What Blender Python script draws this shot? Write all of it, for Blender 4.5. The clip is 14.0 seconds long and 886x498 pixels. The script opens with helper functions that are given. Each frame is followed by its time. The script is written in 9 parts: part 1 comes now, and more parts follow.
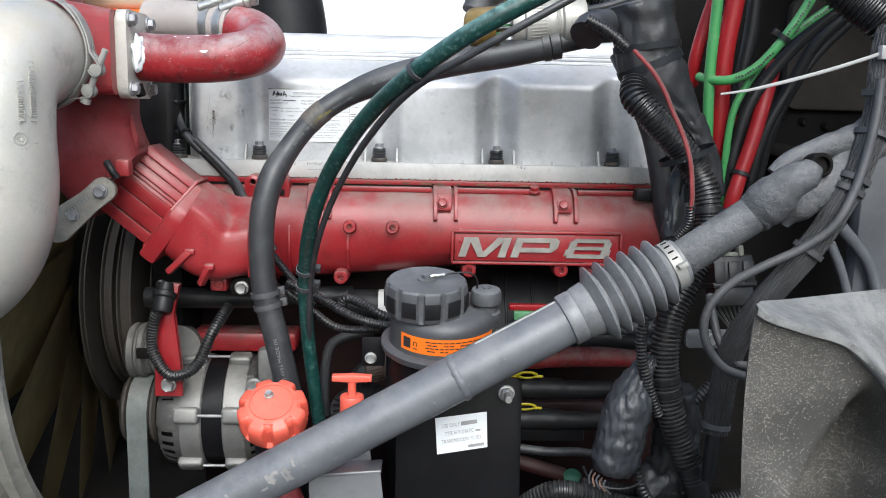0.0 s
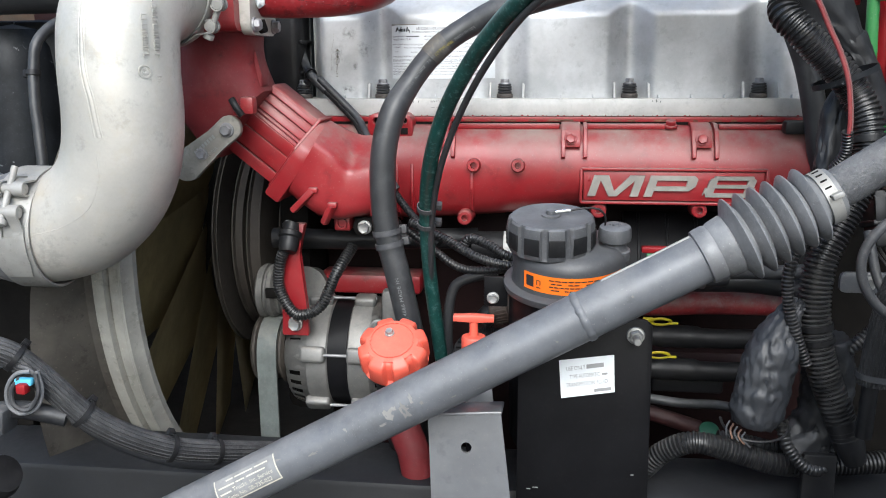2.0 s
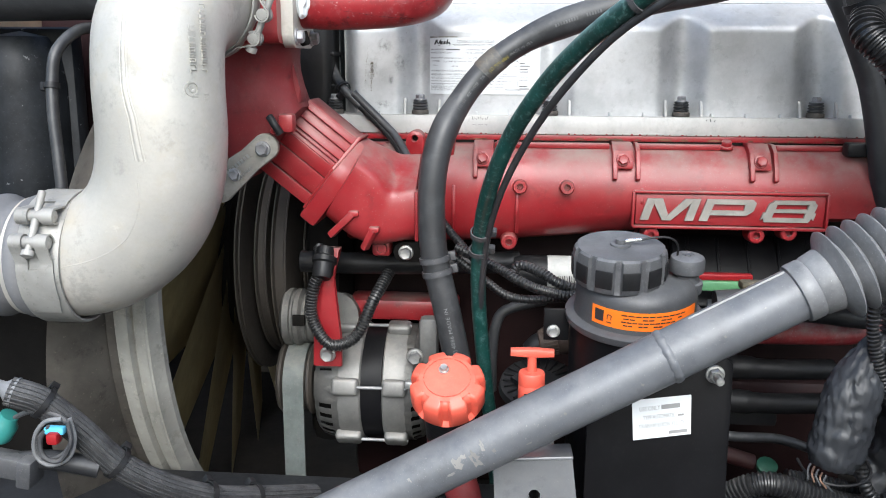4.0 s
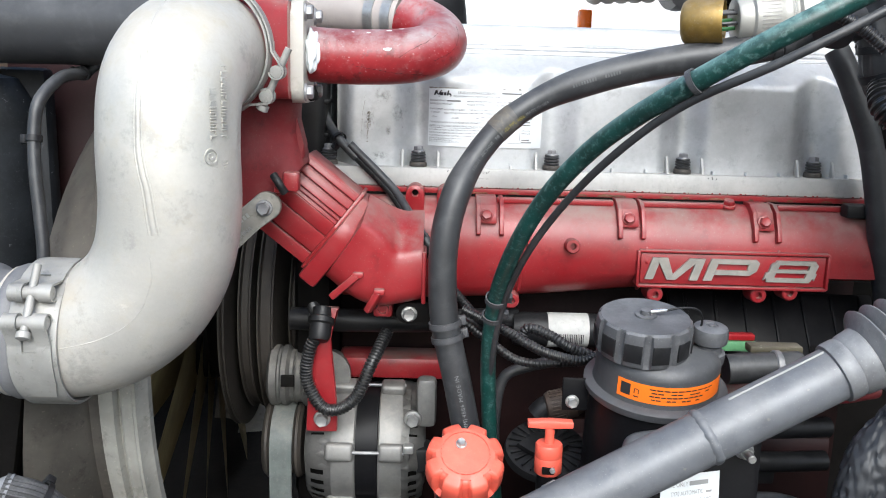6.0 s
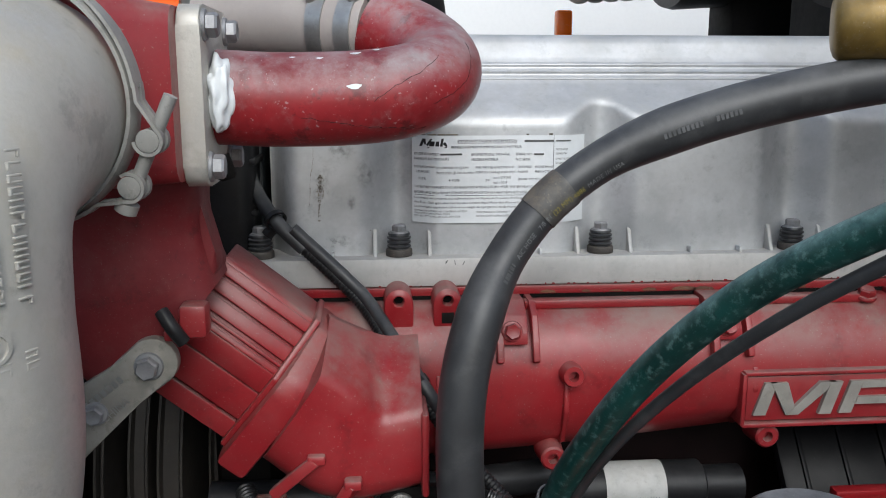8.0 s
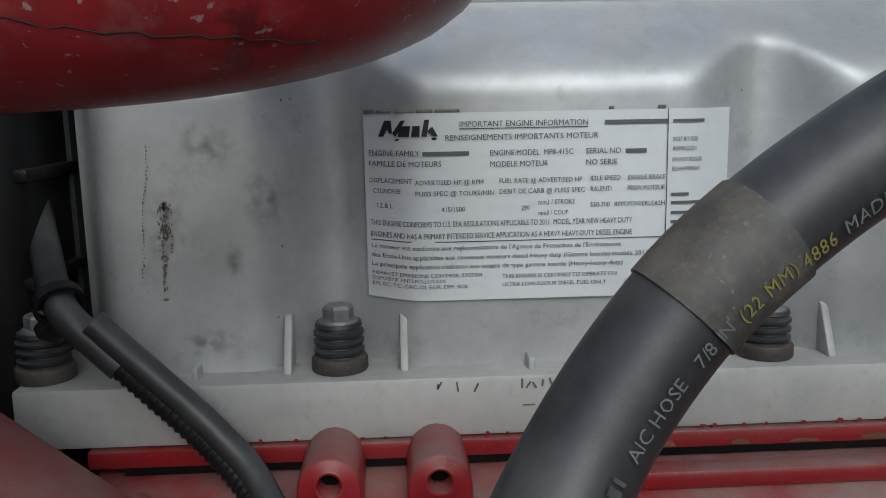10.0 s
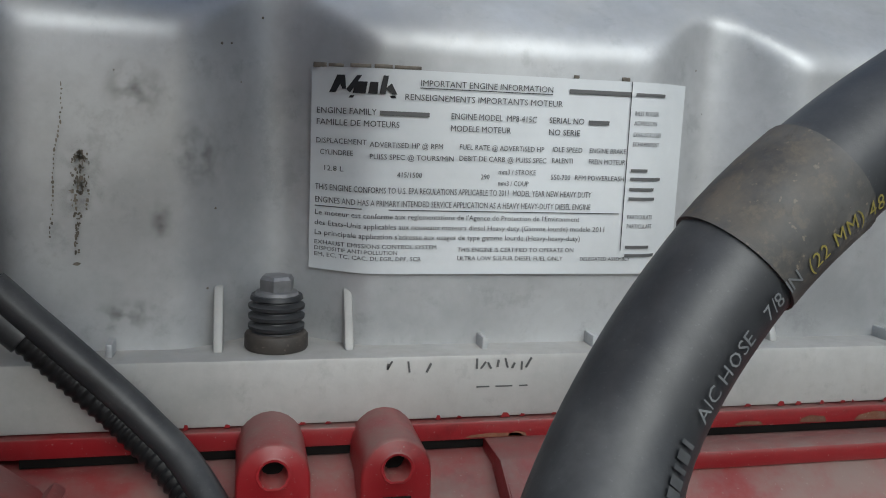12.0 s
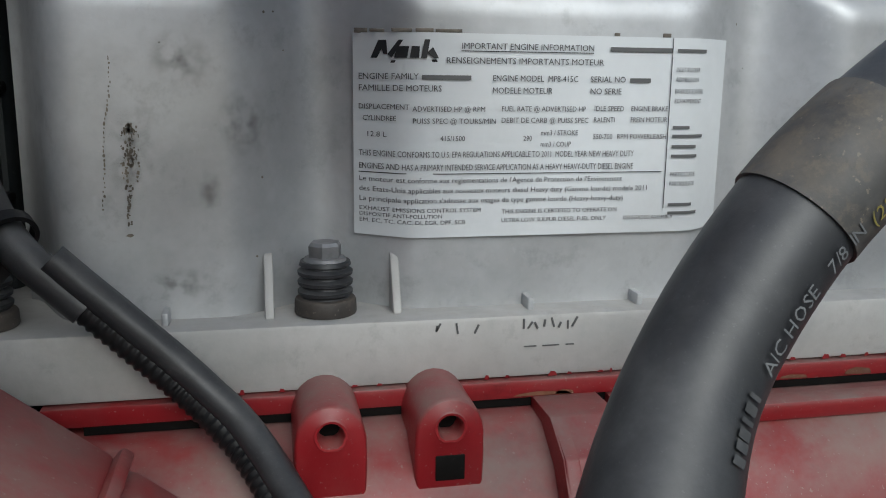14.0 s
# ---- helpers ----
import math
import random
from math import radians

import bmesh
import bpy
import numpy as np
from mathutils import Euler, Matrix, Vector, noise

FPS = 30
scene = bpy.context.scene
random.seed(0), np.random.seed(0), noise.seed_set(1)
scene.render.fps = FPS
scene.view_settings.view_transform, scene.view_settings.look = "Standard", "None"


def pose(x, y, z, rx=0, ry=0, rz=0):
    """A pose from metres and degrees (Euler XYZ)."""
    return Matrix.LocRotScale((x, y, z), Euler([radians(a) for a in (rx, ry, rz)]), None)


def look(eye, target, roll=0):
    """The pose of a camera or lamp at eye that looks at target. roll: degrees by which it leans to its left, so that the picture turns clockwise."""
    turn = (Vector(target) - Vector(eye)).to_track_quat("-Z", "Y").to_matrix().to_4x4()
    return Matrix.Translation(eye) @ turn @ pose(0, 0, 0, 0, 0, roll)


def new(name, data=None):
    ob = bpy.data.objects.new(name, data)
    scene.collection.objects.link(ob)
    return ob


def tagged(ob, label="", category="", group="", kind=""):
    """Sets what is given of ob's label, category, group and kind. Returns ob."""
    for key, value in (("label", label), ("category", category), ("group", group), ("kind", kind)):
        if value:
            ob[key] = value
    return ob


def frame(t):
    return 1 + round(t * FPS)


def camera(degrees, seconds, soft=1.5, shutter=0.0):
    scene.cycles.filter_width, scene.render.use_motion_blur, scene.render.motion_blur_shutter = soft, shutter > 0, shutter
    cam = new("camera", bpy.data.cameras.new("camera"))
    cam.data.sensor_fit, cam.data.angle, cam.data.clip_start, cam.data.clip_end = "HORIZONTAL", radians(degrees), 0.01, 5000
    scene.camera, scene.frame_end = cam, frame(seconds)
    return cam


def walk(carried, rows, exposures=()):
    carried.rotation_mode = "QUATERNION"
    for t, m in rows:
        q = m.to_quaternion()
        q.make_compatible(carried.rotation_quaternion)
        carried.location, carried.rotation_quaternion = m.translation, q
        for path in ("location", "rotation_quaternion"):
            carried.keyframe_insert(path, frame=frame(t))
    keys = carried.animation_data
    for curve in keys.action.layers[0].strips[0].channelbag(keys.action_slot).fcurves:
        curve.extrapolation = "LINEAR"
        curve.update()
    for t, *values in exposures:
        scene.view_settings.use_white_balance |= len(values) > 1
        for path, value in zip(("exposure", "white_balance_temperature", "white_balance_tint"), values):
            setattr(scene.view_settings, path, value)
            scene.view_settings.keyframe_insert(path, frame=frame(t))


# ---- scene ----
# camera and its way
cam = camera(55.0, 14.0, soft=1.0)
PATH = [
    (0, (-0.039, -1.147, 1.689), (0.03, 0.822, 1.347), 1.3),
    (0.5, (-0.041, -1.145, 1.684), (0.015, 0.824, 1.341), 1.2),
    (1, (-0.043, -1.138, 1.668), (-0.11, 0.827, 1.301), 0.5),
    (1.5, (-0.033, -1.122, 1.66), (-0.209, 0.828, 1.253), -0.1),
    (2, (-0.023, -1.113, 1.654), (-0.276, 0.824, 1.222), -0.4),
    (2.5, (-0.032, -1.106, 1.655), (-0.302, 0.825, 1.208), -0.2),
    (3, (-0.047, -1.104, 1.663), (-0.359, 0.823, 1.226), -0.2),
    (3.2, (-0.055, -1.094, 1.654), (-0.38, 0.832, 1.228), -0.0),
    (5.3, (-0.248, -1.033, 1.708), (-0.08, 0.914, 1.285), 0.8),
    (5.5, (-0.25, -1.029, 1.711), (-0.12, 0.924, 1.297), 1.3),
    (6, (-0.232, -1.013, 1.715), (-0.203, 0.947, 1.315), 1.7),
    (6.5, (-0.272, -0.978, 1.731), (-0.156, 0.982, 1.348), 1.1),
    (7, (-0.324, -0.976, 1.742), (-0.119, 0.978, 1.369), -0.3),
    (7.5, (-0.323, -0.9, 1.746), (-0.086, 1.054, 1.391), -0.0),
    (7.7, (-0.289, -0.776, 1.748), (-0.101, 1.178, 1.369), -0.2),
]
NEAR = [
    (8.2, -0.2687, -0.5850, 1.7358, 78.72, 0.00, -4.68),
    (8.75, -0.2552, -0.4580, 1.7277, 78.50, 0.20, -3.54),
    (9.3, -0.2459, -0.3700, 1.7221, 78.25, 0.40, -2.84),
    (9.8, -0.2304, -0.3107, 1.7066, 79.34, 1.67, -1.49),
    (10, -0.2254, -0.2880, 1.7042, 80.09, 1.06, -2.93),
    (10.5, -0.2381, -0.2888, 1.7035, 82.52, 1.23, -8.30),
    (11, -0.2467, -0.2814, 1.7002, 80.76, 0.34, -7.44),
    (11.5, -0.2534, -0.2701, 1.6857, 79.42, -1.06, -11.17),
    (12, -0.2609, -0.2632, 1.6857, 81.02, -2.41, -12.97),
    (12.5, -0.2672, -0.2614, 1.6839, 80.80, -2.78, -14.82),
    (13, -0.2670, -0.2586, 1.6852, 80.28, -2.47, -14.79),
    (13.5, -0.2664, -0.2602, 1.6855, 80.36, -1.77, -14.31),
    (14, -0.2696, -0.2638, 1.6861, 78.45, -0.69, -11.87),
]
walk(cam, [(t, look(eye, aim, roll)) for t, eye, aim, roll in PATH]
     + [(t, pose(x, y, z, rx, ry, rz)) for t, x, y, z, rx, ry, rz in NEAR],
     exposures=[(0.0, 0.83, 6200, 6), (3.2, 1.01, 6200, 6), (5.3, 1.12, 6200, 6), (6.5, 0.90, 6200, 6), (7.0, 0.74, 6200, 6), (7.7, 0.28, 6200, 6), (9.8, -0.47, 6150, 3), (11.0, -0.42, 6150, 3), (11.5, -0.38, 6150, 3), (12.2, -0.21, 6150, 3), (14.0, -0.23, 6150, 3)])

# daylight under a bright overcast sky
world = bpy.data.worlds.new("world")
scene.world = world
world.use_nodes = True
wn = world.node_tree.nodes
sky = wn.new("ShaderNodeTexSky")
sky.sky_type = "NISHITA"
sky.sun_disc = False
sky.sun_elevation = radians(43)
sky.sun_rotation = radians(174)
sky.air_density, sky.dust_density, sky.ozone_density = 1.0, 3.0, 1.2
wn["Background"].inputs["Strength"].default_value = 0.15
world.node_tree.links.new(sky.outputs["Color"], wn["Background"].inputs["Color"])
sun_data = bpy.data.lights.new("sun", "SUN")
sun_data.energy, sun_data.angle, sun_data.color = 1.9, radians(40), (0.96, 0.98, 1.0)
sun = new("sun", sun_data)
sun.matrix_world = look((0.3, -4.6, 5.2), (-0.2, 0.0, 1.5))


# ---- materials ----
def mat(name, col, rough=0.5, metal=0.0, dust=0.0, dust_col=(0.33, 0.30, 0.26), grain=60.0, bump=0.15,
        vary=0.25, wear=0.0, wear_col=(0.6, 0.58, 0.55), blotch=9.0, bump_dist=0.0006, coat=0.0, spec=0.5, patchy=0.28, haze=0.10, stain=0.3, speckle=0.0, speckle_col=(0.42, 0.38, 0.31), specks_on=1.0, settle=(0.05, 0.85)):
    m = bpy.data.materials.new(name)
    m.use_nodes = True
    n, k = m.node_tree.nodes, m.node_tree.links
    bs = n["Principled BSDF"]
    tc = n.new("ShaderNodeTexCoord")

    def noise_tex(scale, detail, rough_=0.6):
        t = n.new("ShaderNodeTexNoise")
        t.inputs["Scale"].default_value, t.inputs["Detail"].default_value, t.inputs["Roughness"].default_value = scale, detail, rough_
        k.new(tc.outputs["Object"], t.inputs["Vector"])
        return t

    def ramp(src, a, b):
        r = n.new("ShaderNodeMapRange")
        r.interpolation_type = "SMOOTHSTEP"
        r.inputs["From Min"].default_value, r.inputs["From Max"].default_value = a, b
        k.new(src, r.inputs["Value"])
        return r.outputs["Result"]

    def mix(fac, a, b):
        x = n.new("ShaderNodeMix")
        x.data_type = "RGBA"
        for sock, v in ((x.inputs[0], fac), (x.inputs[6], a), (x.inputs[7], b)):
            if isinstance(v, (int, float)):
                sock.default_value = v
            elif isinstance(v, tuple):
                sock.default_value = (*v, 1)
            else:
                k.new(v, sock)
        return x.outputs[2]

    def math_(op, a, b):
        x = n.new("ShaderNodeMath")
        x.operation = op
        for sock, v in zip(x.inputs, (a, b)):
            if isinstance(v, (int, float)):
                sock.default_value = v
            else:
                k.new(v, sock)
        return x.outputs[0]

    big, fine = noise_tex(blotch, 5), noise_tex(grain, 6, 0.65)
    dark = tuple(c * (1 - vary) for c in col)
    lite = tuple(min(1.0, c * (1 + vary * 0.6)) for c in col)
    colour = mix(ramp(big.outputs["Fac"], 0.32, 0.68), dark, lite)
    colour = mix(math_("MULTIPLY", ramp(fine.outputs["Fac"], 0.4, 0.7), 0.35 * vary + 0.05), colour, tuple(c * 0.6 for c in col))
    if stain > 0:
        blots = noise_tex(blotch * 3.6, 9, 0.72)
        colour = mix(math_("MULTIPLY", ramp(blots.outputs["Fac"], 0.54, 0.66), stain), colour, tuple(c * 0.45 for c in col))
        rubs = noise_tex(blotch * 5.3, 10, 0.78)
        colour = mix(math_("MULTIPLY", ramp(rubs.outputs["Fac"], 0.60, 0.68), stain * 0.5), colour, tuple(min(0.9, c * 1.5 + 0.015) for c in col))
    if speckle > 0:
        dots = n.new("ShaderNodeTexVoronoi")
        dots.inputs["Scale"].default_value = speckle
        k.new(tc.outputs["Object"], dots.inputs["Vector"])
        pick = n.new("ShaderNodeSeparateColor")
        k.new(dots.outputs["Color"], pick.inputs[0])
        near = math_("LESS_THAN", dots.outputs["Distance"], math_("MULTIPLY", pick.outputs[0], 0.50))
        colour = mix(math_("MULTIPLY", math_("MULTIPLY", near, math_("GREATER_THAN", pick.outputs[1], ramp(big.outputs["Fac"], 0.70, 0.30))), 0.58), colour, speckle_col)
    if wear > 0:
        chips = noise_tex(grain * 0.5, 8, 0.75)
        colour = mix(ramp(chips.outputs["Fac"], 0.78 - 0.2 * wear, 0.80 - 0.2 * wear), colour, wear_col)
    roughness = math_("ADD", math_("MULTIPLY", fine.outputs["Fac"], 0.2), rough - 0.1)
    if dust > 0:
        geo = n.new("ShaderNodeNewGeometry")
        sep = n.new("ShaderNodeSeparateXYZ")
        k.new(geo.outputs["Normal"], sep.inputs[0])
        # film by upward normal: settled dust, on some materials also painted lit tops
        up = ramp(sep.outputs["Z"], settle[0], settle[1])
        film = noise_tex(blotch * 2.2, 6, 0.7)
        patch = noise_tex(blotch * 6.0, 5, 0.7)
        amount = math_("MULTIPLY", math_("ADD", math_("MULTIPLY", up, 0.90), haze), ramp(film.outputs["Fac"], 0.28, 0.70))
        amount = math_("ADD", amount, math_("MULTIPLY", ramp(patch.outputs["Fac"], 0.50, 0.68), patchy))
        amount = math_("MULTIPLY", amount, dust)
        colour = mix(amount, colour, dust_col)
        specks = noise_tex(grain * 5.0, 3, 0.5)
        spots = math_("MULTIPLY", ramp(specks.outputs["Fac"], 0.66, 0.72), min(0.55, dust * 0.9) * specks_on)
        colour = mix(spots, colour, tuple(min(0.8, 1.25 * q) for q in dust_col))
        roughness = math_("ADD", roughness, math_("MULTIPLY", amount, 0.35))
        bs.inputs["Metallic"].default_value = metal
        if metal > 0:
            k.new(math_("MULTIPLY", math_("SUBTRACT", 1.0, amount), metal), bs.inputs["Metallic"])
    else:
        bs.inputs["Metallic"].default_value = metal
    k.new(colour, bs.inputs["Base Color"])
    k.new(roughness, bs.inputs["Roughness"])
    bs.inputs["Coat Weight"].default_value = coat
    bs.inputs["Specular IOR Level"].default_value = spec
    if bump > 0:
        b = n.new("ShaderNodeBump")
        b.inputs["Strength"].default_value, b.inputs["Distance"].default_value = bump, bump_dist
        k.new(fine.outputs["Fac"], b.inputs["Height"])
        k.new(b.outputs["Normal"], bs.inputs["Normal"])
    return m


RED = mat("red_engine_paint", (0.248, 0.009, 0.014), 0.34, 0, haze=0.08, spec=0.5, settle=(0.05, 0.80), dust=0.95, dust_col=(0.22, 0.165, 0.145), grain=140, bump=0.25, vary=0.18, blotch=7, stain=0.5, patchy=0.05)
# the red paint darkened; on the funnel this stands for the elbow's shade
RED_DARK = mat("darkened_red_casting", (0.17, 0.010, 0.014), 0.58, 0, stain=0.7, dust=0.4, dust_col=(0.2, 0.12, 0.11), grain=160, bump=0.4, vary=0.25)
SILVER = mat("silver_cover_paint", (0.485, 0.495, 0.505), 0.47, 0.42, stain=0.26, dust=0.30, dust_col=(0.46, 0.43, 0.39), grain=220, bump=0.12, vary=0.20, blotch=16)
LIP = mat("dusty_silver_flange", (0.48, 0.475, 0.46), 0.55, 0.25, stain=0.22, dust=0.45, dust_col=(0.42, 0.39, 0.35), grain=200, bump=0.2, vary=0.15, blotch=22)
CAST = mat("cast_aluminium", (0.47, 0.458, 0.425), 0.42, 0.38, stain=0.42, haze=0.22, patchy=0.45, dust=0.55, dust_col=(0.42, 0.365, 0.28), grain=260, bump=0.35, vary=0.16, blotch=8)
ALU = mat("alternator_aluminium", (0.19, 0.187, 0.180), 0.5, 0.5, dust=0.35, dust_col=(0.36, 0.33, 0.29), grain=200, bump=0.3, vary=0.18, blotch=20)
STEEL = mat("zinc_steel", (0.42, 0.42, 0.41), 0.42, 0.8, dust=0.2, grain=180, bump=0.15, vary=0.2, blotch=40)
BOLT = mat("dull_bolt_steel", (0.30, 0.30, 0.31), 0.5, 0.6, dust=0.3, grain=200, bump=0.2, vary=0.25, blotch=60)
SHAFT = mat("grey_shaft_paint", (0.112, 0.118, 0.130), 0.40, 0.1, stain=0.3, dust=0.42, patchy=0.10, dust_col=(0.27, 0.262, 0.255), grain=150, bump=0.25, vary=0.2, wear=0.2, blotch=14)
# pale dust on upper faces also paints in the light on the forging
SHAFT_ROUGH = mat("forged_grey_steel", (0.078, 0.080, 0.085), 0.45, 0.1, stain=0.6, dust=0.43, dust_col=(0.27, 0.265, 0.26), grain=120, bump=1.0, bump_dist=0.003, vary=0.3, blotch=30)
RUBBER = mat("black_hose_rubber", (0.026, 0.027, 0.0295), 0.42, 0, spec=0.5, dust=0.40, dust_col=(0.17, 0.17, 0.17), grain=240, bump=0.2, vary=0.3, blotch=10, specks_on=0.3)
BOOT = mat("grey_rubber_boot", (0.042, 0.043, 0.047), 0.55, 0, dust=0.4, dust_col=(0.19, 0.185, 0.18), grain=160, bump=0.3, vary=0.3, blotch=25)
BELLOWS = mat("dusty_grey_bellows", (0.140, 0.143, 0.150), 0.38, 0, dust=0.55, dust_col=(0.27, 0.27, 0.27), grain=160, bump=0.4, vary=0.3, blotch=25)
PLASTIC = mat("black_plastic", (0.011, 0.011, 0.012), 0.42, 0, spec=0.25, dust=0.11, dust_col=(0.12, 0.118, 0.117), grain=220, bump=0.2, vary=0.3, blotch=25)
LOOM = mat("ribbed_loom_plastic", (0.008, 0.008, 0.009), 0.30, 0, spec=0.5, dust=0.34, settle=(0.25, 0.95), dust_col=(0.16, 0.158, 0.155), grain=200, bump=0.15, vary=0.3, blotch=18)
# its bluish dust colour also stands for daylight on the upper faces
TAPE = mat("black_cloth_tape", (0.0125, 0.013, 0.015), 0.46, 0, spec=0.5, dust=0.42, settle=(0.0, 0.95), dust_col=(0.105, 0.108, 0.116), grain=220, bump=0.35, bump_dist=0.0008, vary=0.3, blotch=16, patchy=0.12, specks_on=0.4)
BLACK_METAL = mat("black_painted_steel", (0.006, 0.006, 0.007), 0.40, 0, spec=0.12, dust=0.04, dust_col=(0.15, 0.14, 0.13), grain=120, bump=0.12, vary=0.3, wear=0.12, blotch=12)
# near-black: grimy metal, and painted shade in slots, holes and on the firewall
DARK = mat("dark_grime_and_shade", (0.0075, 0.0068, 0.0064), 0.65, 0, spec=0.08, dust=0.06, dust_col=(0.10, 0.085, 0.07), grain=90, bump=0.5, vary=0.4, blotch=12)
FAN = mat("fan_plastic", (0.27, 0.215, 0.105), 0.6, 0, dust=0.35, dust_col=(0.28, 0.22, 0.12), grain=70, bump=0.2, vary=0.4, blotch=6)
SHROUD = mat("shroud_grey", (0.125, 0.112, 0.096), 0.65, 0, dust=0.55, dust_col=(0.19, 0.165, 0.135), grain=60, bump=0.4, vary=0.35, blotch=14, stain=0.7, wear=0.35, wear_col=(0.05, 0.043, 0.036))
# pale teal on the upper side paints in its lit top, besides dust and scuffs
GREEN_HOSE = mat("green_hose_rubber", (0.003, 0.036, 0.031), 0.34, 0, stain=0.6, patchy=0.34, haze=0.03, specks_on=0.15, settle=(0.0, 0.8), dust=1.0, dust_col=(0.16, 0.27, 0.255), grain=70, bump=0.2, vary=0.35, blotch=35)
GREEN = mat("bright_green_tube", (0.050, 0.26, 0.075), 0.4, 0, dust=0.3, grain=90, bump=0.05, vary=0.12)
RED_TUBE = mat("red_tube", (0.26, 0.008, 0.012), 0.4, 0, spec=0.3, haze=0.03, dust=0.06, grain=90, bump=0.05, vary=0.15)
ORANGE = mat("orange_red_plastic", (0.73, 0.108, 0.068), 0.42, 0, dust=0.22, dust_col=(0.62, 0.30, 0.22), grain=160, bump=0.15, vary=0.1)
ORANGE_LABEL = mat("orange_sticker", (0.85, 0.17, 0.012), rough=0.4, metal=0, stain=0.04, grain=90, bump=0.03, vary=0.08)
AMBER = mat("amber_lens", (0.9, 0.16, 0.01), rough=0.25, metal=0, stain=0.04, vary=0.05, bump=0)
PAPER = mat("white_sticker", (0.675, 0.70, 0.715), 0.5, 0, stain=0.05, dust=0.12, dust_col=(0.62, 0.60, 0.55), grain=90, bump=0.06, vary=0.06, blotch=22)
INK = mat("black_ink", (0.02, 0.02, 0.022), rough=0.5, metal=0, stain=0.04, vary=0.1, bump=0)
INK_SOFT = mat("worn_black_ink", (0.060, 0.060, 0.064), rough=0.5, metal=0, stain=0.0, vary=0.3, bump=0, blotch=60)
INK_GREY = mat("faded_ink", (0.11, 0.11, 0.11), rough=0.5, metal=0, stain=0.04, vary=0.2, bump=0)
WHITE_INK = mat("pale_hose_print", (0.165, 0.172, 0.175), 0.6, 0, vary=0.3, bump=0, blotch=70)
FAINT_INK = mat("worn_hose_print", (0.085, 0.087, 0.09), 0.6, 0, vary=0.4, bump=0, blotch=90)
YELLOW_INK = mat("yellow_hose_print", (0.30, 0.25, 0.06), 0.6, 0, vary=0.4, bump=0, blotch=70)
BAND = mat("worn_grey_band", (0.082, 0.080, 0.077), 0.55, 0, dust=0.6, dust_col=(0.19, 0.155, 0.115), grain=120, bump=0.3, vary=0.4, blotch=55, stain=0.6, patchy=0.5)
RING_BROWN = mat("dusty_brown_ring", (0.055, 0.047, 0.041), 0.6, 0, dust=0.5, dust_col=(0.20, 0.17, 0.14), grain=200, bump=0.3, vary=0.3, blotch=40)
BRASS = mat("olive_brass_backshell", (0.23, 0.145, 0.032), 0.42, 0.45, dust=0.3, grain=120, bump=0.2, vary=0.3, blotch=40)
SCRATCHED = mat("scratched_black_plastic", (0.011, 0.0125, 0.015), 0.48, 0, spec=0.18, dust=0.18, dust_col=(0.11, 0.115, 0.12), grain=90, bump=0.3, vary=0.4, wear=0.75, wear_col=(0.13, 0.135, 0.14), blotch=30)
PRINT_GREY = mat("pale_grey_print", (0.30, 0.30, 0.30), 0.5, 0, stain=0.05, vary=0.2, bump=0)
SMUDGE = mat("grey_brown_smudge", (0.20, 0.19, 0.17), 0.7, 0.0, dust=0.2, grain=260, bump=0.2, vary=0.25, blotch=90)


def fade_out(m, scale, most):
    """Let a stain thin out unevenly towards the rim of its own patch."""
    n, k = m.node_tree.nodes, m.node_tree.links
    bs = next(q for q in n if q.type == "BSDF_PRINCIPLED")
    co = n.new("ShaderNodeTexCoord")
    off = n.new("ShaderNodeVectorMath")
    off.operation = "SUBTRACT"
    off.inputs[1].default_value = (0.5, 0.5, 0.5)
    k.new(co.outputs["Generated"], off.inputs[0])
    flat = n.new("ShaderNodeVectorMath")
    flat.operation = "MULTIPLY"
    flat.inputs[1].default_value = (1, 0, 1)
    k.new(off.outputs[0], flat.inputs[0])
    far = n.new("ShaderNodeVectorMath")
    far.operation = "LENGTH"
    k.new(flat.outputs[0], far.inputs[0])
    edge = n.new("ShaderNodeMapRange")
    edge.inputs["From Min"].default_value, edge.inputs["From Max"].default_value = 0.5, 0.05
    k.new(far.outputs["Value"], edge.inputs["Value"])
    tex = n.new("ShaderNodeTexNoise")
    tex.inputs["Scale"].default_value, tex.inputs["Detail"].default_value = scale, 7
    k.new(co.outputs["Object"], tex.inputs["Vector"])
    cut = n.new("ShaderNodeMapRange")
    cut.inputs["From Min"].default_value, cut.inputs["From Max"].default_value = 0.42, 0.66
    k.new(tex.outputs["Fac"], cut.inputs["Value"])
    both = n.new("ShaderNodeMath")
    both.operation = "MULTIPLY"
    k.new(edge.outputs[0], both.inputs[0])
    k.new(cut.outputs[0], both.inputs[1])
    lot = n.new("ShaderNodeMath")
    lot.operation = "MULTIPLY"
    lot.inputs[1].default_value = most
    k.new(both.outputs[0], lot.inputs[0])
    k.new(lot.outputs[0], bs.inputs["Alpha"])


fade_out(SMUDGE, 190, 0.5)
PITS = mat("dark_corrosion_pits", (0.19, 0.165, 0.135), 0.8, 0, grain=300, bump=0.4, vary=0.5, blotch=120)
TIE_GREY = mat("weathered_white_tie", (0.29, 0.29, 0.285), 0.5, 0, dust=0.2, grain=160, vary=0.1, bump=0.05)
CLAMP = mat("weathered_clamp_steel", (0.30, 0.295, 0.28), 0.5, 0.35, stain=0.5, dust=0.35, dust_col=(0.36, 0.33, 0.28), grain=160, bump=0.2, vary=0.2, blotch=40)
YELLOW = mat("yellow_plastic", (0.50, 0.42, 0.015), 0.4, 0, vary=0.1, bump=0.03)
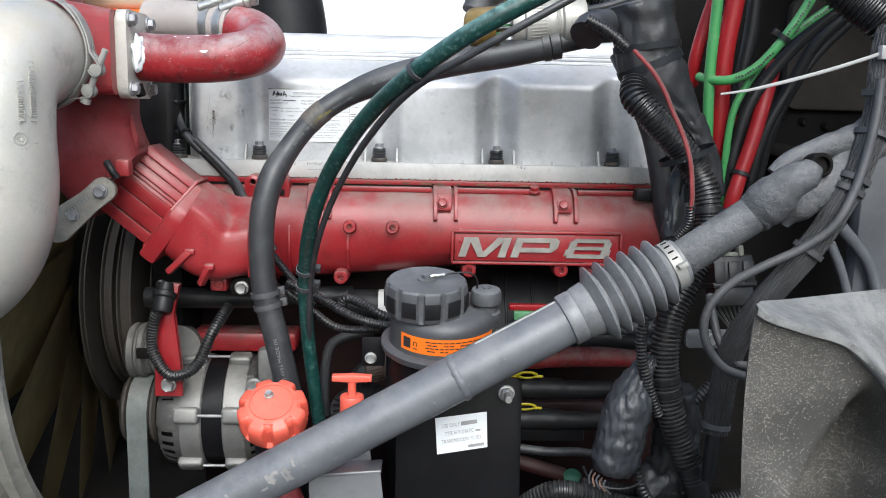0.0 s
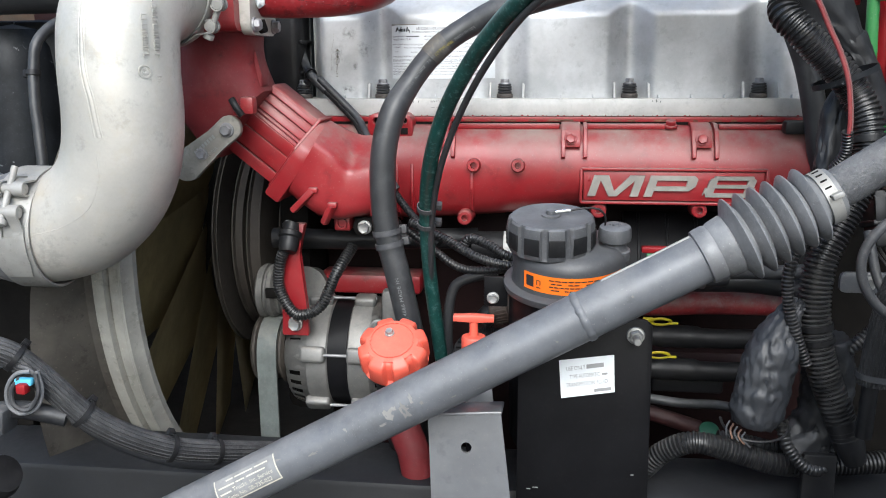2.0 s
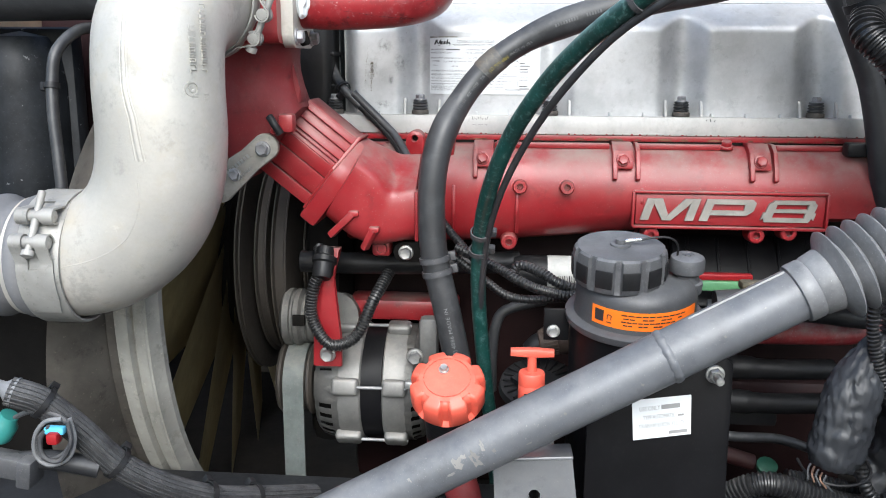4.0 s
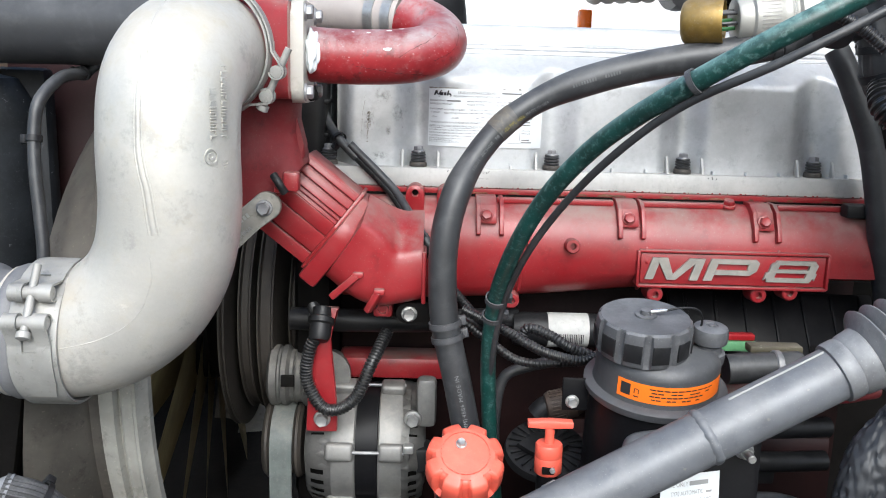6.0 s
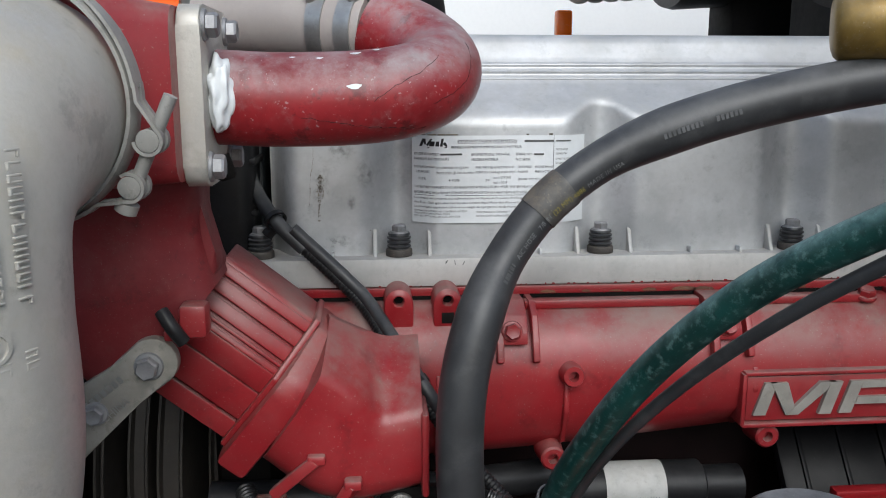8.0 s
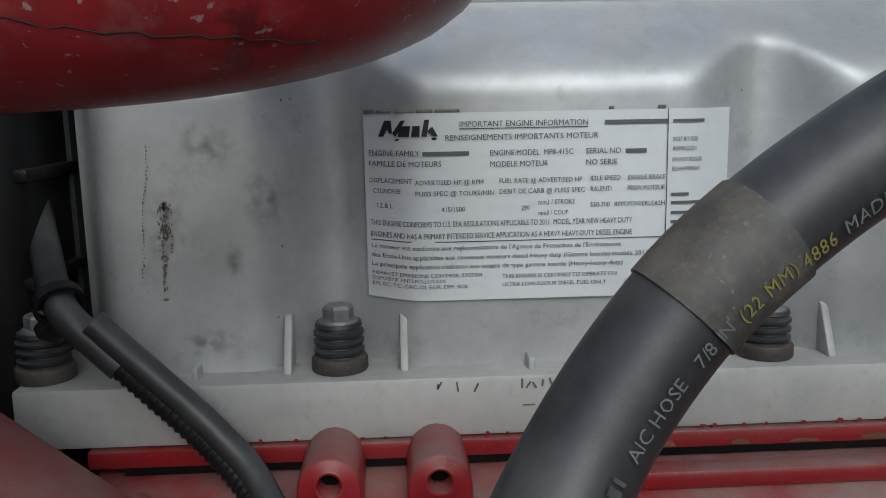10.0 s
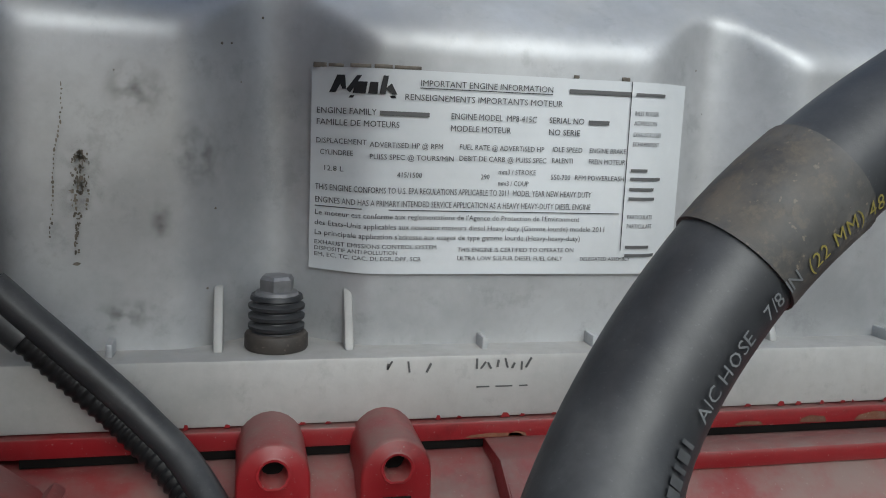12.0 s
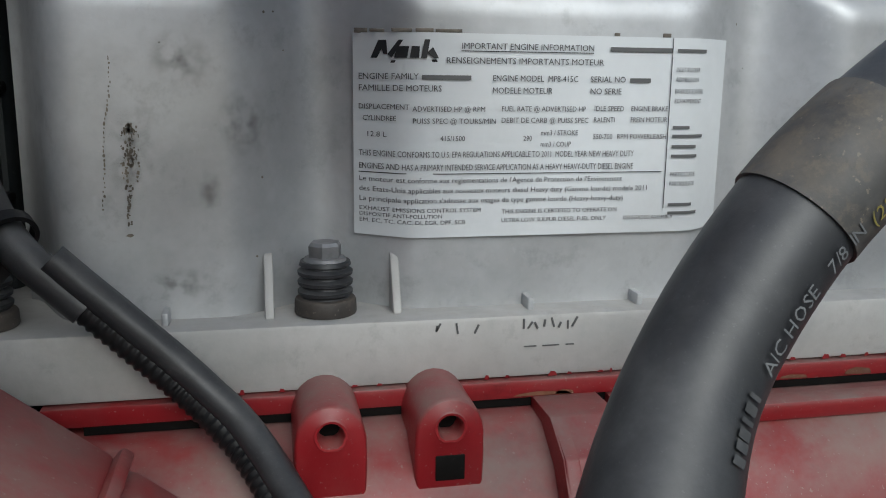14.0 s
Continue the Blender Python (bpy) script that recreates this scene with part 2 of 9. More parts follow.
SPECKLED = mat("speckled_grey_composite", (0.060, 0.057, 0.052), 0.8, 0, speckle=900, speckle_col=(0.42, 0.40, 0.35), dust=0.35, dust_col=(0.12, 0.105, 0.085), grain=420, bump=0.8, bump_dist=0.0012, vary=0.45, wear=0.55, wear_col=(0.27, 0.25, 0.21), blotch=9, stain=0.5)
GREY_PLATE = mat("grey_bracket_paint", (0.15, 0.155, 0.165), 0.32, 0.3, dust=0.15, grain=120, bump=0.06, vary=0.15)
ASPHALT = mat("asphalt", (0.055, 0.054, 0.052), 0.9, 0, grain=40, bump=0.6, vary=0.3, blotch=1.5)
WHITE_BODY = mat("white_truck_body", (0.80, 0.80, 0.80), 0.35, 0, stain=0.0, vary=0.03, bump=0, blotch=1)
TANK = mat("milky_tank_plastic", (0.72, 0.66, 0.52), 0.4, 0, stain=0.05, vary=0.1, bump=0.03, blotch=6)
COOLANT = mat("orange_coolant", (0.85, 0.14, 0.02), rough=0.35, metal=0, stain=0.04, vary=0.15, bump=0, blotch=6)
RUST = mat("rusty_seam", (0.16, 0.06, 0.03), 0.8, 0, dust=0.4, grain=120, bump=0.5, vary=0.5, blotch=30)
CHROME = mat("polished_steel", (0.72, 0.72, 0.70), rough=0.2, metal=0.9, stain=0.04, vary=0.08, bump=0.03)
# maroon, and the red paint darkened for low parts lying in shade
MAROON = mat("maroon_and_shaded_red", (0.026, 0.0040, 0.0048), 0.6, 0, dust=0.4, dust_col=(0.045, 0.032, 0.029), grain=90, bump=0.3, vary=0.35)
COPPER = mat("copper_strands", (0.20, 0.12, 0.085), 0.4, 0.7, vary=0.2, bump=0)

# ---- building helpers ----
ORIGIN = {}


def thing(name, at, label, category, group="", kind=""):
    """An empty at the base of a thing, which its parts hang under."""
    ob = new(name)
    ob.empty_display_size = 0.02
    ob.location = at
    ORIGIN[ob.name] = Vector(at)
    return tagged(ob, label, category, group, kind)


def finish(bm, name, material, sharp=38):
    me = bpy.data.meshes.new(name)
    bmesh.ops.recalc_face_normals(bm, faces=bm.faces[:])
    bm.to_mesh(me)
    bm.free()
    me.polygons.foreach_set("use_smooth", [True] * len(me.polygons))
    me.set_sharp_from_angle(angle=radians(sharp))
    me.materials.append(material)
    return me


def part(name, bm, material, parent, label="", sharp=38):
    """One mesh, given in world places, hung under a thing or a part."""
    o = ORIGIN[parent.name]
    bmesh.ops.translate(bm, verts=bm.verts[:], vec=-o)
    ob = new(name, finish(bm, name, material, sharp))
    ob.parent = parent
    ORIGIN[ob.name] = o
    return tagged(ob, label)


def single(name, bm, material, at, label, category, group="", kind="", sharp=38):
    """A thing of one mesh, given in world places."""
    bmesh.ops.translate(bm, verts=bm.verts[:], vec=-Vector(at))
    ob = new(name, finish(bm, name, material, sharp))
    ob.location = at
    ORIGIN[ob.name] = Vector(at)
    return tagged(ob, label, category, group, kind)


def glide(points, step):
    """A smooth line through the points, sampled every step metres."""
    p = [Vector(q) for q in points]
    p = [p[0] * 2 - p[1]] + p + [p[-1] * 2 - p[-2]]
    fine = []
    for i in range(1, len(p) - 2):
        a, b, c, d = p[i - 1:i + 3]
        for j in range(24):
            t = j / 24
            fine.append(0.5 * (2 * b + (c - a) * t + (2 * a - 5 * b + 4 * c - d) * t * t + (3 * b - a - 3 * c + d) * t ** 3))
    fine.append(p[-2])
    out, left = [fine[0].copy()], step
    for a, b in zip(fine, fine[1:]):
        seg = (b - a).length
        pos = 0.0
        while seg - pos >= left > 0:
            pos += left
            out.append(a.lerp(b, pos / seg))
            left = step
        left -= seg - pos
    if (out[-1] - fine[-1]).length > step * 0.3:
        out.append(fine[-1].copy())
    return out


def frames_of(path):
    """A turning frame (along, side, up) at every point of a line."""
    out, up = [], Vector((0, -1, 0))
    for i, p in enumerate(path):
        d = (path[min(i + 1, len(path) - 1)] - path[max(i - 1, 0)]).normalized()
        side = d.cross(up)
        if side.length < 1e-4:
            side = d.cross(Vector((1, 0, 0)))
        side.normalize()
        up = side.cross(d).normalized()
        out.append((d, side, up))
    return out


def sweep(bm, path, radius, seg=14, caps=True, flat=1.0):
    rings = []
    for i, (p, (d, s, u)) in enumerate(zip(path, frames_of(path))):
        r = radius[i] if isinstance(radius, list) else radius
        rings.append([bm.verts.new(p + s * (r * math.cos(a)) + u * (r * flat * math.sin(a)))
                      for a in (2 * math.pi * j / seg for j in range(seg))])
    for a, b in zip(rings, rings[1:]):
        for j in range(seg):
            bm.faces.new((a[j], a[(j + 1) % seg], b[(j + 1) % seg], b[j]))
    if caps:
        bm.faces.new(rings[0][::-1])
        bm.faces.new(rings[-1])
    return bm


def tube(points, radius, step=0.008, seg=14, flat=1.0):
    return sweep(bmesh.new(), glide(points, step), radius, seg, flat=flat)


def ribbed(points, radius, pitch=0.0045, depth=0.13, seg=14, shape=(1, 1, 0, 0)):
    """A convoluted tube, every rib modelled."""
    path = glide(points, pitch / len(shape))
    return sweep(bmesh.new(), path, [radius * (1 - depth * (1 - shape[i % len(shape)])) for i in range(len(path))], seg)


def axis_frame(at, axis, spin=0.0):
    """A pose whose z points along axis."""
    return Matrix.Translation(at) @ Vector(axis).to_track_quat("Z", "Y").to_matrix().to_4x4() @ Matrix.Rotation(spin, 4, "Z")


def lathe(bm, profile, m, seg=32, close=True):
    """Revolves (radius, height) pairs about the z of m."""
    rings = []
    for r, h in profile:
        if r < 1e-6:
            rings.append([bm.verts.new(m @ Vector((0, 0, h)))])
        else:
            rings.append([bm.verts.new(m @ Vector((r * math.cos(2 * math.pi * j / seg), r * math.sin(2 * math.pi * j / seg), h))) for j in range(seg)])
    for a, b in zip(rings, rings[1:]):
        for j in range(seg):
            j2 = (j + 1) % seg
            if len(a) == 1 and len(b) > 1:
                bm.faces.new((a[0], b[j], b[j2]))
            elif len(b) == 1 and len(a) > 1:
                bm.faces.new((a[j], a[j2], b[0]))
            elif len(a) > 1:
                bm.faces.new((a[j], a[j2], b[j2], b[j]))
    if close:
        for ring in (rings[0], rings[-1]):
            if len(ring) > 2:
                bm.faces.new(ring)
    return bm


def box(bm, at, size, bevel=0.0, m=None, seg=2):
    """A bevelled box: at its centre, in the frame m."""
    made = bmesh.ops.create_cube(bm, size=1.0)["verts"]
    for v in made:
        v.co = Vector((v.co.x * size[0], v.co.y * size[1], v.co.z * size[2]))
    if bevel > 0:
        edges = list({e for v in made for e in v.link_edges})
        res = bmesh.ops.bevel(bm, geom=edges, offset=bevel, segments=seg, affect="EDGES", profile=0.5)
        made = list({v for f in res["faces"] for v in f.verts} | {v for v in made if v.is_valid})
    for v in made:
        v.co = v.co + Vector(at)
        if m is not None:
            v.co = m @ v.co
    return bm


def slab(bm, outline, thick, m, bevel=0.0):
    """A plate: an outline in the x, y of m, thick along its z (from 0)."""
    low = [bm.verts.new(m @ Vector((x, y, 0))) for x, y in outline]
    high = [bm.verts.new(m @ Vector((x, y, thick))) for x, y in outline]
    n = len(outline)
    faces = [bm.faces.new(low[::-1]), bm.faces.new(high)]
    for i in range(n):
        faces.append(bm.faces.new((low[i], low[(i + 1) % n], high[(i + 1) % n], high[i])))
    if bevel > 0:
        edges = list({e for v in low + high for e in v.link_edges})
        bmesh.ops.bevel(bm, geom=edges, offset=bevel, segments=2, affect="EDGES", profile=0.5)
    return bm


def round_rect(w, h, r, n=5, cx=0.0, cy=0.0):
    out = []
    for qx, qy, a0 in ((1, 1, 0), (-1, 1, 90), (-1, -1, 180), (1, -1, 270)):
        for i in range(n):
            a = radians(a0 + 90 * i / (n - 1))
            out.append((cx + qx * (w / 2 - r) + r * math.cos(a), cy + qy * (h / 2 - r) + r * math.sin(a)))
    return out


def hexbolt(parent, at, axis, size=0.012, material=None, washer=True, name="bolt", label=""):
    """A flanged hexagon head that stands on its support along axis."""
    bm = bmesh.new()
    m = axis_frame(at, axis, 0.3)
    r = size / 2
    if washer:
        lathe(bm, [(r * 1.35, -0.001), (r * 1.4, 0.0006), (r * 1.3, size * 0.16), (r * 0.9, size * 0.2)], m, 20)
    lathe(bm, [(r * 1.1, size * 0.1), (r * 1.12, size * 0.55), (r * 0.95, size * 0.66), (r * 0.6, size * 0.62)], m, 6)
    return part(name, bm, material or BOLT, parent, label, sharp=25)


def tie(parent, path, i, radius, material=None, width=0.006, block=(0.9, -0.4), flat=1.0, name="cable_tie"):
    """A strap round a tube at sample i of its line, with its locking block."""
    i = max(1, min(len(path) - 2, i))
    d = (path[i + 1] - path[i - 1]).normalized()
    s = d.cross(Vector((0, -1, 0))).normalized()
    u = s.cross(d).normalized()
    m = Matrix((s, u * flat, d)).transposed().to_4x4()
    m.translation = path[i]
    bm = bmesh.new()
    r0, r1 = radius + 0.0003, radius + 0.0017
    lathe(bm, [(r0, -width / 2), (r1, -width / 2), (r1, width / 2), (r0, width / 2), (r0, -width / 2)], m, 24, close=False)
    bx, by = block
    k = math.hypot(bx, by)
    box(bm, (bx / k * (r1 + 0.002), by / k * (r1 + 0.002), 0), (0.009, 0.008, width * 1.5), 0.001, m)
    return part(name, bm, material or PLASTIC, parent)


def letters(text, size, align="LEFT", spacing=1.0):
    """Verts and faces of flat writing in the built-in font, baseline at 0."""
    cu = bpy.data.curves.new("writing", "FONT")
    cu.body, cu.size, cu.align_x, cu.space_character, cu.resolution_u = text, size, align, spacing, 2
    ob = new("writing", cu)
    bpy.context.view_layer.update()
    me = bpy.data.meshes.new_from_object(ob.evaluated_get(bpy.context.evaluated_depsgraph_get()))
    data = [v.co.copy() for v in me.vertices], [tuple(p.vertices) for p in me.polygons]
    bpy.data.objects.remove(ob)
    bpy.data.curves.remove(cu)
    bpy.data.meshes.remove(me)
    return data


def lay(bm, data, place):
    """Puts flat writing into bm, each vert laid by place(x, y)."""
    verts = [bm.verts.new(place(v.x, v.y)) for v in data[0]]
    for f in data[1]:
        try:
            bm.faces.new([verts[i] for i in f])
        except ValueError:
            pass
    return bm


def on_tube(bm, data, path, start, radius, angle, flip=1):
    """Lays flat writing along a tube, at an angle round it (0: towards -y)."""
    fr = frames_of(path)
    run = [0.0]
    for a, b in zip(path, path[1:]):
        run.append(run[-1] + (b - a).length)

    def place(x, y):
        s = start + flip * x
        i = max(0, min(len(path) - 2, next((j for j in range(len(run) - 1) if run[j + 1] >= s), len(path) - 2)))
        t = (s - run[i]) / max(1e-6, run[i + 1] - run[i])
        p, (d, sd, _) = path[i].lerp(path[i + 1], t), fr[i]
        sd = d.cross(Vector((0, -1, 0))).normalized()
        u = sd.cross(d).normalized()
        a = angle + flip * y / radius
        return p + (u * math.cos(a) - sd * math.sin(a)) * (radius + 0.0004)
    return lay(bm, data, place)


# ---- ground and what stands far off ----
bm = bmesh.new()
for x, y in ((-60, -60), (60, -60), (60, 60), (-60, 60)):
    bm.verts.new((x, y, 0))
bm.faces.new(bm.verts[:])
single("ground", bm, ASPHALT, (0, 0, 0), "dark grey asphalt yard under the parked truck", "ground", kind="structure")

bm = bmesh.new()
box(bm, (0.6, 4.2, 2.1), (9.0, 2.2, 3.4), 0.05)
far_truck = thing("box_truck", (0.6, 4.2, 0.0), "white box truck body parked on the yard beyond the engine", "truck")
part("body", bm, WHITE_BODY, far_truck)
bm = bmesh.new()
box(bm, (0.6, 4.2, 0.25), (8.4, 1.2, 0.5), 0.03)
part("undercarriage", bm, DARK, far_truck)

# ---- engine ----
COVER_X0, COVER_X1 = -0.352, 0.305
BOLT_X = (-0.358, -0.250, -0.088, 0.072, 0.232)


def ramp01(a, b, v):
    t = max(0.0, min(1.0, (v - a) / (b - a)))
    return t * t * (3 - 2 * t)


def cover_y(x, z):
    """Depth of the valve cover's face: flat panels, a hollow at every bolt, a shoulder that leans back."""
    near = min(abs(x - b) for b in BOLT_X[1:] + (0.395,))
    hollow = 0.020 + 0.018 * (1 - ramp01(0.000, 0.034, near))
    if x < BOLT_X[1] - 0.05:
        hollow = 0.020
    hollow += 0.035 * (1 - ramp01(0.0, 0.030, x - COVER_X0)) ** 2
    if z < 1.706:
        body = 0.016
    elif z < 1.742:
        body = 0.016 + 0.044 * ((z - 1.706) / 0.036) ** 1.25
    else:
        body = 0.060 + 0.02 * (z - 1.742) / 0.034
    k = 0.006
    h = max(0.0, min(1.0, 0.5 + 0.5 * (body - hollow) / k))
    y = hollow * (1 - h) + body * h + k * h * (1 - h)
    for g in (1.7435, 1.7490, 1.7545):
        y -= 0.0022 * math.exp(-((z - g) / 0.0014) ** 2)
    return y


engine = thing("truck_engine", (0, 0.25, 1.15), "diesel truck engine with silver valve cover and red castings", "engine")
bm = bmesh.new()
xs = np.linspace(COVER_X0, COVER_X1, 240)
zs = list(np.linspace(1.604, 1.70, 16)) + list(np.linspace(1.703, 1.742, 22)) + list(np.linspace(1.7425, 1.757, 26)) + [1.761, 1.766, 1.771, 1.776]
grid = [[bm.verts.new((x, cover_y(x, z), z)) for z in zs] for x in xs]
for a, b in zip(grid, grid[1:]):
    for j in range(len(zs) - 1):
        bm.faces.new((a[j], b[j], b[j + 1], a[j + 1]))
back = []
for col in grid:
    back.append([col[-1], bm.verts.new(col[-1].co + Vector((0, 0.006, 0.0025))), bm.verts.new((col[-1].co.x, 0.14, 1.782)), bm.verts.new((col[-1].co.x, 0.48, 1.775)), bm.verts.new((col[-1].co.x, 0.48, 1.60))])
for a, b in zip(back, back[1:]):
    for j in range(4):
        bm.faces.new((a[j], b[j], b[j + 1], a[j + 1]))
for col, bk in ((grid[0], back[0]), (grid[-1], back[-1])):
    bm.faces.new(col + bk[1:])
part("valve_cover", bm, SILVER, engine, "silver painted valve cover with hollows round its bolts", sharp=50)

# the lip under the cover, with a small upstand along its edge
bm = bmesh.new()
box(bm, ((COVER_X0 + COVER_X1) / 2 - 0.004, 0.0635, 1.5945), (COVER_X1 - COVER_X0 + 0.018, 0.115, 0.0225), 0.0015)
part("cover_lip", bm, LIP, engine, "dusty silver flange with pen marks")
for bx in BOLT_X:
    bm = bmesh.new()
    yb = 0.0265
    m = Matrix.Translation((bx, yb - 0.006, 1.606))
    prof = [(0.0090, 0.0), (0.0090, 0.0045), (0.0084, 0.0052), (0.0080, 0.0060)]
    for i in range(3):
        z0 = 0.0060 + i * 0.0034
        prof += [(0.0093, z0 + 0.0009), (0.0094, z0 + 0.0020), (0.0078, z0 + 0.0029), (0.0076, z0 + 0.0034)]
    prof += [(0.0088, 0.0168), (0.0084, 0.0182), (0.0, 0.0182)]
    lathe(bm, prof, m, 26)
    grommet = part("rubber_isolator", bm, RUBBER, engine)
    bm = bmesh.new()
    lathe(bm, [(0.0088, 0.0), (0.0103, 0.0), (0.0106, 0.0006), (0.0105, 0.0046), (0.0100, 0.0053), (0.0088, 0.0056)], m, 28)
    part("base_ring", bm, RING_BROWN, grommet, "dusty brown ring")
    hexbolt(grommet, (bx, yb - 0.006, 1.6236), (0, 0, 1), 0.0105, BOLT)
    if bx < -0.3:
        continue
    for side in (-0.0215, 0.0215):
        bm = bmesh.new()
        mm = Matrix.Translation((bx + side + 0.001, 0, 1.6055)) @ Matrix.Rotation(radians(90), 4, "Z") @ Matrix.Rotation(radians(90), 4, "X")
        y1 = cover_y(bx + side, 1.62) + 0.004
        slab(bm, [(y1 - 0.015, 0), (y1, 0), (y1, 0.020), (y1 - 0.0045, 0.0205), (y1 - 0.0065, 0.0185), (y1 - 0.0145, 0.002)], 0.0032, mm, 0.0009)
        part("fin", bm, LIP, engine)
for i in range(15):
    x = COVER_X0 + 0.05 + 0.041 * i
    if min(abs(x - b) for b in BOLT_X) < 0.034:
        continue
    bm = bmesh.new()
    box(bm, (x, cover_y(x, 1.607) - 0.003, 1.6075), (0.0022, 0.010, 0.0050), 0.0006)
    part("fin", bm, SILVER, engine)
# scrawled marks on the lip
for x0, w, tilt in ((-0.214, 0.0008, 0.1), (-0.2135, 0.0006, 0.5), (-0.207, 0.0006, -0.15), (-0.2002, 0.0007, 0.45), (-0.1835, 0.0007, 0.0), (-0.1812, 0.0006, 0.6), (-0.179, 0.0007, -0.5), (-0.176, 0.0007, 0.15), (-0.173, 0.0006, -0.3), (-0.1705, 0.0007, 0.4), (-0.1675, 0.0006, 0.0), (-0.165, 0.0007, 0.5), (0.10, 0.0012, 0.3), (0.105, 0.0014, -0.3), (0.11, 0.001, 0.4)):
    bm = bmesh.new()
    box(bm, (0, 0, 0), (w, 0.0004, 0.0028 + 0.0012 * math.sin(x0 * 3000)), 0, Matrix.Translation((x0, 0.0057, 1.6022 + 0.0006 * math.sin(x0 * 1700))) @ Matrix.Rotation(tilt, 4, "Y"))
    part("pen_mark", bm, INK_GREY, engine)
for x0, w in ((-0.181, 0.0045), (-0.1735, 0.006), (-0.1665, 0.003)):
    bm = bmesh.new()
    box(bm, (x0, 0.0057, 1.5945), (w, 0.0004, 0.0004), 0, None)
    part("pen_mark", bm, INK_GREY, engine)
# corrosion pits, stain runs and smudges on the cover face
rng = random.Random(5)


def blob(bm, x0, z0, w, h, lift=0.0010, n=9):
    ring = []
    for i in range(n):
        a = 2 * math.pi * i / n
        q = 1 + 0.45 * noise.noise((x0 * 900 + math.cos(a) * 2, z0 * 700, math.sin(a) * 2))
        x, z = x0 + math.cos(a) * w / 2 * q, z0 + math.sin(a) * h / 2 * q
        ring.append(bm.verts.new((x, cover_y(x, z) - lift, z)))
    bm.faces.new(ring)


bm = bmesh.new()
for i in range(46):
    t = rng.uniform(-1, 1)
    blob(bm, -0.3103 + rng.gauss(0, 0.0011) * (1 - t * t * 0.6), 1.6635 + 0.0068 * t, rng.uniform(0.0003, 0.0011), rng.uniform(0.0005, 0.0018), 0.0008)
for i in range(80):
    t = rng.random()
    spread = 0.0022 * (1 - ramp01(0.45, 0.75, t)) + 0.0007
    blob(bm, -0.3098 - 0.0022 * t + rng.uniform(-spread, spread), 1.6695 - 0.032 * t, rng.uniform(0.0004, 0.0009), rng.uniform(0.0005, 0.0013))
blob(bm, -0.3120, 1.6345, 0.0022, 0.0012)
tagged(part("stain", bm, PITS, engine, "pitted dark corrosion streak"), kind="stuff")
bm = bmesh.new()
for i in range(34):
    t = i / 33
    blob(bm, -0.3150 - 0.0050 * t + 0.0004 * math.sin(9 * t) + rng.uniform(-0.0003, 0.0003), 1.690 - 0.047 * t, rng.uniform(0.0003, 0.0008), rng.uniform(0.0005, 0.0016))
tagged(part("stain", bm, PITS, engine, "dotted dark run"), kind="stuff")
for x0, z0, w, h in ((-0.297, 1.6175, 0.024, 0.014), (-0.303, 1.6165, 0.012, 0.008), (-0.2865, 1.648, 0.008, 0.018), (-0.3105, 1.6600, 0.016, 0.030), (-0.2750, 1.6700, 0.020, 0.026), (-0.2950, 1.6900, 0.022, 0.020)):
    bm = bmesh.new()
    cols = [[bm.verts.new((x, cover_y(x, z) - 0.0007, z)) for z in np.linspace(z0 - h / 2, z0 + h / 2, 8)] for x in np.linspace(x0 - w / 2, x0 + w / 2, 8)]
    for a, b in zip(cols, cols[1:]):
        for q in range(7):
            bm.faces.new((a[q], b[q], b[q + 1], a[q + 1]))
    part("stain", bm, SMUDGE, engine, "faint grey-brown smudge")
bm = bmesh.new()
for x0, z0, w in ((-0.270, 1.652, 0.0012), (-0.262, 1.6935, 0.0009), (-0.268, 1.7055, 0.0014), (-0.265, 1.7058, 0.0010), (-0.095, 1.706, 0.0012), (-0.2725, 1.6255, 0.0012), (-0.30, 1.695, 0.0008), (-0.255, 1.715, 0.0013), (-0.09, 1.69, 0.0008)):
    blob(bm, x0, z0, w * 0.6, w * 0.7)
tagged(part("stain", bm, PITS, engine, "small dark specks"), kind="stuff")

# ---- data sticker on the cover ----
LX0, LX1, LZ0, LZ1 = -0.2388, -0.1013, 1.6312, 1.6998
bm = bmesh.new()
cols = []
for i in range(41):
    x = LX0 + (LX1 - LX0) * i / 40
    cols.append([bm.verts.new((x, cover_y(x, LZ0 + (LZ1 - LZ0) * j / 16) - 0.0016, LZ0 + (LZ1 - LZ0) * j / 16)) for j in range(17)])
for a, b in zip(cols, cols[1:]):
    for j in range(16):
        bm.faces.new((a[j], b[j], b[j + 1], a[j + 1]))
sticker = single("data_sticker", bm, PAPER, (LX0, 0.02, LZ0), "white printed engine data sticker on the silver valve cover", "sticker")


def on_cover(px, py):
    """A place on the sticker, from its top left corner, in parts of its width and height."""
    def place(x, y):
        wx = LX0 + 0.94 * px * (LX1 - LX0) + x
        wz = LZ1 - (py * 0.985 - 0.042) * (LZ1 - LZ0) + y
        return Vector((wx, cover_y(wx, wz) - 0.0021, wz))
    return place


